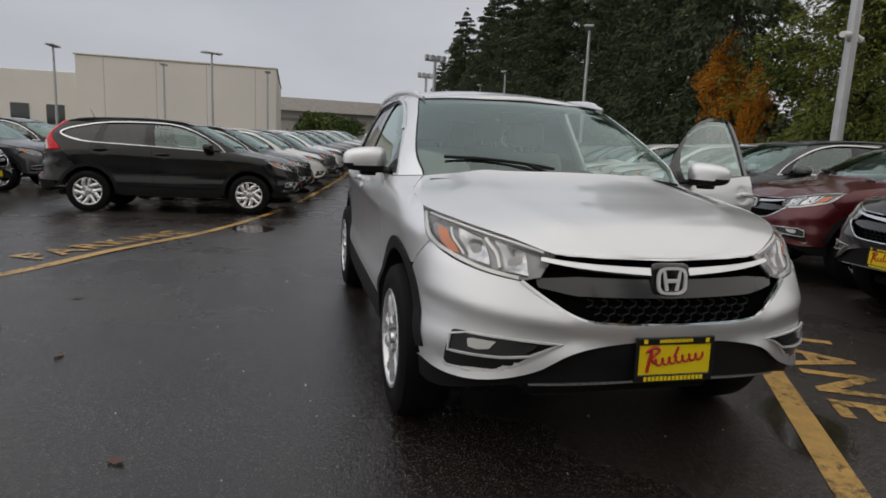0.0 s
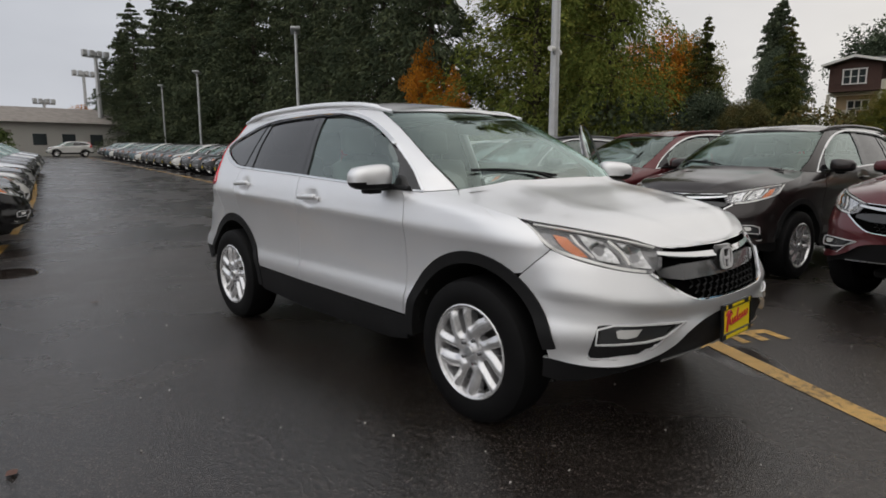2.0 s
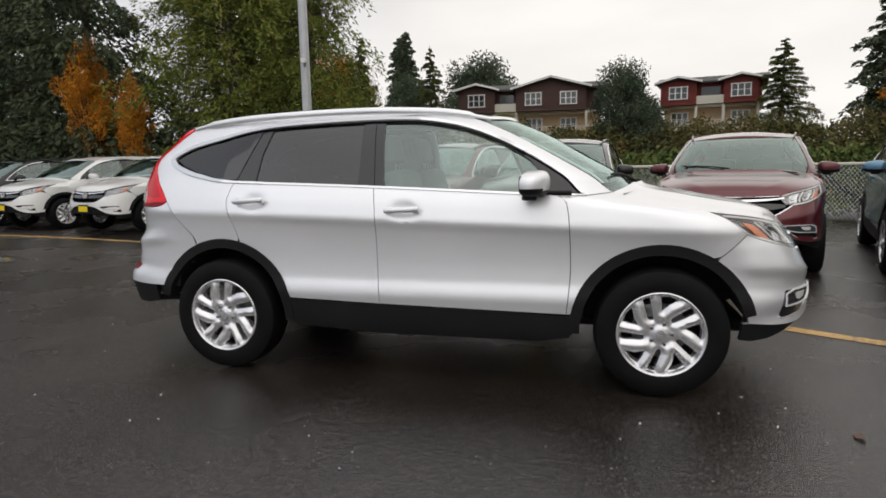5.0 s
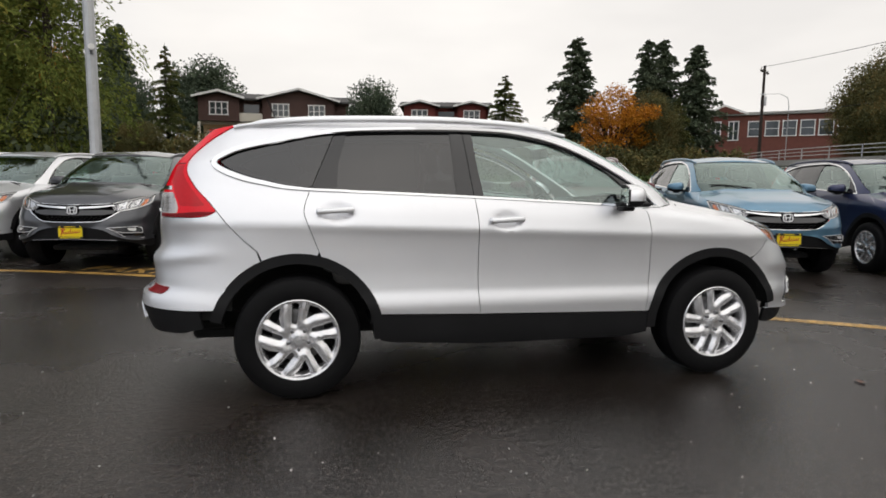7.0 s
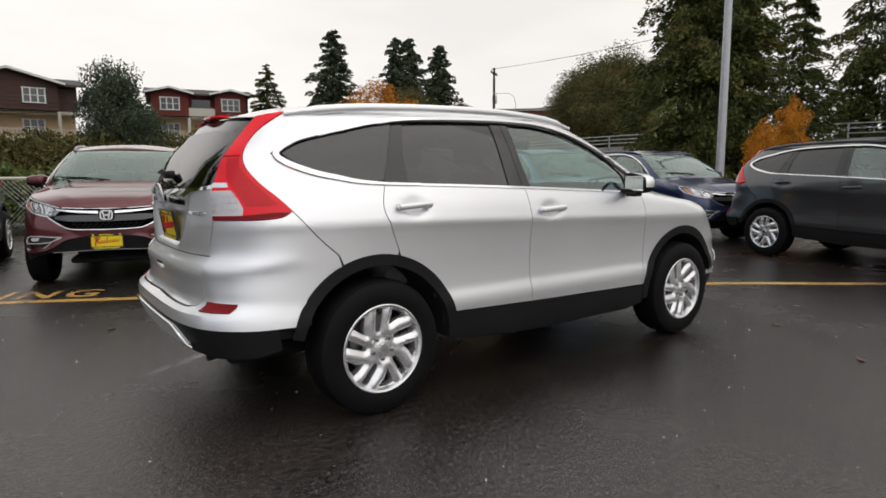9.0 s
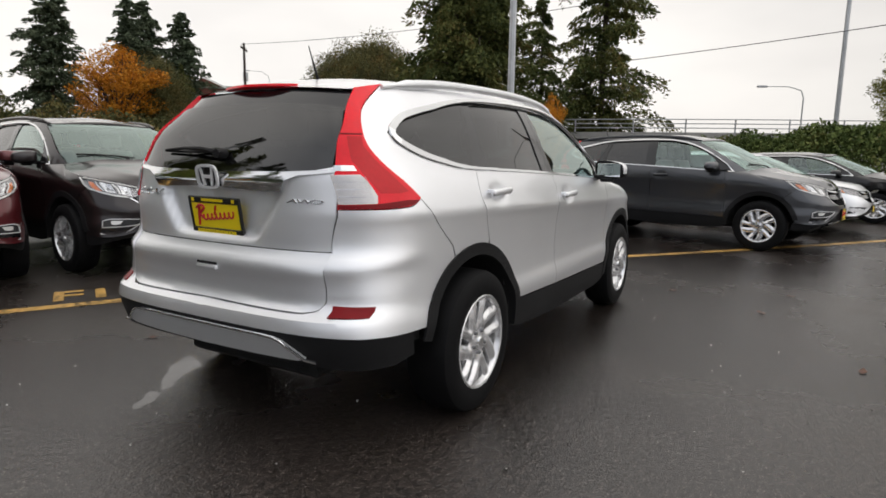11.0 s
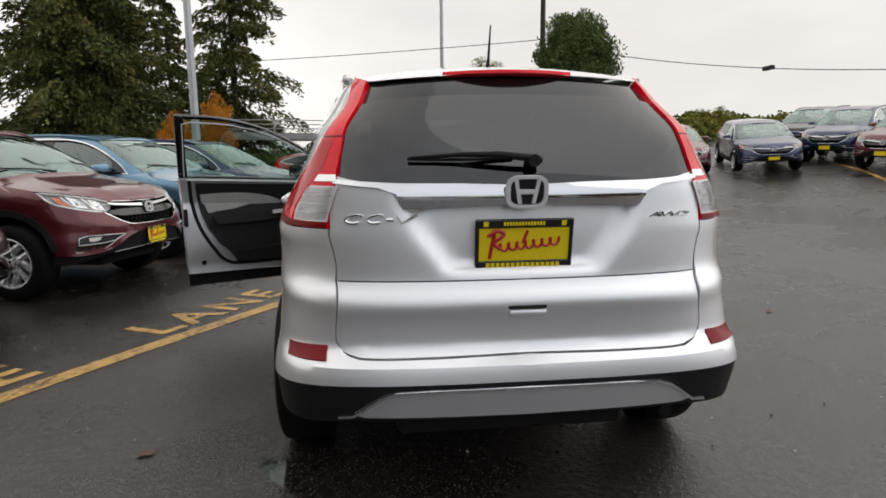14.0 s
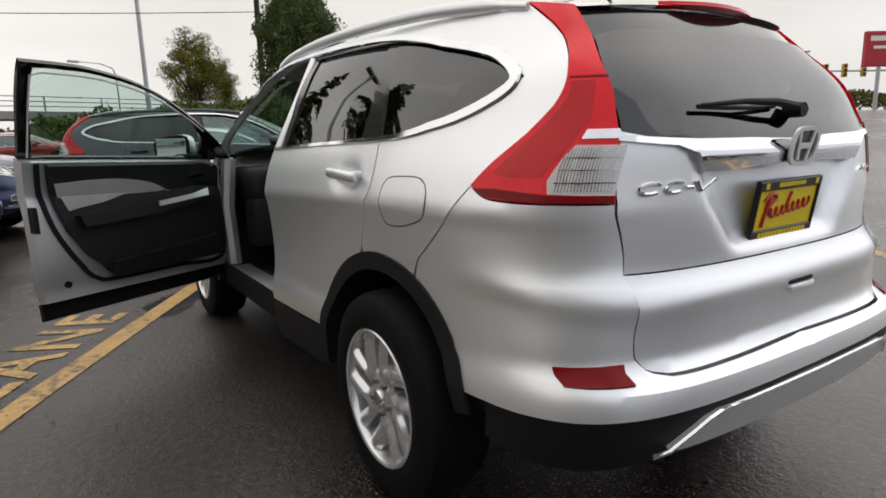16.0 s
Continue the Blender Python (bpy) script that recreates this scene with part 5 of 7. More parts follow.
def rear_wiper_geo():
    """A thick arm cover that tapers outwards, with the blade under it."""
    blade = [(-2.080 + 0.02 * abs(t - 0.5), 0.37 - 0.34 * t, 1.246 - 0.004 * math.sin(math.pi * t)) for t in np.linspace(0, 1, 7)]
    arm = [(-2.112, -0.055, 1.236), (-2.110, -0.01, 1.245), (-2.106, 0.08, 1.256), (-2.092, 0.20, 1.258), (-2.074, 0.36, 1.250)]
    return join(tube(blade, 0.006, 6), tube(arm, [0.010, 0.012, 0.011, 0.008, 0.004], 8), moved(lathe([(0, 0.0), (0.020, 0.0), (0.022, 0.02), (0.022, 0.05)], 14, "x"), pose(-2.122, -0.03, 1.236)))


def gate_x(y, z):
    """How far back the gate's skin lies at a place on it."""
    p = shell(np.linspace(-2.5, -1.9, 160), z)
    return float(np.interp(abs(y), -p[:, 1], p[:, 0]))


# black box standing in for shade inside the body-coloured recess
def handle_shade_geo():
    return rbox(-2.169, -2.14, -0.064, 0.064, 0.768, 0.781, 0.006, 2)


def gate_lip_geo():
    return rbox(-2.176, -2.145, -0.062, 0.062, 0.746, 0.768, 0.008, 2)


def drive_letter(k):
    """One letter of the drive's short name, slanted, on the gate's right side."""
    geo = text_geo("AWD"[k], 0.055, 0.004)
    y0 = (-0.443, -0.496, -0.551)[k]
    out = []
    for x, y, z in geo[0]:
        yy = y0 - (x * 1.35 + y * 0.25)
        out.append((gate_x(yy, 1.048) - 0.002 - z, yy, 1.055 + 0.42 * y))
    return out, geo[1]


def model_stroke(k):
    """One plain stroke of the model lettering on the gate's left side."""
    y, w = ((0.572, 0.062), (0.500, 0.055), (0.440, 0.022), (0.412, 0.060))[k]
    if k < 2:
        flat = [(y - w / 2 - w / 2 * math.cos(a) * 0.95, 0.0125 * math.sin(a)) for a in np.linspace(radians(-50), radians(-310), 15)]
    elif k == 2:
        flat = [(y, -0.002), (y - w, -0.002)]
    else:
        flat = [(y, 0.0125), (y - 0.026, -0.0115), (y - w, 0.013)]
    pts = [(gate_x(a - 0.3 * b, 1.048) - 0.003, a - 0.6 * b, 1.058 + b) for a, b in flat]
    return tube(pts, 0.0050, 6)


def dash_geo():
    return join(rbox(0.62, 1.12, -0.72, 0.72, 0.80, 1.02, 0.07, 3), rbox(0.60, 0.80, -0.72, 0.72, 0.55, 0.85, 0.04, 2), rbox(-0.1, 0.7, -0.11, 0.11, 0.45, 0.72, 0.03, 2),
                moved(rbox(-0.03, 0.03, -0.12, 0.12, -0.035, 0.035, 0.02, 2), pose(0.42, 0, 1.44)))


def steer_geo():
    ring = [(0.185 * math.cos(a), 0.185 * math.sin(a), 0) for a in np.linspace(0, 2 * math.pi, 33)]
    m = pose(0.52, 0.36, 0.97, 0, -62, 0)
    return moved(join(tube(ring, 0.016, 8, caps=False), rbox(-0.07, 0.07, -0.08, 0.08, -0.03, 0.02, 0.02, 2), rbox(-0.02, 0.02, -0.18, 0.18, -0.01, 0.01, 0.006, 1)), m)


def door_frame_geo():
    """The painted post and sill that the open door lets one see."""
    post = tube([(-0.30, 0.83, 0.42), (-0.31, 0.845, 0.8), (-0.31, 0.82, 1.14), (-0.33, 0.63, 1.53)], 0.035, 8)
    front = tube([(0.80, 0.80, 0.44), (0.815, 0.81, 0.8), (0.80, 0.78, 1.08)], 0.045, 8)
    return join(post, front, rbox(-0.3, 0.8, 0.70, 0.84, 0.33, 0.43, 0.02, 2))


def door_inside(door):
    """The lining of the open door: black slab, grey inlay, bright handle, pocket, and the painted edge."""
    def inner(poly, depth, rim, mat, name, label="", step=0.05):
        geo = panel(poly, proud=-depth, rim=0, gap=0, step=step)
        verts = [Vector(v) for v in geo[0]]
        geo = [tuple(v) for v in verts], [tuple(reversed(f)) for f in geo[1]]
        thick = panel(poly, proud=-depth + rim, rim=rim, gap=0, step=step)
        return part(name, mirrored(join(geo, thick)), mat, door, label)
    skin = FRONT_EDGE + [(-0.262, 0.462)] + list(reversed(below(DOOR_SPLIT, 1.147))) + list(reversed(cut(DLO_LOW, -0.29, 0.79)))
    inner(skin, 0.065, 0.06, M["paint_silver"], "door_shell")
    inner([(0.77, 1.09), (0.775, 0.70), (0.755, 0.54), (0.45, 0.535), (0.14, 0.548), (0.05, 0.580), (-0.055, 0.67), (-0.13, 0.78), (-0.17, 0.90), (-0.20, 1.14)], 0.105, 0.035, M["cabin"], "door_lining")
    inner(spline([(-0.175, 1.045), (0.02, 1.052), (0.18, 1.04), (0.33, 1.005), (0.45, 0.945)], 0.03) + spline([(0.45, 0.945), (0.30, 0.935), (0.12, 0.905), (-0.06, 0.885), (-0.125, 0.875)], 0.03)[1:] + [(-0.155, 0.94)], 0.112, 0.006, M["lining"], "door_inlay", "light grey inlay", 0.03)
    inner([(0.70, 0.66), (0.72, 0.57), (0.45, 0.555), (0.05, 0.57), (0.05, 0.62), (0.42, 0.64)], 0.135, 0.03, M["cabin"], "door_pocket")
    inner([(0.70, 0.93), (0.25, 0.87), (-0.10, 0.85), (-0.08, 0.80), (0.30, 0.81), (0.70, 0.86)], 0.15, 0.045, M["cabin"], "armrest")
    inner([(0.30, 0.868), (0.62, 0.890), (0.62, 0.866), (0.30, 0.844)], 0.195, 0.012, M["lamp_white"], "pull_handle", "bright metal pull handle", 0.03)
    inner([(0.55, 1.035), (0.66, 1.04), (0.66, 1.02), (0.55, 1.015)], 0.116, 0.01, M["chrome"], "inner_handle", "bright metal inner handle", 0.02)
    part("door_latch", moved(rbox(-0.01, 0.01, -0.05, 0.0, -0.06, 0.06, 0.004, 1), pose(-0.268, 0.84, 0.86)), M["plastic"], door)
    line = [tuple(Vector(on_shell(u, z, -0.07)[0]) * 1.0) for u, z in spline([(0.785, 1.08), (0.80, 0.70), (0.775, 0.49), (0.45, 0.500), (0.10, 0.512), (0.0, 0.545), (-0.11, 0.66), (-0.20, 0.85), (-0.235, 1.14)], 0.04)]
    part("door_seal", mirrored(tube(line, 0.012, 6)), M["plastic"], door)
    rim = [(-0.262, 1.16), (-0.275, 1.35), (-0.288, 1.505)] + [(u, z - 0.036) for u, z in cut(DLO_TOP, -0.26, 0.86)][::3]
    part("glass_trim", mirrored(tube([tuple(on_shell(u, z, -0.045)[0]) for u, z in rim], 0.0045, 6)), M["bright_trim"], door, "thin bright strip round the inside of the glass")
    part("drain_plug", moved(lathe([(0.0, -0.004), (0.014, -0.004), (0.017, 0.0), (0.017, 0.006)], 14), pose(-0.175, 0.788, 0.545, 180)), M["plastic"], door)

# ---- ground ----
def asphalt():
    m = bpy.data.materials.new("wet_asphalt")
    m.use_nodes = True
    nt = m.node_tree
    N, L = nt.nodes, nt.links
    b = N["Principled BSDF"]
    co = N.new("ShaderNodeTexCoord")

    def noise_at(scale, detail=5, rough=0.55):
        n = N.new("ShaderNodeTexNoise")
        n.inputs["Scale"].default_value, n.inputs["Detail"].default_value, n.inputs["Roughness"].default_value = scale, detail, rough
        L.new(co.outputs["Object"], n.inputs["Vector"])
        return n.outputs["Fac"]

    def ramp(v, a, b_, lo, hi):
        r = N.new("ShaderNodeMapRange")
        r.inputs["From Min"].default_value, r.inputs["From Max"].default_value = a, b_
        r.inputs["To Min"].default_value, r.inputs["To Max"].default_value = lo, hi
        L.new(v, r.inputs["Value"])
        return r.outputs["Result"]

    def math_of(op, x, y):
        k = N.new("ShaderNodeMath")
        k.operation = op
        for i, v in enumerate((x, y)):
            if isinstance(v, float):
                k.inputs[i].default_value = v
            else:
                L.new(v, k.inputs[i])
        return k.outputs[0]
    patches, streaks, grain, stones = noise_at(0.33, 5), noise_at(1.7, 5), noise_at(30, 5), noise_at(105, 3)
    damp = ramp(math_of("ADD", math_of("MULTIPLY", patches, 0.75), math_of("MULTIPLY", streaks, 0.25)), 0.42, 0.58, 0.0, 1.0)
    pool = ramp(math_of("ADD", math_of("MULTIPLY", noise_at(0.55, 4), 0.8), math_of("MULTIPLY", streaks, 0.2)), 0.70, 0.76, 0.0, 1.0)
    # shallow puddles and the wet trails that run from them
    warp = N.new("ShaderNodeVectorMath")
    warp.operation = "SCALE"
    wobble = N.new("ShaderNodeTexNoise")
    wobble.inputs["Scale"].default_value, wobble.inputs["Detail"].default_value = 1.6, 5
    L.new(co.outputs["Object"], wobble.inputs["Vector"])
    L.new(wobble.outputs["Color"], warp.inputs[0])
    warp.inputs["Scale"].default_value = 0.5
    for px, py, rx, ry, turn in ((-5.0, -1.9, 0.55, 0.30, 10), (1.80, 0.98, 0.42, 0.20, -30), (-1.72, 0.79, 0.32, 0.06, 28), (-2.08, 0.62, 0.12, 0.04, 40), (-8.5, 2.6, 1.6, 0.5, 10)):
        spot, there = N.new("ShaderNodeMapping"), N.new("ShaderNodeVectorMath")
        spot.vector_type = "TEXTURE"
        spot.inputs["Location"].default_value, spot.inputs["Rotation"].default_value, spot.inputs["Scale"].default_value = (px + 0.25, py + 0.25, 0), (0, 0, radians(turn)), (rx, ry, 1)
        shift = N.new("ShaderNodeVectorMath")
        shift.operation = "ADD"
        L.new(co.outputs["Object"], shift.inputs[0])
        L.new(warp.outputs["Vector"], shift.inputs[1])
        flat = N.new("ShaderNodeVectorMath")
        flat.operation = "MULTIPLY"
        flat.inputs[1].default_value = (1, 1, 0)
        L.new(shift.outputs["Vector"], flat.inputs[0])
        L.new(flat.outputs["Vector"], spot.inputs["Vector"])
        there.operation = "LENGTH"
        L.new(spot.outputs["Vector"], there.inputs[0])
        pool = math_of("MAXIMUM", pool, ramp(there.outputs["Value"], 0.75, 1.05, 1.0, 0.0))
    tone = math_of("MULTIPLY", ramp(grain, 0.32, 0.68, 0.3, 1.85), ramp(damp, 0, 1, 1.45, 0.75))
    flecks = ramp(stones, 0.57, 0.68, 0.0, 1.0)
    col = N.new("ShaderNodeMix")
    col.data_type = "RGBA"
    col.inputs["A"].default_value, col.inputs["B"].default_value = (0.0200, 0.0156, 0.0134, 1), (0.125, 0.108, 0.095, 1)
    L.new(math_of("MULTIPLY", flecks, 0.8), col.inputs["Factor"])
    scale = N.new("ShaderNodeVectorMath")
    scale.operation = "SCALE"
    L.new(col.outputs["Result"], scale.inputs[0])
    L.new(tone, scale.inputs["Scale"])
    L.new(scale.outputs["Vector"], b.inputs["Base Color"])
    dry = ramp(damp, 0, 1, 0.36, 0.20)
    L.new(math_of("MULTIPLY", dry, ramp(pool, 0, 1, 1.0, 0.15)), b.inputs["Roughness"])
    b.inputs["Specular IOR Level"].default_value = 0.78
    bump = N.new("ShaderNodeBump")
    bump.inputs["Distance"].default_value = 0.0065
    L.new(ramp(pool, 0, 1, 1.0, 0.05), bump.inputs["Strength"])
    L.new(math_of("ADD", math_of("MULTIPLY", stones, 0.5), math_of("MULTIPLY", grain, 0.8)), bump.inputs["Height"])
    L.new(bump.outputs["Normal"], b.inputs["Normal"])
    M["asphalt"] = m
    return m


asphalt()


def worn_paint():
    """Yellow road paint, scuffed through to the asphalt."""
    m = material("road_paint", (0.58, 0.35, 0.10), 0.4, vary=0.3, scale=9, bump=0.002, bump_scale=120)
    nt = m.node_tree
    b = nt.nodes["Principled BSDF"]
    paint_in = b.inputs["Base Color"].links[0].from_socket
    co, mix = nt.nodes.new("ShaderNodeTexCoord"), nt.nodes.new("ShaderNodeMix")
    mix.data_type = "RGBA"
    mix.inputs["B"].default_value = (0.022, 0.018, 0.016, 1)
    total = None
    for scale, share in ((2.3, 0.45), (24.0, 0.35), (130.0, 0.2)):
        n, k = nt.nodes.new("ShaderNodeTexNoise"), nt.nodes.new("ShaderNodeMath")
        n.inputs["Scale"].default_value, n.inputs["Detail"].default_value = scale, 4
        nt.links.new(co.outputs["Object"], n.inputs["Vector"])
        k.operation, k.inputs[1].default_value = "MULTIPLY_ADD", share
        k.inputs[2].default_value = 0.0
        nt.links.new(n.outputs["Fac"], k.inputs[0])
        if total is not None:
            nt.links.new(total, k.inputs[2])
        total = k.outputs[0]
    r = nt.nodes.new("ShaderNodeMapRange")
    r.inputs["From Min"].default_value, r.inputs["From Max"].default_value = 0.50, 0.60
    r.inputs["To Max"].default_value = 0.92
    nt.links.new(total, r.inputs["Value"])
    nt.links.new(r.outputs["Result"], mix.inputs["Factor"])
    nt.links.new(paint_in, mix.inputs["A"])
    nt.links.new(mix.outputs["Result"], b.inputs["Base Color"])


worn_paint()
material("grass", (0.045, 0.06, 0.02), 0.9, vary=0.4, scale=0.6, bump=0.02, bump_scale=6)


UP = curve([-40, 0, 3, 5, 7, 9, 12, 19, 23, 40, 80], [0, 0, 0.08, 0.28, 0.55, 0.80, 1.10, 1.65, 1.90, 2.60, 3.2])


def ground_z(x, y):
    """The lot is level round the car, and climbs at the top of the lane and towards the west."""
    x, y = np.asarray(x, float), np.asarray(y, float)
    west = np.clip((-x - 14) / 60, 0, 1)
    dip = np.clip((-x - 2.5) / 7, 0, 1) * np.clip((1.5 - y) / 4, 0, 1)
    return UP(0.75 * (x - 8) + 0.66 * np.minimum(-y - 4, 26)) * np.clip((6 - y) / 9, 0, 1) + 1.2 * west ** 1.2 - 0.16 * dip * dip * (3 - 2 * dip)


def sheet(xs, ys, lift=0.0):
    gx, gy = np.meshgrid(xs, ys, indexing="ij")
    z = ground_z(gx, gy) + lift
    n = len(ys)
    verts = np.stack([gx, gy, z], -1).reshape(-1, 3)
    return [tuple(v) for v in verts], [(i * n + k, (i + 1) * n + k, (i + 1) * n + k + 1, i * n + k + 1) for i in range(len(xs) - 1) for k in range(n - 1)]


steps = np.concatenate([[-900, -300, -150], np.concatenate([np.arange(-100, 0.1, 2.0), np.arange(1, 26.1, 1.0), np.arange(28, 60.1, 2.0)]), [100, 200, 500, 900]])
tagged(part("ground", sheet(steps, np.concatenate([[-900, -300, -120], np.concatenate([np.arange(-60, -19.9, 2.0), np.arange(-19, 6.1, 1.0), np.arange(8, 60.1, 2.0)]), [100, 200, 500, 900]])), M["asphalt"]), "wet dark asphalt of a car lot", "ground", kind="structure")


def painted_line(name, pts, wide, label):
    line = spline(pts, 0.4)
    arr = np.array(line)
    d = np.gradient(arr, axis=0)
    n = np.stack([-d[:, 1], d[:, 0]], 1) / np.linalg.norm(d, axis=1, keepdims=True)
    verts, faces = [], []
    for p, q in zip(arr, n):
        for s in (-1, 1):
            x, y = p + q * s * wide / 2
            verts.append((x, y, float(ground_z(x, y)) + 0.004))
    faces = [(2 * i, 2 * i + 2, 2 * i + 3, 2 * i + 1) for i in range(len(arr) - 1)]
    return tagged(part(name, (verts, faces), M["road_paint"]), label, "road marking", kind="structure")


LANE_EDGE = [(-95, 16.4), (-70, 13.6), (-45, 10.75), (-35, 9.45), (-25, 8.0), (-17.5, 6.66), (-11.7, 5.8), (-8.6, 5.35), (-5.2, 4.55), (-3.3, 3.85), (-1.77, 3.08), (-0.17, 2.22), (1.13, 1.46), (2.36, 0.72), (3.55, 0.0), (4.9, -1.07), (7.06, -2.69), (9.4, -4.35), (10.8, -5.35), (12.2, -6.45), (13.7, -7.4), (16.3, -8.5), (21.2, -10.25), (27, -12.3), (33, -14.4)]
painted_line("fire_lane_line", LANE_EDGE, 0.135, "worn yellow fire lane line on the asphalt")
painted_line("fire_lane_line", [(22, -15.5), (16, -14.0), (12, -13.0), (8.6, -11.5), (5.4, -9.6), (1.87, -6.71), (-0.4, -4.75), (-1.76, -3.73), (-2.83, -3.26), (-4.45, -2.52), (-6.3, -2.0), (-8.4, -1.52), (-13, -0.58), (-19.2, 0.6), (-29, 2.2), (-40, 3.95), (-70, 8.6)], 0.125, "worn yellow fire lane line on the asphalt")


def lane_words(words, x, y, yaw, size, wide=1.0):
    """Stencilled words, each letter a strip of paint on the asphalt."""
    geo = text_geo(words, size, 0.0, 1.2, 0.022 * size)
    c, s = math.cos(radians(yaw)), math.sin(radians(yaw))
    verts = []
    for u, v, _ in geo[0]:
        px, py = x + u * wide * c - v * s, y + u * wide * s + v * c
        verts.append((px, py, float(ground_z(px, py)) + 0.004))
    ob = part("lane_lettering", (verts, geo[1]), M["road_paint"], sharp=0)
    return tagged(ob, "worn yellow stencilled words %s on the asphalt" % words.lower(), "road marking", kind="structure")


lane_words("NO", -6.6, 5.42, -16, 0.55)
lane_words("PARKING", -3.12, 4.13, -25, 0.56, 0.87)
lane_words("FIRE", -0.72, 2.93, -29, 0.55)
lane_words("LANE", 1.15, 1.86, -29, 0.55)
lane_words("NO", -1.15, -4.6, 148, 0.5)
lane_words("PARKING", -3.55, -3.3, 153, 0.5)
lane_words("NO PARKING", 11.2, -4.75, -39, 0.45)
lane_words("FIRE", 14.0, -6.95, -33, 0.5)
lane_words("LANE", 16.4, -8.2, -27, 0.5)

# ---- cars ----
car("silver compact SUV, wet, with its driver's door open", M["paint_silver"], pose(0, 0, 0), group="", open_door=True)


def parked(label, colour, x, y, yaw, nose_at=2.15, squash=None, **more):
    """A car whose nose stands at (x, y)."""
    c, s = math.cos(radians(yaw)), math.sin(radians(yaw))
    cx, cy = x - nose_at * c, y - nose_at * s
    zf, zr = (float(ground_z(cx + k * c, cy + k * s)) for k in (1.31, -1.31))
    zl, zo = (float(ground_z(cx - k * s, cy + k * c)) for k in (0.8, -0.8))
    m = pose(cx, cy, (zf + zr) / 2, 0, 0, yaw) @ pose(0, 0, 0, math.degrees(math.atan((zl - zo) / 1.6)), -math.degrees(math.atan((zf - zr) / 2.62)), 0)
    if squash:
        m = m @ Matrix.Diagonal((*squash, 1))
    return car(label, M["paint_" + colour], m, **more)


LOW = (1.05, 1.0, 0.87)
NEAR_ROW = [
    ("silver compact SUV beside a dark grey one", "silver", -6.35, 5.25, -104),
    ("dark grey compact SUV behind stencilled lane words", "grey", -4.22, 4.20, -99),
    ("maroon compact SUV parked at the yellow line", "maroon", -1.95, 3.82, -106),
    ("brown-black compact SUV parked at the yellow line", "brown_black", 0.24, 3.27, -97),
    ("maroon compact SUV beside a light blue one", "maroon", 2.38, 2.75, -104),
    ("light blue compact SUV parked in the row", "blue", 4.66, 2.26, -106),
    ("navy compact SUV behind a dark grey one", "navy", 7.02, 1.70, -105),
]
for label, colour, x, y, yaw in NEAR_ROW:
    parked(label, colour, x, y, yaw, group="cars at the yellow line")
parked("dark grey compact SUV pulled forward of its row", "grey", 6.3, -2.73, -101, group="cars at the yellow line")
parked("silver sedan behind a dark grey SUV", "silver", 9.0, -3.2, -100, squash=LOW, fine=False, near=False, kind_name="sedan", group="cars at the yellow line")
parked("black sedan at the end of the row", "black", 11.6, -4.5, -104, squash=LOW, fine=False, near=False, kind_name="sedan", group="cars at the yellow line")
parked("red sedan beyond the row", "red", 21.8, 0.3, -94, squash=LOW, fine=False, near=False, kind_name="sedan", group="cars at the yellow line")
tones = ["white", "white", "black", "grey", "silver", "grey", "teal", "black", "grey", "silver", "black", "grey", "navy"]
edge_x = np.array([p[0] for p in LANE_EDGE])
edge_y = np.array([p[1] for p in LANE_EDGE])
names = {"white": "white", "black": "black", "grey": "dark grey", "silver": "silver", "teal": "slate blue", "navy": "navy", "maroon": "maroon", "brown_black": "brown-black"}
for k in range(24):
    x = -9.05 - 2.52 * k
    colour = tones[(k * 5 + k // 4) % len(tones)] if k > 1 else "white"
    parked("%s compact SUV in the long row before the trees" % names[colour], colour, x, float(np.interp(x, edge_x, edge_y)) + 0.55, -103, fine=False, near=False, group="cars before the trees")
parked("black compact SUV at the head of a parked row", "black", -8.1, -1.15, 87, nose_at=2.2, group="cars by the building")
for k in range(1, 12):
    colour = ("black", "white", "grey", "silver", "black", "grey")[(k - 1) % 6]
    parked("%s compact SUV in the row beside the building" % names[colour], colour, -8.1 - 2.55 * k, -1.30 + 0.47 * k, 84, nose_at=2.2, fine=k < 3, near=k < 2, group="cars by the building")
for x, y, colour in ((-9.0, -6.7, "brown_black"), (-11.8, -6.5, "grey"), (-14.5, -6.3, "black")):
    parked("%s compact SUV in a second row" % names[colour], colour, x, y, 80, fine=False, near=False, group="second row by the building")
parked("white compact SUV across the far end of the lane", "white", -72, 10.2, -95, fine=False, near=False, group="cars by the building")
parked("maroon sedan standing uphill of the lane", "maroon", 13.35, -8.55, 165, squash=LOW, fine=False, near=False, kind_name="sedan", group="cars up the lane")
parked("navy sedan standing uphill of the lane", "navy", 12.5, -10.8, 160, squash=LOW, fine=False, near=False, kind_name="sedan", group="cars up the lane")
for x, y, yaw, colour in ((15.6, -13.4, 122, "black"), (13.2, -12.9, 122, "navy"), (11.0, -12.8, 113, "maroon"), (8.6, -12.2, 106, "white"), (6.2, -12.0, 113, "white"), (2.05, -6.8, 131, "grey")):
    parked("%s compact SUV facing the lane" % names[colour], colour, x, y, yaw, fine=False, near=False, group="cars across the lane")
COARSE[0] = 1.0

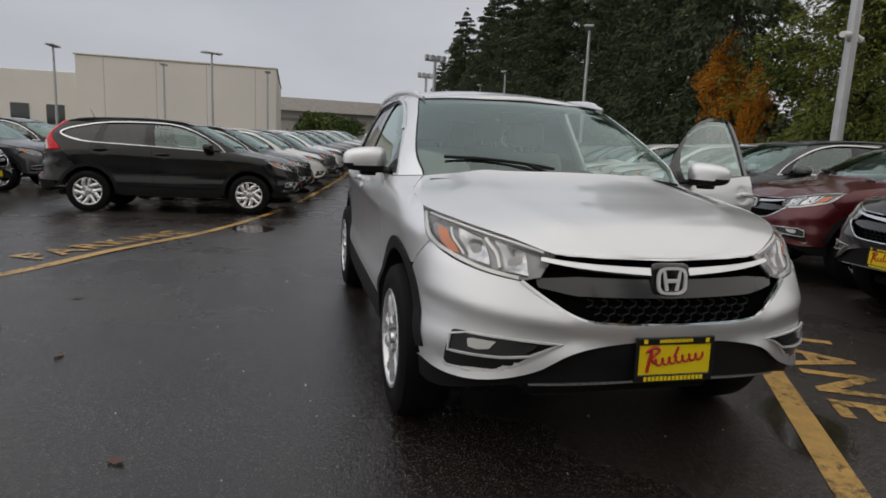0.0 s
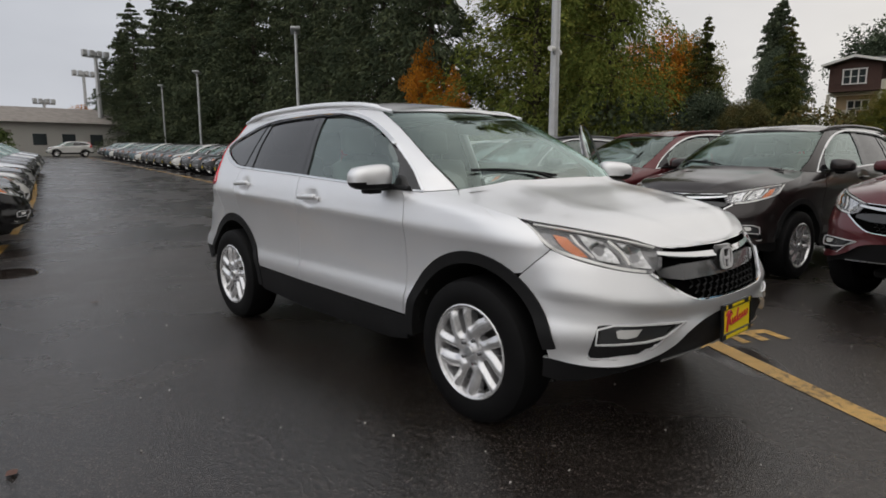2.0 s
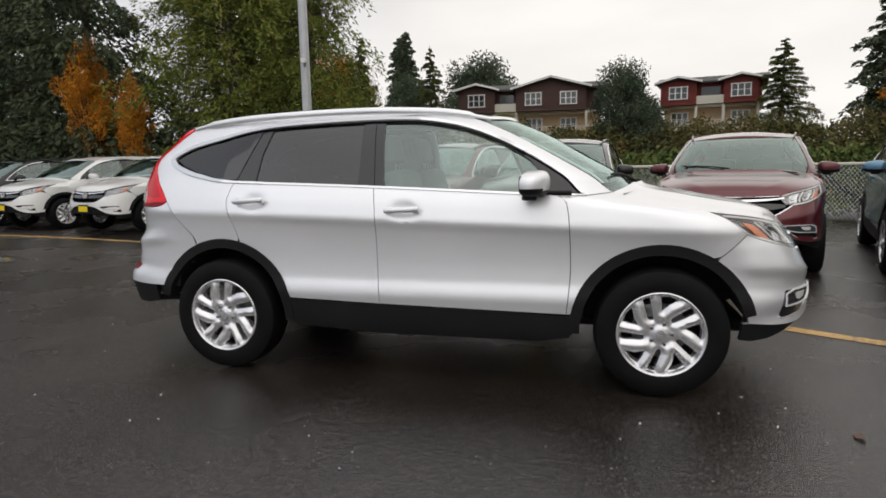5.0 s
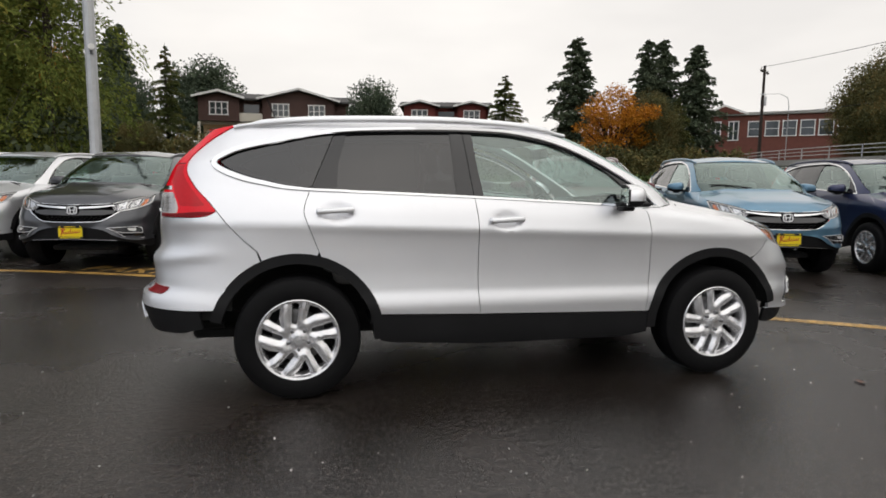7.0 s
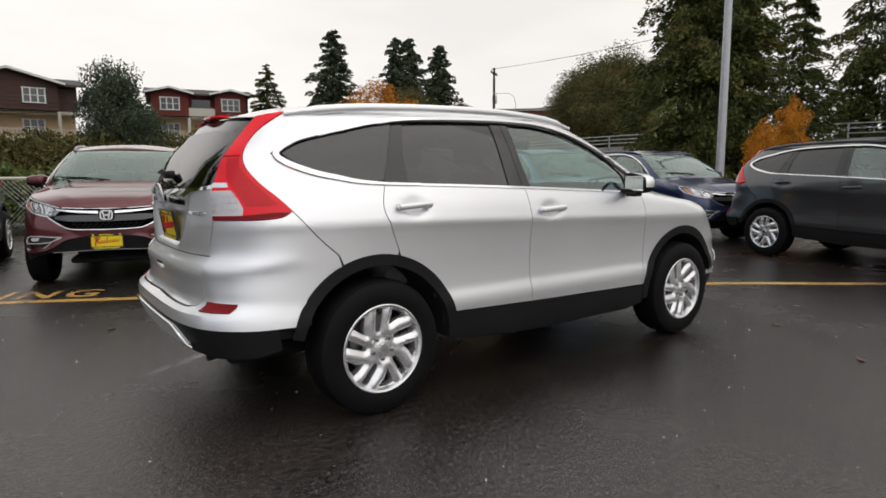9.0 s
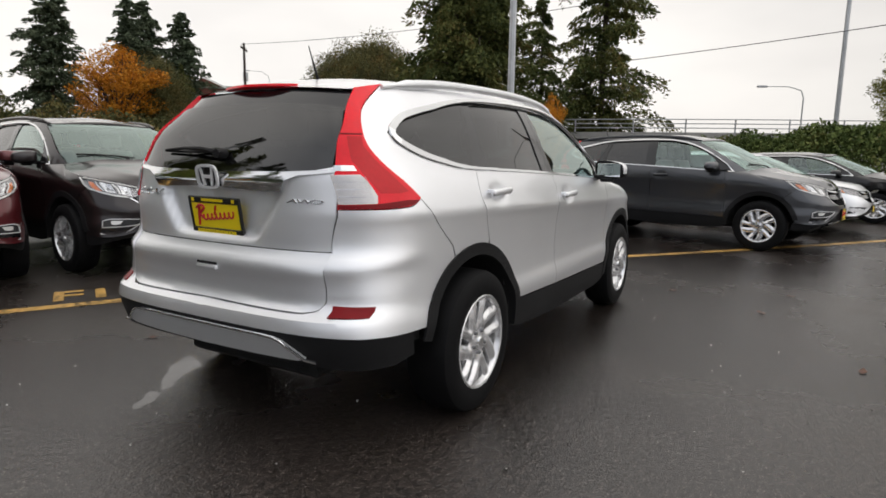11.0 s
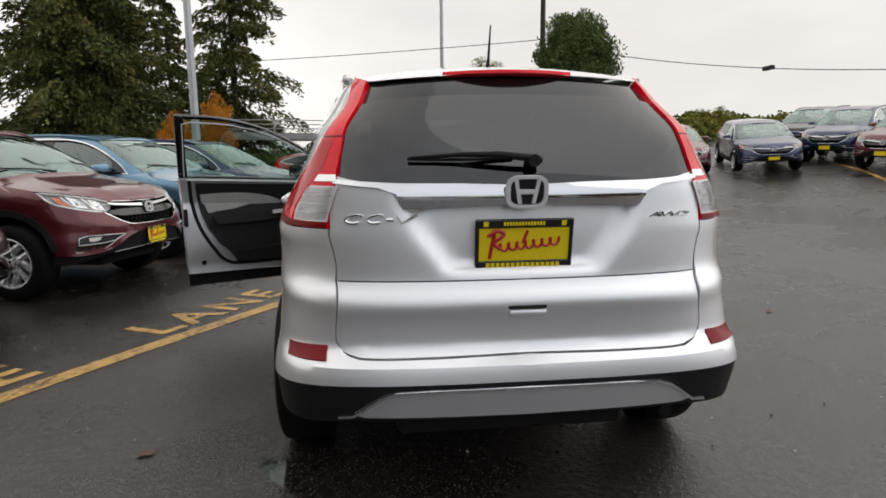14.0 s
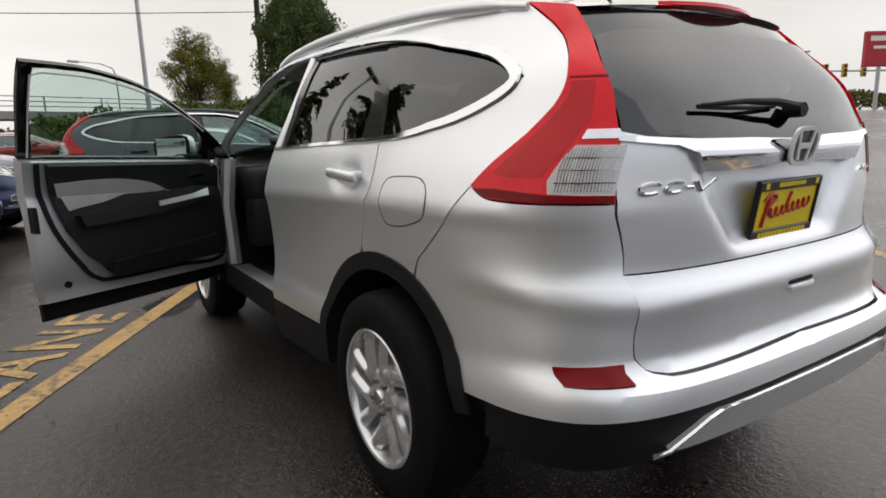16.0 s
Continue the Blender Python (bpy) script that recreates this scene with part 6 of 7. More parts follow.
# ---- trees, hedges, houses, poles ----
def leaf_material(name, stops, rough=0.75):
    """Foliage whose clumps differ in colour one from the next."""
    m = bpy.data.materials.new(name)
    m.use_nodes = True
    nt = m.node_tree
    b = nt.nodes["Principled BSDF"]
    b.inputs["Roughness"].default_value, b.inputs["Specular IOR Level"].default_value = rough, 0.08
    info, ramp = nt.nodes.new("ShaderNodeNewGeometry"), nt.nodes.new("ShaderNodeValToRGB")
    ramp.color_ramp.elements[0].color, ramp.color_ramp.elements[1].color = (*stops[0], 1), (*stops[-1], 1)
    for i, c in enumerate(stops[1:-1]):
        ramp.color_ramp.elements.new((i + 1) / (len(stops) - 1)).color = (*c, 1)
    co, clump, mix = nt.nodes.new("ShaderNodeTexCoord"), nt.nodes.new("ShaderNodeTexNoise"), nt.nodes.new("ShaderNodeMath")
    clump.inputs["Scale"].default_value, clump.inputs["Detail"].default_value = 0.8, 4
    spread = nt.nodes.new("ShaderNodeMapRange")
    spread.inputs["From Min"].default_value, spread.inputs["From Max"].default_value = 0.32, 0.68
    spread.inputs["To Max"].default_value = 0.55
    nt.links.new(co.outputs["Object"], clump.inputs["Vector"])
    nt.links.new(clump.outputs["Fac"], spread.inputs["Value"])
    mix.operation, mix.inputs[1].default_value = "MULTIPLY_ADD", 0.45
    nt.links.new(info.outputs["Random Per Island"], mix.inputs[0])
    nt.links.new(spread.outputs["Result"], mix.inputs[2])
    nt.links.new(mix.outputs[0], ramp.inputs["Fac"])
    nt.links.new(ramp.outputs["Color"], b.inputs["Base Color"])
    M[name] = m


leaf_material("needles", [(0.032, 0.046, 0.030), (0.078, 0.098, 0.056), (0.15, 0.17, 0.09)])
leaf_material("spruce_green", [(0.024, 0.036, 0.014), (0.060, 0.078, 0.026), (0.125, 0.135, 0.042), (0.16, 0.10, 0.035)])
leaf_material("dome_green", [(0.045, 0.062, 0.045), (0.080, 0.105, 0.068), (0.125, 0.145, 0.09)])
# distance haze is mixed into these needle colours
leaf_material("needles_hazed", [(0.045, 0.060, 0.038), (0.080, 0.102, 0.062), (0.125, 0.142, 0.085)])
leaf_material("cedar_green", [(0.060, 0.085, 0.020), (0.12, 0.155, 0.034), (0.18, 0.20, 0.045), (0.24, 0.21, 0.04)])
leaf_material("leaf_green", [(0.04, 0.064, 0.022), (0.09, 0.125, 0.042), (0.16, 0.195, 0.065)])
leaf_material("leaf_yellow", [(0.06, 0.08, 0.020), (0.15, 0.155, 0.032), (0.30, 0.24, 0.04)])
leaf_material("leaf_orange", [(0.20, 0.08, 0.018), (0.46, 0.17, 0.02), (0.62, 0.28, 0.03), (0.34, 0.11, 0.016)])
# olive and brown leaf colours, lightened to hold the mist before far trees
leaf_material("leaf_olive_hazed", [(0.05, 0.06, 0.028), (0.10, 0.105, 0.045), (0.16, 0.135, 0.05), (0.20, 0.11, 0.04)])
leaf_material("bramble", [(0.030, 0.045, 0.016), (0.065, 0.095, 0.028), (0.13, 0.165, 0.05), (0.17, 0.13, 0.05)])
material("bark", (0.055, 0.042, 0.032), 0.9, vary=0.4, scale=4, bump=0.02, bump_scale=14)
material("cream_wall", (0.88, 0.84, 0.77), 0.85, vary=0.05, scale=0.25, bump=0.004, bump_scale=20)
material("grey_wall", (0.50, 0.49, 0.46), 0.85, vary=0.08, scale=0.3)
material("brown_siding", (0.085, 0.045, 0.036), 0.8, vary=0.15, scale=1.0)
material("red_siding", (0.17, 0.032, 0.024), 0.8, vary=0.15, scale=1.0)
material("tan_siding", (0.55, 0.41, 0.26), 0.8, vary=0.12, scale=1.0)
material("cream_trim", (0.66, 0.62, 0.53), 0.7, vary=0.05)
material("white_trim", (0.84, 0.83, 0.80), 0.6)
material("shingle", (0.075, 0.072, 0.070), 0.9, vary=0.25, scale=3, bump=0.01, bump_scale=12)
material("brown_roof", (0.27, 0.245, 0.225), 0.9, vary=0.25, scale=1.5)
material("window_pane", (0.05, 0.06, 0.065), 0.06, 0, 0.6)
material("brick_red", (0.16, 0.055, 0.04), 0.85, vary=0.2, scale=2)
material("galvanised", (0.50, 0.51, 0.52), 0.45, 0.5, vary=0.12, scale=6)
material("concrete", (0.36, 0.35, 0.33), 0.85, vary=0.15, scale=2, bump=0.004)
material("pole_wood", (0.045, 0.034, 0.028), 0.9, vary=0.3, scale=3)
material("cable", (0.02, 0.02, 0.02), 0.7)
material("sign_red", (0.45, 0.015, 0.02), 0.4)
material("sign_blue", (0.02, 0.09, 0.35), 0.4)
material("signal_yellow", (0.55, 0.30, 0.02), 0.5)

rng = np.random.default_rng(7)


def shards(centres, size, flat=0.5, lean=None):
    """Small bent leaves or sprays, four corners each, at the centres."""
    n = len(centres)
    d = rng.normal(size=(n, 3))
    if lean is not None:
        d = d * 0.55 + lean
    d /= np.linalg.norm(d, axis=1, keepdims=True)
    e = np.cross(d, rng.normal(size=(n, 3)))
    e /= np.linalg.norm(e, axis=1, keepdims=True) + 1e-9
    s = (size * rng.uniform(0.6, 1.35, n))[:, None]
    tips = np.stack([centres - d * s, centres + e * s * flat, centres + d * s, centres - e * s * flat], 1)
    return tips.reshape(-1, 3)


def quads_mesh(name, verts, mat):
    n = len(verts) // 4
    me = bpy.data.meshes.new(name)
    me.vertices.add(len(verts))
    me.vertices.foreach_set("co", verts.astype(np.float32).ravel())
    me.loops.add(4 * n)
    me.loops.foreach_set("vertex_index", np.arange(4 * n, dtype=np.int32))
    me.polygons.add(n)
    me.polygons.foreach_set("loop_start", np.arange(0, 4 * n, 4, dtype=np.int32))
    me.materials.append(mat)
    me.update(calc_edges=True)
    me.validate()
    return me


def conifer_meshes(h, r, branches, sprays, leaf, mat, low=0.06, droop=0.35, power=0.75, flat=0.27):
    """A tall trunk and layered, drooping branches set with sprays of needles; gaps stay between the layers."""
    pts, lean = [], []
    stems = [tube([(0, 0, -0.4), (0.05, 0.03, h * 0.4), (0.02, -0.04, h * 0.75), (0, 0, h)], [0.012 * h, 0.009 * h, 0.005 * h, 0.01], 8)]
    for i in range(branches):
        t = low + (0.985 - low) * (i / branches) + rng.normal(0, 0.008)
        a = i * 2.39996 + rng.normal(0, 0.5)
        length = r * max(0.0, 1 - t) ** power * rng.uniform(0.42, 1.25) + 0.10
        k = max(4, int(sprays * (0.25 + 0.75 * length / r)))
        twig = rng.integers(0, 9, k)
        s0 = 0.04 + 0.96 * twig / 9
        off = rng.uniform(-1, 1, k)
        reach = 0.30 * length * (1.12 - s0)
        s = np.clip(s0 + 0.25 * np.abs(off) * (1.1 - s0) + rng.normal(0, 0.03, k), 0.05, 1.1)
        width = off * reach
        ca, sa = math.cos(a), math.sin(a)
        z = t * h + length * (0.30 * s * (0.3 + t) - droop * s * s) - 0.10 * length * np.abs(off) - np.abs(rng.normal(0, 0.075 * length + 0.03, k))
        pts.append(np.stack([ca * s * length - sa * width, sa * s * length + ca * width, z], 1))
        lean.append(np.stack([ca - sa * 0.8 * off, sa + ca * 0.8 * off, np.full(k, -0.5)], 1))
        if i % 3 == 0:
            stems.append(tube([(0, 0, t * h), (ca * length * 0.5, sa * length * 0.5, t * h + length * 0.05), (ca * length * 0.9, sa * length * 0.9, t * h - droop * length * 0.6)], [0.012 * r + 0.01, 0.012, 0.005], 4, False))
    pts, lean = np.concatenate(pts), np.concatenate(lean)
    g = join(*stems)
    return mesh_of("trunk", g[0], g[1], 40, (M["bark"],)), quads_mesh("crown", shards(pts, leaf, flat, lean), mat)


def broadleaf_meshes(h, r, clumps, leaves, leaf, mat, trunk=0.3, base=0.28, squash=1.0):
    """A forked trunk and a crown of many leaf clumps with gaps between them."""
    stems = [tube([(0, 0, -0.4), (0.03 * r, 0, h * base * 0.6), (0, 0.05 * r, h * base)], [trunk, trunk * 0.75, trunk * 0.6], 8)]
    pts = []
    for i in range(clumps):
        v = rng.normal(size=3)
        v /= np.linalg.norm(v)
        rad = rng.uniform(0.35, 0.88)
        c = np.array([v[0] * r * rad, v[1] * r * rad, h * (base + 1) / 2 + v[2] * h * (1 - base) / 2 * rad * squash])
        size = r * rng.uniform(0.20, 0.38)
        q = rng.normal(size=(leaves, 3))
        q /= np.linalg.norm(q, axis=1, keepdims=True)
        pts.append(c + q * size * rng.uniform(0.45, 1.05, (leaves, 1)) * [1, 1, 0.8])
        if i % 2 == 0:
            stems.append(tube([(0, 0, h * base * 0.85), tuple(c * [0.5, 0.5, 0.75]), tuple(c)], [trunk * 0.45, trunk * 0.25, 0.02], 5, False))
    g = join(*stems)
    return mesh_of("trunk", g[0], g[1], 40, (M["bark"],)), quads_mesh("crown", shards(np.concatenate(pts), leaf, 0.6), mat)


SPECIES = {
    "fir": [conifer_meshes(18, 4.6, 150, 330, 0.135, M["needles"], 0.05, 0.30, 0.62, 0.34) for _ in range(3)],
    "back_fir": [conifer_meshes(18, 4.6, 100, 120, 0.26, M["needles"], 0.05, 0.30, 0.62) for _ in range(2)],
    "spruce": [conifer_meshes(12, 3.4, 125, 540, 0.092, M["spruce_green"], 0.02, 0.36, 0.82, 0.34) for _ in range(3)],
    "far_spruce": [conifer_meshes(14, 3.9, 210, 120, 0.20, M["needles_hazed"], 0.03, 0.28, 0.60, 0.40) for _ in range(3)],
    "cedar": [conifer_meshes(15, 4.2, 230, 360, 0.090, M["cedar_green"], 0.01, 0.5, 0.5)],
    "maple_orange": [broadleaf_meshes(7, 2.2, 75, 230, 0.058, M["leaf_orange"], 0.14, 0.2) for _ in range(2)],
    "maple_green": [broadleaf_meshes(9, 3.3, 200, 400, 0.082, M["leaf_green"], 0.28, 0.06)],
    "maple_yellow": [broadleaf_meshes(10, 3.0, 110, 240, 0.070, M["leaf_yellow"], 0.2, 0.12)],
    "broadleaf_olive": [broadleaf_meshes(9, 3.6, 190, 360, 0.066, M["leaf_olive_hazed"], 0.25, 0.06) for _ in range(2)],
    "dome": [broadleaf_meshes(9, 3.6, 170, 150, 0.105, M["dome_green"], 0.25, 0.05)],
}
KINDS = {"back_fir": ("conifer_tree", "tall fir in the back row of the wood", "tree"), "fir": ("conifer_tree", "tall dark fir with drooping branches", "tree"), "spruce": ("conifer_tree", "dark green spruce with a pointed top", "tree"),
         "far_spruce": ("conifer_tree", "distant spruce above the houses, its green paled for haze", "tree"), "cedar": ("conifer_tree", "yellowish green cedar, dense to the ground", "tree"),
         "maple_orange": ("maple_tree", "small maple in orange autumn leaf", "tree"), "maple_green": ("broadleaf_tree", "round green tree with a full crown", "tree"),
         "maple_yellow": ("broadleaf_tree", "broadleaf tree turning yellow", "tree"), "dome": ("broadleaf_tree", "grey-green tree with a dense domed crown", "tree"), "broadleaf_olive": ("broadleaf_tree", "olive green tree with some brown leaves", "tree")}


def hill_z(x, y):
    """The land climbs from the lot's edge towards the houses."""
    return float(ground_z(x, y)) + 3.2 * float(np.clip((y - 24) / 46, 0, 1))


def tree(kind, x, y, height, spread=1.0, which=None, dip=0.0):
    base = {"fir": 18, "back_fir": 18, "spruce": 12, "far_spruce": 14, "cedar": 15, "maple_orange": 7, "maple_green": 9, "maple_yellow": 10, "broadleaf_olive": 9, "dome": 9}[kind]
    trunk, crown = SPECIES[kind][(which if which is not None else int(rng.integers(0, 9))) % len(SPECIES[kind])]
    name, label, cat = KINDS[kind]
    height += 2.4 * float(np.clip((y - 24) / 46, 0, 1))
    k = height / base
    z = hill_z(x, y) - dip
    top = thing(name, label, cat, "trees round the lot", at=pose(x, y, z, 0, 0, float(rng.uniform(0, 360))) @ Matrix.Diagonal((k * spread, k * spread, k, 1)))
    for nm, me in (("trunk", trunk), ("crown", crown)):
        ob = new(nm, me)
        ob.parent = top
    return top


# the dark wall of firs behind the long row
for k in range(17):
    x = -97 + 4.9 * k
    y = float(np.interp(x, edge_x, edge_y)) + float(np.interp(k, [0, 8, 16], [6.0, 8.6, 10.5])) + float(rng.uniform(-0.8, 1.4))
    tree("fir", x, y, float(np.interp(k, [0, 1, 4, 16], [10, 14, 18, 19.5])) + float(rng.uniform(-1, 1)), 1.05 if k < 13 else 0.82)
for k in range(6):
    x = -84 + 10.5 * k
    tree("back_fir", x, float(np.interp(x, edge_x, edge_y)) + 16.5 + float(rng.uniform(-1, 2)), 20 + float(rng.uniform(-2, 2)), 1.15)
tree("cedar", -11.7, 15.9, 16, 1.0)
tree("cedar", -14.2, 18.6, 15, 0.9)
tree("maple_orange", -17.5, 15.2, 6.3, 0.56)
tree("maple_orange", -15.6, 15.3, 5.0, 0.45)
tree("maple_orange", -97, 19.0, 7.5, 1.3)
tree("maple_yellow", -10.9, 17.6, 14.0, 0.5)
tree("maple_orange", -18.6, 38, 8.6, 1.1)
tree("maple_orange", -22.5, 39, 7.6, 1.2)
tree("maple_yellow", -17.0, 39, 8.0, 1.0)
tree("spruce", -15.1, 37.5, 8.6, 1.0)
tree("spruce", -10.1, 37.5, 7.8, 0.95)
tree("cedar", -8.9, 16.4, 15.5, 0.7)
tree("far_spruce", -20.5, 66, 11.6, 0.85)
tree("far_spruce", -22.6, 70, 11.4, 0.8)
tree("dome", -16.0, 90, 12.6, 1.1)
tree("dome", -19.0, 62, 6.6, 0.9)
tree("dome", 2.8, 36, 6.2, 0.80)
tree("dome", 4.2, 35, 3.8, 0.8)
tree("maple_yellow", -4.4, 34, 3.4, 1.05)
tree("dome", -13.2, 34, 3.9, 1.1)
tree("dome", -16.6, 33, 4.2, 1.0)
tree("broadleaf_olive", -10.9, 33.5, 3.4, 1.0)
tree("spruce", 11.7, 36, 6.8, 1.45)
tree("far_spruce", 21.3, 46, 10.8, 1.1)
tree("far_spruce", 34.0, 56, 12.3, 1.0)
tree("far_spruce", 38.5, 54, 11.8, 1.15)
tree("far_spruce", 36.3, 57, 12.5, 1.0)
tree("maple_orange", 19.4, 35, 6.6, 1.25)
tree("broadleaf_olive", 22.8, 36, 6.2, 0.9)
tree("spruce", 25.5, 37, 6.0, 1.2)
tree("broadleaf_olive", 48.0, 39.5, 11.0, 1.0)
tree("broadleaf_olive", 51.5, 44.0, 10.0, 1.0)
tree("broadleaf_olive", 46.0, 35.5, 11.5, 0.95)
tree("spruce", 25.5, 13.0, 20.5, 0.95)
tree("spruce", 29.3, 15.5, 21.0, 0.95)
tree("spruce", 24.6, 13.8, 17.0, 0.85)
tree("spruce", 27.6, 13.2, 15.0, 0.9)
tree("spruce", 31.5, 11.8, 12.0, 0.9)
tree("spruce", 36.0, 9.3, 20.0, 0.95)
tree("spruce", 35.0, 10.2, 8.5, 0.9)
tree("broadleaf_olive", 42.5, 32.0, 11.0, 0.9)
tree("maple_orange", 21.0, 8.3, 3.2, 0.85)
tree("maple_orange", 18.2, 6.0, 3.7, 0.55)
tree("maple_green", 28.4, -10.1, 7.7, 0.82)
tree("maple_yellow", 41.2, -7.4, 6.5, 1.15)
tree("maple_yellow", 44.5, -10.2, 4.9, 0.75)
for x, y, h in ((39.9, -43.0, 3.6), (38.9, -43.9, 4.3), (37.9, -44.8, 3.9), (37.0, -45.7, 4.6), (36.2, -46.4, 4.2), (41.5, -42.0, 3.4)):
    tree("far_spruce", x, y, h, 0.8)
for x, y, h in ((30, -18, 1.9), (33, -21, 2.1), (36, -17, 1.9)):
    tree("maple_yellow", x, y, h, 1.0)


def thicket(name, label, line, wide, high, count, leaf, mat, low=0.0):
    """A bank of brambles or shrubs along a line on the ground: many small leaves over an uneven mound."""
    line = np.array(spline(line, 0.5))
    i = rng.integers(0, len(line), count)
    side = rng.normal(0, 0.45, count).clip(-1, 1)
    d = np.gradient(line, axis=0)
    n = np.stack([-d[:, 1], d[:, 0]], 1) / np.linalg.norm(d, axis=1, keepdims=True)
    xy = line[i] + n[i] * (side * wide)[:, None] + rng.normal(0, 0.25, (count, 2))
    bumps = np.array([noise.noise((x * 0.55, y * 0.55, 3.0)) + 0.5 * noise.noise((x * 1.7, y * 1.7, 9.0)) for x, y in xy])
    top = high * (1 - 0.75 * side ** 2) * (1 + 0.38 * bumps)
    z = np.array([hill_z(x, y) for x, y in xy]) + low + top * rng.uniform(0.0, 1.0, count) ** 0.45
    ob = new(name, quads_mesh(name, shards(np.column_stack([xy, z]), leaf, 0.62), mat))
    return tagged(ob, label, "shrubs", kind="stuff")


thicket("brambles", "tangled green brambles on the bank beside the lot", [(33, 8), (29, 4.5), (25, 1.2), (20.5, -2.2), (21.5, -4.8), (26.5, -8.2)], 2.0, 1.6, 60000, 0.065, M["bramble"])
thicket("brambles", "brambles and brown shrubs behind the fence", [(-10, 15), (-5, 14), (0, 13.2), (5, 12), (9, 10)], 1.6, 1.4, 36000, 0.075, M["bramble"])
thicket("hedge", "dark shrubs on the slope below the houses", [(-26, 32), (-14, 34), (-4, 35), (6, 35), (16, 34), (26, 31)], 3.0, 2.7, 52000, 0.10, M["leaf_olive_hazed"])
thicket("hedge", "dark shrubs below the house fronts", [(-20, 37), (-10, 38), (2, 37.5), (12, 35.5), (20, 34)], 1.6, 1.3, 24000, 0.09, M["bramble"])
thicket("hedge", "green shrubs before the low building", [(-48, 0.2), (-60, 2.0), (-72, 6)], 1.6, 2.2, 9000, 0.16, M["leaf_green"], 0.8)
thicket("hedge", "yellowing shrubs at the top of the lane", [(24, -13.5), (29, -17), (34, -22), (38, -30)], 1.4, 1.4, 7000, 0.13, M["leaf_yellow"])
thicket("hedge", "olive and yellow shrubs across the far street", [(31, -42), (27, -42.5), (22.5, -44), (17, -46), (11, -48)], 1.6, 1.2, 12000, 0.12, M["leaf_olive_hazed"])
thicket("hedge", "dark undergrowth below the firs", [(-80, 29), (-60, 25), (-40, 20.5), (-25, 17.5), (-14, 16.5), (-8, 17)], 3.0, 3.2, 50000, 0.11, M["needles"])

# the slope
hx, hy = np.arange(-90, 91, 6.0), np.arange(14, 130, 4.0)
gx, gy = np.meshgrid(hx, hy, indexing="ij")
hz = np.array([hill_z(x, y) for x, y in zip(gx.ravel(), gy.ravel())]) + 0.03 * np.clip((gy.ravel() - 14) / 4, 0.2, 1)
nn = len(hy)
far_y = [tuple(v) for v in np.column_stack([gx.ravel(), gy.ravel() + np.interp(gx.ravel(), [-90, -12, 12, 90], [14, 2, 0, 8]) * np.clip((30 - gy.ravel()) / 16, 0, 1), hz])]
tagged(part("slope", (far_y, [(i * nn + k, (i + 1) * nn + k, (i + 1) * nn + k + 1, i * nn + k + 1) for i in range(len(hx) - 1) for k in range(nn - 1)]), M["grass"]), "rough grassy slope behind the lot", "ground", kind="structure")


# ---- buildings ----
def window_unit(parent, m, wide, high, cols=2, rows=2):
    """A framed window with muntins; faces -y of its pose."""
    w = part("window", join(rbox(-wide / 2, wide / 2, -0.02, 0.02, -high / 2, high / 2, 0)), M["window_pane"], parent, at=m)
    bars = [rbox(-wide / 2 - 0.1, wide / 2 + 0.1, -0.07, 0.0, high / 2, high / 2 + 0.12, 0), rbox(-wide / 2 - 0.1, wide / 2 + 0.1, -0.09, 0.0, -high / 2 - 0.12, -high / 2, 0)]
    bars += [rbox(x - 0.06, x + 0.06, -0.07, 0.0, -high / 2, high / 2, 0) for x in np.linspace(-wide / 2, wide / 2, cols + 1)]
    bars += [rbox(-wide / 2, wide / 2, -0.06, 0.0, z - 0.03, z + 0.03, 0) for z in np.linspace(-high / 2, high / 2, rows + 1)[1:-1]]
    part("window_frame", join(*bars), M["white_trim"], w)
    return w


def gable_roof(parent, x0, x1, y0, y1, z, rise, over=0.6, along="x"):
    """A pitched roof with thickness; the ridge runs along x or y."""
    if along == "x":
        mid = (y0 + y1) / 2
        prof = [(y0 - over, z), (mid, z + rise), (y1 + over, z), (y1 + over, z - 0.22), (mid, z + rise - 0.25), (y0 - over, z - 0.22)]
        ends = (x0 - over, x1 + over)
        verts = [(e, a, b) for e in ends for a, b in prof]
    else:
        mid = (x0 + x1) / 2
        prof = [(x0 - over, z), (mid, z + rise), (x1 + over, z), (x1 + over, z - 0.22), (mid, z + rise - 0.25), (x0 - over, z - 0.22)]
        ends = (y0 - over, y1 + over)
        verts = [(a, e, b) for e in ends for a, b in prof]
    faces = [(i, (i + 1) % 6, 6 + (i + 1) % 6, 6 + i) for i in range(6)] + [(0, 5, 4, 1), (1, 4, 3, 2), (6, 7, 10, 11), (7, 8, 9, 10)]
    return part("roof", (verts, faces), M["shingle"], parent, sharp=20)


def gable_wall(parent, x0, x1, y, z, rise, mat):
    part("gable", ([(x0, y, z), (x1, y, z), ((x0 + x1) / 2, y, z + rise), (x0, y + 0.2, z), (x1, y + 0.2, z), ((x0 + x1) / 2, y + 0.2, z + rise)],
                   [(0, 1, 2), (5, 4, 3), (0, 3, 4, 1), (1, 4, 5, 2), (2, 5, 3, 0)]), mat, parent)
    trim = [tube([(x0 - 0.6, y - 0.66, z - 0.12), ((x0 + x1) / 2, y - 0.66, z + rise + 0.02), (x1 + 0.6, y - 0.66, z - 0.12)], 0.17, 4)]
    part("barge_board", join(*trim), M["white_trim"], parent)


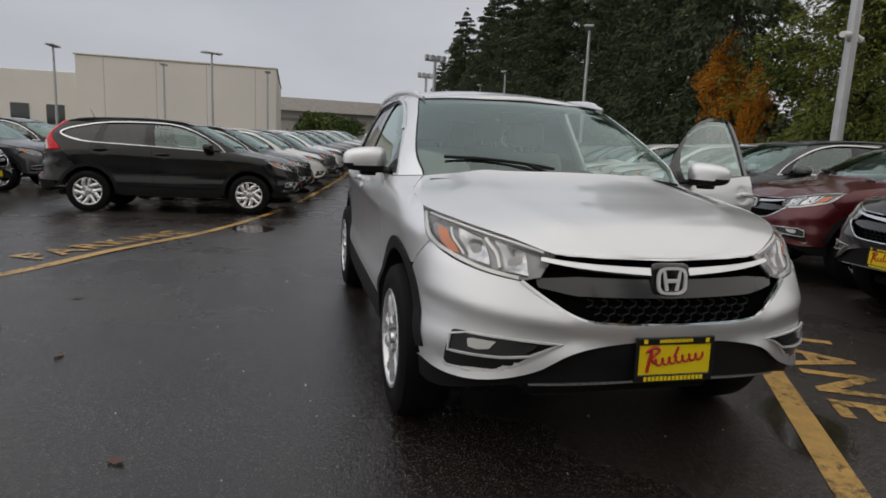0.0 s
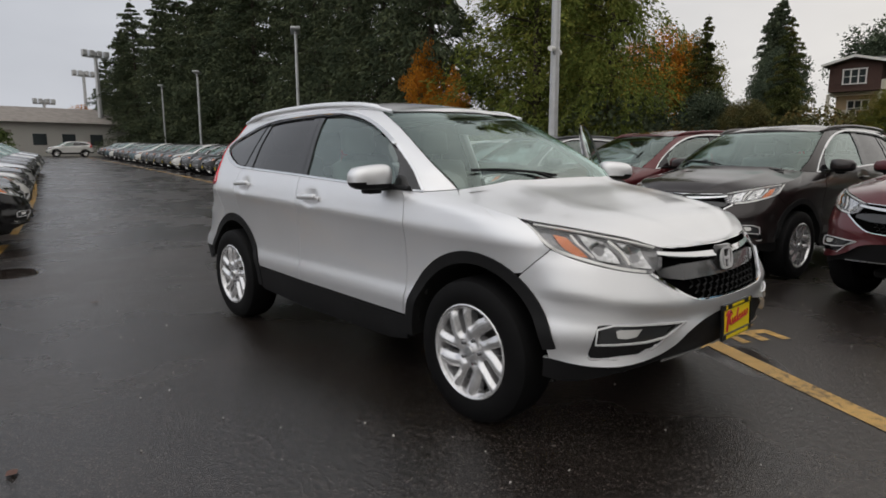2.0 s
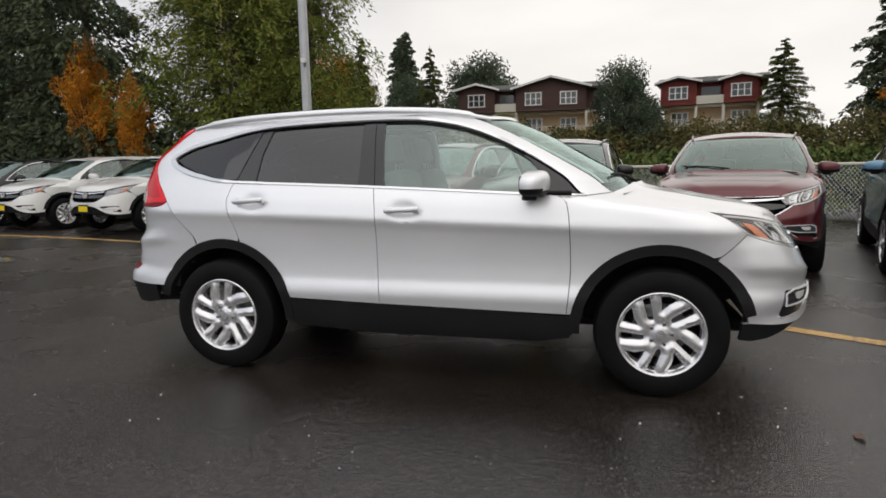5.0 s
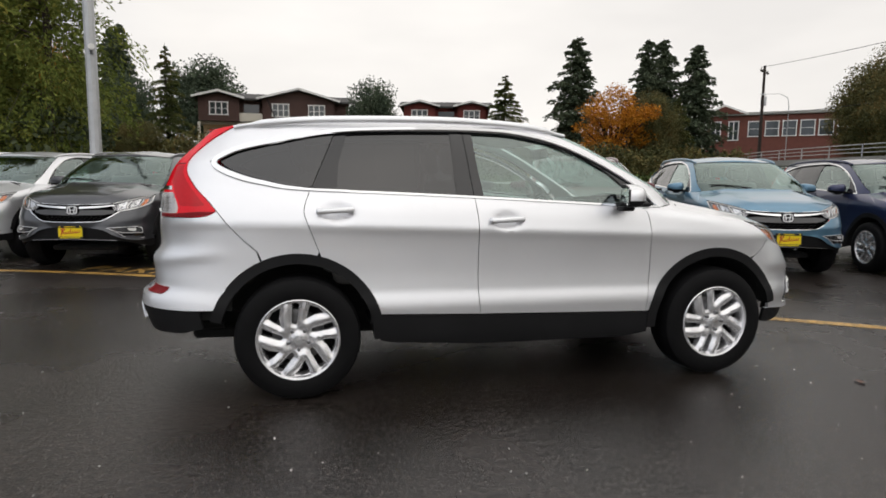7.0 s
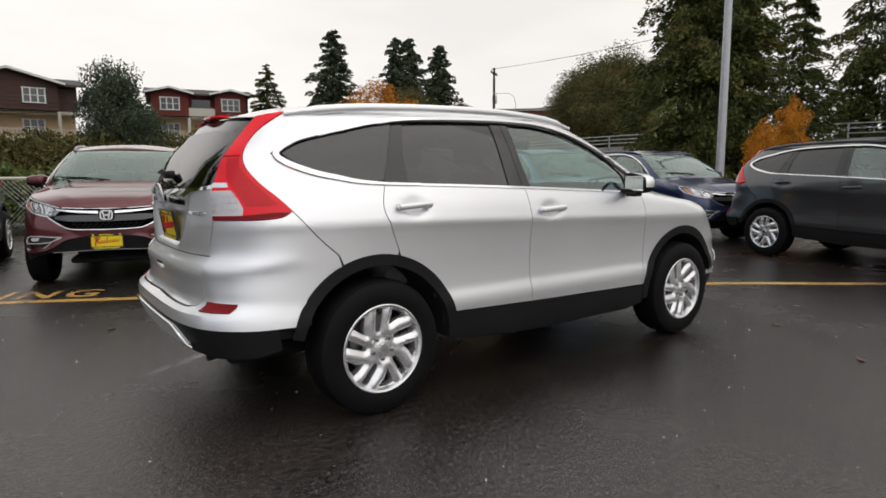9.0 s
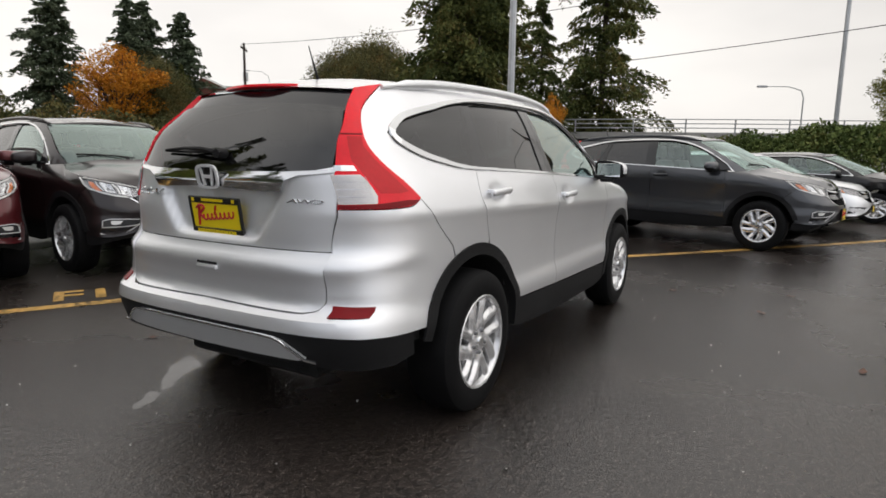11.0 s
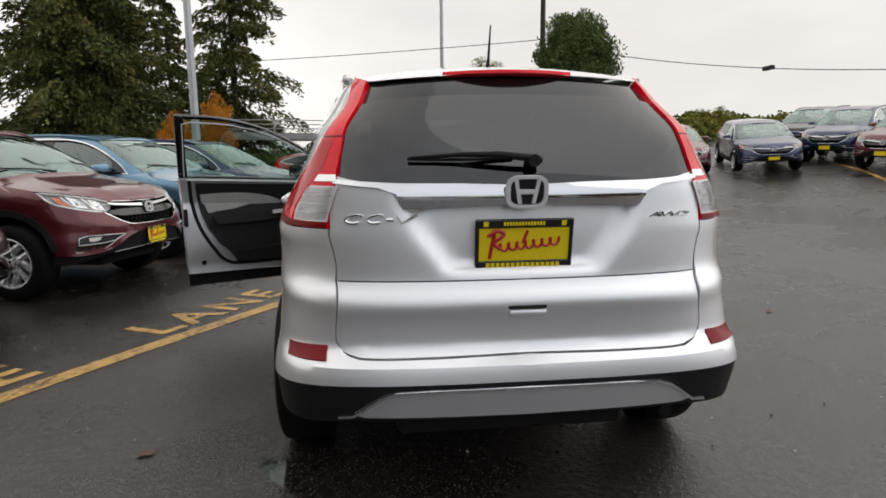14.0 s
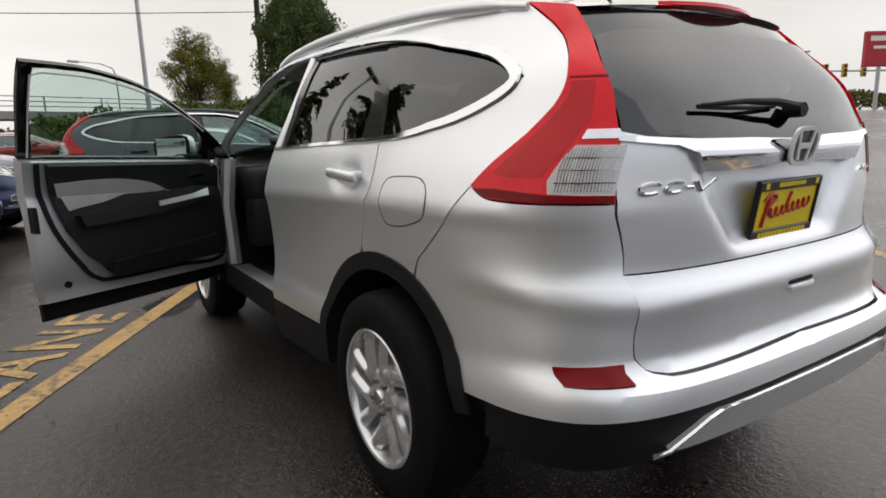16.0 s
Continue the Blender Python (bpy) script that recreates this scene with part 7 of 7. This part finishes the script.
def siding(x0, x1, y0, y1, z0, z1):
    """A walled block whose front steps out and in with each lap of boards."""
    zs = np.arange(z0, z1 + 0.01, (z1 - z0) / max(1, round((z1 - z0) / 0.4)))
    ring = []
    for a, b in zip(zs, zs[1:]):
        for z, out in ((a, 0.05), (b, 0.0)):
            ring.append([(x0, y0 - out, z), (x1, y0 - out, z), (x1, y1, z), (x0, y1, z)])
    verts = [p for r in ring for p in r]
    faces = [(4 * i + k, 4 * i + (k + 1) % 4, 4 * i + 4 + (k + 1) % 4, 4 * i + 4 + k) for i in range(len(ring) - 1) for k in range(4)]
    n = 4 * (len(ring) - 1)
    return verts, faces + [(3, 2, 1, 0), (n, n + 1, n + 2, n + 3)]


def town_house(label, m, wall, wings, w, deep=10.0):
    """Two floors over a lit porch storey, gabled wings, balconies with railings."""
    top = thing("town_house", label, "house", "houses on the hill", at=m)
    part("wall", siding(0, w, 0, deep, 2.9, 5.7), M[wall], top, "dark lap siding of the upper floor")
    part("lower_wall", siding(0.2, w - 0.2, 0.8, deep, -3.0, 2.7), M["tan_siding"], top, "tan lower storey")
    part("floor_band", rbox(-0.2, w + 0.2, -0.25, deep, 2.62, 2.92, 0.02, 1), M["cream_trim"], top)
    gable_roof(top, 0, w, 0, deep, 5.75, 1.3, 0.8)
    for x0, x1 in wings:
        part("wing", siding(x0, x1, -1.6, 0.5, 2.9, 5.7), M[wall], top)
        gable_wall(top, x0, x1, -1.62, 5.7, (x1 - x0) * 0.15, M[wall])
        gable_roof(top, x0, x1, -1.6, 4.0, 5.72, (x1 - x0) * 0.15, 0.55, "y")
        for x in np.linspace(x0, x1, 3 if x1 - x0 > 5 else 2)[:-1] + (x1 - x0) / (4 if x1 - x0 > 5 else 2):
            window_unit(top, pose(float(x), -1.66, 4.35), 1.9 if x1 - x0 <= 5 else 1.8, 1.35, 3)
            window_unit(top, pose(float(x), 0.74, 1.3), 1.8, 1.5, 3)
        for x in (x0, x1):
            part("porch_post", rbox(x - 0.14, x + 0.14, -1.5, -1.2, -0.2, 2.7, 0.02, 1), M["cream_trim"], top)
    part("balcony_floor", rbox(0, w, -1.6, 0.9, -0.32, -0.08, 0.02, 1), M["cream_trim"], top)
    for z in (0.0, 0.9):
        part("railing", rbox(0, w, -1.56, -1.5, z, z + 0.08, 0), M["cream_trim"], top)
    stick = rbox(-0.035, 0.035, -1.55, -1.51, 0.05, 0.92, 0)
    stick_mesh = mesh_of("baluster", stick[0], stick[1], 35, (M["cream_trim"],))
    for x in np.arange(0.1, w, 0.3):
        ob = new("baluster", stick_mesh)
        ob.parent, ob.matrix_basis = top, pose(float(x), 0, 0)
    gaps = [(a[1], b[0]) for a, b in zip(wings, wings[1:])]
    for a, b in gaps:
        part("balcony_wall", rbox(a, b, -1.5, -1.35, 2.9, 3.9, 0.01, 1), M["cream_trim"], top)
        part("balcony_door", rbox(a + 0.4, b - 0.4, -0.05, 0.05, 2.95, 5.1, 0.01, 1), M["window_pane"], top)
    return top


town_house("brown town house with white gables and balconies", pose(-8.8, 41.5, 3.35, 0, 0, 2) @ Matrix.Diagonal((0.62, 0.62, 0.58, 1)), "brown_siding", [(0.0, 4.3), (6.8, 14.8)], 16.6)
town_house("red town house with white windows and a porch", pose(5.35, 39.5, 3.35, 0, 0, -12) @ Matrix.Diagonal((0.57, 0.57, 0.515, 1)), "red_siding", [(0.0, 3.8), (6.6, 10.0)], 10.4)

wh = thing("warehouse", "large plain cream warehouse with a flat roof", "building")
part("wall", rbox(-75, -53, -18.6, -2.7, 0, 7.3, 0.05, 1), M["cream_wall"], wh)
part("low_wing", rbox(-75, -53.5, -70, -18.5, 0, 5.9, 0.05, 1), M["cream_wall"], wh)
part("parapet", join(rbox(-53.15, -52.9, -18.7, -2.6, 7.3, 7.42, 0.02, 1), rbox(-75, -53.0, -2.8, -2.6, 7.3, 7.42, 0.02, 1)), M["cream_trim"], wh)
for y in np.arange(-60, -19, 2.6):
    part("window", rbox(-53.52, -53.42, y, y + 1.35, 1.6, 3.2, 0.01, 1), M["window_pane"], wh)
for y in np.arange(-16.5, -3, 4.0):
    part("wall_joint", rbox(-53.0, -52.985, y, y + 0.04, 0.1, 7.2, 0), M["grey_wall"], wh)

lb = thing("low_building", "long low pale building with a brown roof", "building", at=pose(-92, -12, 0.9, 0, 0, 3))
part("wall", rbox(0, 12, 0, 34, 0, 4.3, 0.05, 1), M["grey_wall"], lb)
part("roof", ([(12.8, -0.8, 4.2), (12.8, 34.8, 4.2), (6, 34.8, 6.3), (6, -0.8, 6.3), (-0.8, -0.8, 4.2), (-0.8, 34.8, 4.2)], [(0, 1, 2, 3), (3, 2, 5, 4), (0, 3, 4), (1, 5, 2)]), M["brown_roof"], lb, sharp=20)
for y in (22, 25, 28):
    part("window", rbox(11.95, 12.06, y, y + 1.4, 1.6, 2.9, 0.01, 1), M["window_pane"], lb)
part("loading_band", rbox(11.98, 12.1, 4, 20, 2.9, 3.3, 0.01, 1), M["brown_roof"], lb)

bc = thing("brick_building", "red brick building with a long band of windows", "building", at=pose(57, 78, 4.2, 0, 0, -42))
part("wall", rbox(0, 24, 0, 10, 0, 6.6, 0.05, 1), M["brick_red"], bc)
part("flat_roof", rbox(-0.3, 24.3, -0.4, 10, 6.6, 7.0, 0.03, 1), M["concrete"], bc)
for x in np.arange(6.5, 23, 2.2):
    window_unit(bc, pose(float(x), -0.05, 4.6), 1.7, 2.0, 1, 2)
gable_wall(bc, 0.0, 5.0, -0.6, 6.8, 1.2, M["brick_red"])
for x in (1.3, 3.7):
    window_unit(bc, pose(x, -0.1, 4.4), 1.3, 2.6, 2, 2)


# ---- poles, wires, overpass, fence ----
def lot_lamp(x, y, h, heads, yaw, r=0.075, boxes=False):
    top = thing("lot_lamp", "grey steel lot lamp with flat heads", "lamp post", "lamps of the lot", at=pose(x, y, hill_z(x, y), 0, 0, yaw))
    part("pole", tube([(0, 0, -0.2), (0, 0, h * 0.5), (0, 0, h)], [r * 1.15, r, r * 0.85], 10), M["galvanised"], top)
    part("base", lathe([(0.0, 0.55), (0.22, 0.55), (0.24, 0.5), (0.24, -0.1)], 16, "z"), M["concrete"], top)
    for s in heads:
        head = part("lamp_head", rbox(-0.22, 0.22, 0.35 * s - 0.34, 0.35 * s + 0.34, h - 0.02, h + 0.10, 0.04, 2), M["galvanised"], top)
        part("arm", tube([(0, 0, h - 0.05), (0, 0.25 * s, h + 0.03)], 0.03, 6), M["galvanised"], head)
    if boxes:
        for s in (-1, 1):
            box = part("security_camera", moved(tube([(0, 0, 0), (0, 0.26, -0.03)], 0.055, 8), pose(0, 0.10 * s, boxes, 0, 0, 0 if s > 0 else 180)), M["white_trim"], top)
            part("bracket", rbox(-0.03, 0.03, -0.15, 0.15, boxes - 0.12, boxes - 0.06, 0.01, 1), M["galvanised"], box)
    return top


lot_lamp(-5.15, 8.25, 8.5, (-1, 1), 20, 0.095, 3.55)
lot_lamp(-22.7, 11.9, 6.8, (-1, 1), 60)
lot_lamp(-39.5, 13.8, 6.4, (-1, 1), 60)
lot_lamp(-58.0, 17.6, 6.9, (-1, 1), 60)
lot_lamp(12.3, 5.1, 9.0, (-1, 1), 10, 0.095)
lot_lamp(-38.7, -15.4, 5.9, (-1, 1), 90)
lot_lamp(-40.7, -6.6, 6.4, (-1, 1), 30)
lot_lamp(-51.5, -11.6, 6.3, (-1, 1), 90)
lot_lamp(-51.5, -3.4, 6.3, (-1, 1), 90)
lot_lamp(35.0, -3.6, 13.0, (), 0, 0.11)
lot_lamp(24.0, -24.5, 11.0, (-1, 1), 30, 0.11)


def utility_pole(x, y, h, arm, yaw, label="dark wooden utility pole"):
    top = thing("utility_pole", label, "pole", "utility poles", at=pose(x, y, hill_z(x, y), 0, 0, yaw))
    part("pole", tube([(0, 0, -0.3), (0, 0, h)], [0.19, 0.13], 8), M["pole_wood"], top)
    if arm:
        part("crossarm", rbox(-1.4, 1.4, -0.08, 0.08, h - 0.75, h - 0.58, 0.02, 1), M["pole_wood"], top)
        for k in (-1.2, -0.5, 0.5, 1.2):
            part("insulator", lathe([(0.0, 0.22), (0.05, 0.2), (0.06, 0.05), (0.03, 0.0)], 8, "z"), M["concrete"], top, at=pose(k, 0, h - 0.58))
        part("transformer", lathe([(0.0, 1.0), (0.28, 1.0), (0.3, 0.95), (0.3, 0.05), (0.0, 0.0)], 12, "z"), M["galvanised"], top, at=pose(0.35, 0, h - 4.2))
    return top


utility_pole(46.4, 53.7, 11.5, True, 35)
utility_pole(33.0, -9.5, 13.0, False, 0)
utility_pole(21.5, -22.8, 13.5, False, 0, "dark utility pole with a pale conduit")


def cable(a, b, sag, label="thin dark cable hung between poles"):
    a, b = Vector(a), Vector(b)
    pts = [tuple(a + (b - a) * t - Vector((0, 0, sag * 4 * t * (1 - t)))) for t in np.linspace(0, 1, 25)]
    tagged(part("overhead_cable", tube(pts, 0.022, 5), M["cable"]), label, "cable", "overhead cables")


cable((33.0, -9.5, 8.2), (46.0, 53.7, 8.4), 1.0)
cable((33.0, -9.5, 11.6), (46.0, 53.7, 13.4), 1.0)
cable((33.0, -9.5, 8.0), (21.5, -22.8, 4.9), 0.5)
cable((33.0, -9.5, 12.4), (21.5, -22.8, 11.5), 0.3)
box = thing("street_light_box", "small dark signal box hanging on the cable", "signal", at=pose(25.0, -18.75, 5.45))
part("box_body", rbox(-0.35, 0.35, -0.12, 0.12, -0.12, 0.08, 0.03, 1), M["cable"], box)


def street_light(x, y, h, yaw, reach=2.2):
    top = thing("street_light", "slim grey street light with a curved arm", "lamp post", "street lights", at=pose(x, y, hill_z(x, y), 0, 0, yaw))
    part("pole", tube([(0, 0, -0.2), (0, 0, h * 0.85), (0.15, 0, h * 0.95), (0.8, 0, h), (reach, 0, h)], [0.045, 0.036, 0.03, 0.024, 0.02], 8), M["galvanised"], top)
    part("lamp_head", rbox(reach - 0.1, reach + 0.4, -0.09, 0.09, h - 0.06, h + 0.05, 0.03, 2), M["galvanised"], top)


street_light(45.0, 48.3, 8.2, 150)
street_light(33.4, -2.0, 3.7, 118, 2.0)
street_light(29.9, -35.9, 4.0, 222, 1.2)
street_light(18.2, -38.0, 3.5, 208, 0.9)

rail_line = np.array(spline([(58, 74), (46, 58), (36, 43), (32, 26), (33, 10), (36, 0), (40, -8)], 1.5))
ov = thing("overpass", "concrete overpass edge with a metal railing", "bridge")
verts, faces = [], []
for i, (x, y) in enumerate(rail_line):
    verts += [(x, y, 2.45), (x, y, 2.85), (x + 3.0, y + 1, 2.85), (x + 3.0, y + 1, 2.45)]
    if i:
        faces += [(4 * i - 4 + k, 4 * i + k, 4 * i + (k + 1) % 4, 4 * i - 4 + (k + 1) % 4) for k in range(4)]
part("deck_edge", (verts, faces), M["concrete"], ov, sharp=20)
for z in (3.1, 3.35, 3.6):
    part("rail", tube([(x, y, z) for x, y in rail_line], 0.03, 6), M["galvanised"], ov)
for x, y in rail_line[::2]:
    part("rail_post", tube([(x, y, 2.8), (x, y, 3.63)], 0.045, 6), M["galvanised"], ov)

fence_line = np.array(spline([(-60, 25.5), (-40, 19.6), (-24, 16.4), (-12, 13.6), (-8, 12.8), (-3, 11.6), (3, 10.4), (8, 8.4)], 2.4))
fe = thing("chain_link_fence", "low chain-link fence with a pale top rail", "fence")
part("top_rail", tube([(x, y, hill_z(x, y) + 1.15) for x, y in fence_line], 0.03, 6), M["cream_trim"], fe)
for x, y in fence_line:
    part("fence_post", tube([(x, y, hill_z(x, y) - 0.1), (x, y, hill_z(x, y) + 1.2)], 0.035, 6), M["galvanised"], fe)
wires = []
for (x0, y0), (x1, y1) in zip(fence_line, fence_line[1:]):
    if x0 < -14:
        continue
    for k in range(24):
        for s in (0, 1):
            t0, t1 = k / 24, k / 24 + 0.48
            za, zb = (0.05, 1.13) if s else (1.13, 0.05)
            t1c = min(t1, 1.0)
            f_ = (t1c - t0) / 0.48
            wires.append(tube([(x0 + (x1 - x0) * t0, y0 + (y1 - y0) * t0, za), (x0 + (x1 - x0) * t1c, y0 + (y1 - y0) * t1c, za + (zb - za) * f_)], 0.004, 3, False))
tagged(part("wire_mesh", join(*wires), M["galvanised"], fe), kind="stuff")

bol = thing("bollard", "yellow steel bollard at the top of the lane", "bollard", at=pose(31.5, -12.6, hill_z(31.5, -12.6)))
part("post", lathe([(0.0, 1.35), (0.07, 1.33), (0.1, 1.25), (0.1, -0.1)], 14, "z"), M["plate_yellow"], bol)
ub = thing("utility_box", "grey metal utility box beside the brambles", "utility box", at=pose(29.5, -10.6, hill_z(29.5, -10.6), 0, 0, 20))
part("cabinet", rbox(-0.5, 0.5, -0.3, 0.3, 0, 1.2, 0.03, 1), M["galvanised"], ub)
part("cabinet_door", rbox(-0.53, -0.49, -0.24, 0.24, 0.1, 1.1, 0.01, 1), M["concrete"], ub)


def light_mast(x, y, h):
    top = thing("flood_light_mast", "tall grey mast with a rack of floodlights", "lamp post", "flood masts", at=pose(x, y, hill_z(x, y), 0, 0, 10))
    part("pole", tube([(0, 0, -0.2), (0, 0, h)], [0.32, 0.22], 10), M["galvanised"], top)
    part("rack", rbox(-0.1, 0.1, -1.6, 1.6, h - 0.7, h - 0.5, 0.02, 1), M["galvanised"], top)
    for y_ in (-1.3, -0.45, 0.45, 1.3):
        part("floodlight", rbox(-0.2, 0.35, y_ - 0.3, y_ + 0.3, h - 0.5, h + 0.2, 0.06, 1), M["galvanised"], top)


light_mast(-83.8, 18.5, 12.8)
light_mast(-103.6, 21.5, 12.6)
light_mast(-112, 17.5, 8.8)

sg = thing("dealer_sign", "red sign panel on a post", "sign", at=pose(12.2, -36.0, 0.4, 0, 0, 60))
part("panel", rbox(-0.9, 0.9, -0.15, 0.15, 3.6, 5.4, 0.04, 1), M["sign_red"], sg)
part("lettering", join(rbox(-0.7, 0.7, -0.17, 0.17, 4.9, 5.15, 0), rbox(-0.7, 0.5, -0.17, 0.17, 4.5, 4.65, 0)), M["white_trim"], sg)
part("post", tube([(0, 0, -0.5), (0, 0, 3.7)], 0.1, 8), M["galvanised"], sg)
bs = thing("blue_sign", "small blue road sign on a post", "sign", at=pose(33.8, -45.7, 1.5, 0, 0, 40))
part("panel", rbox(-0.6, 0.6, -0.04, 0.04, 3.6, 5.2, 0.02, 1), M["sign_blue"], bs)
part("post", tube([(0, 0, -0.5), (0, 0, 4.0)], 0.06, 8), M["galvanised"], bs)
part("symbol", join(rbox(-0.30, -0.17, -0.06, 0.06, 4.3, 5.0, 0), rbox(0.17, 0.30, -0.06, 0.06, 4.3, 5.0, 0), rbox(-0.17, 0.17, -0.06, 0.06, 4.59, 4.71, 0)), M["white_trim"], bs, "white letter H")
ts = thing("traffic_signal", "mast arm with yellow traffic signals", "traffic light", at=pose(28.1, -82.7, 2.6, 0, 0, 57))
part("pole", tube([(0, 0, -0.3), (0, 0, 4.0), (0.3, 0, 4.2), (15, 0, 4.4)], [0.2, 0.16, 0.13, 0.08], 8), M["galvanised"], ts)
for x in (5.0, 7.2, 9.4, 12.0):
    head = part("signal_head", rbox(x - 0.28, x + 0.28, -0.2, 0.2, 3.6, 5.1, 0.06, 1), M["signal_yellow"], ts)
    for z in (3.87, 4.35, 4.83):
        part("signal_lens", rbox(x - 0.17, x + 0.17, 0.18, 0.26, z - 0.17, z + 0.17, 0.05, 1), M["cable"], head)

# leaves and grit on the asphalt
spots = []
for k in range(500):
    a, r = rng.uniform(0, 2 * math.pi), rng.uniform(1.5, 7)
    spots.append((r * math.cos(a), r * math.sin(a), 0.006))
tagged(new("grit", quads_mesh("grit", shards(np.array(spots), 0.006, 0.8, np.array([0.6, 0.6, 0.1])), M["concrete"])), "scattered grit on the wet asphalt", "grit", kind="stuff")
material("wet_leaf", (0.10, 0.035, 0.015), 0.5, vary=0.3)
for x, y in ((2.14, -1.22), (1.65, -2.0), (-1.45, 1.49), (-3.1, -2.4), (0.4, -2.6), (-0.9, -2.9), (2.5, -2.2), (-2.6, -1.6), (-2.2, 1.9), (3.4, 0.9)):
    a = rng.uniform(0, 360)
    lf = part("fallen_leaf", ([(-0.04, 0, 0.006), (-0.015, 0.022, 0.012), (0.02, 0.018, 0.01), (0.045, 0.0, 0.02), (0.015, -0.022, 0.008), (-0.02, -0.016, 0.012)], [(0, 1, 5), (1, 2, 4, 5), (2, 3, 4)]), M["wet_leaf"], at=pose(x, y, 0, 0, 0, a))
    tagged(lf, "brown fallen leaf lying on wet asphalt", "leaf", "fallen leaves")


def dark_vehicle():
    """Rounded dark stand-in for a vehicle under the big maple at the lane's top."""
    x, y = 36.4, -12.4
    top = thing("trailer", "dark green canvas-covered trailer under the maple", "trailer", at=pose(x, y, hill_z(x, y), 0, 0, 70))
    part("cover", rbox(-1.75, 1.75, -0.9, 0.9, 0.85, 1.95, 0.28, 4), M["vehicle_green"], top)
    part("chassis", rbox(-1.6, 1.6, -0.7, 0.7, 0.55, 0.86, 0.04, 1), M["under"], top)
    for sx in (-0.8, 0.8):
        for sy in (-0.78, 0.78):
            part("wheel", moved(lathe([(0, -0.1), (0.2, -0.1), (0.32, -0.09), (0.33, 0.0), (0.32, 0.09), (0.0, 0.1)], 18), pose(sx, sy, 0.33)), M["tyre"], top)


material("vehicle_green", (0.030, 0.045, 0.040), 0.55, vary=0.3, scale=3, bump=0.01, bump_scale=4)
dark_vehicle()
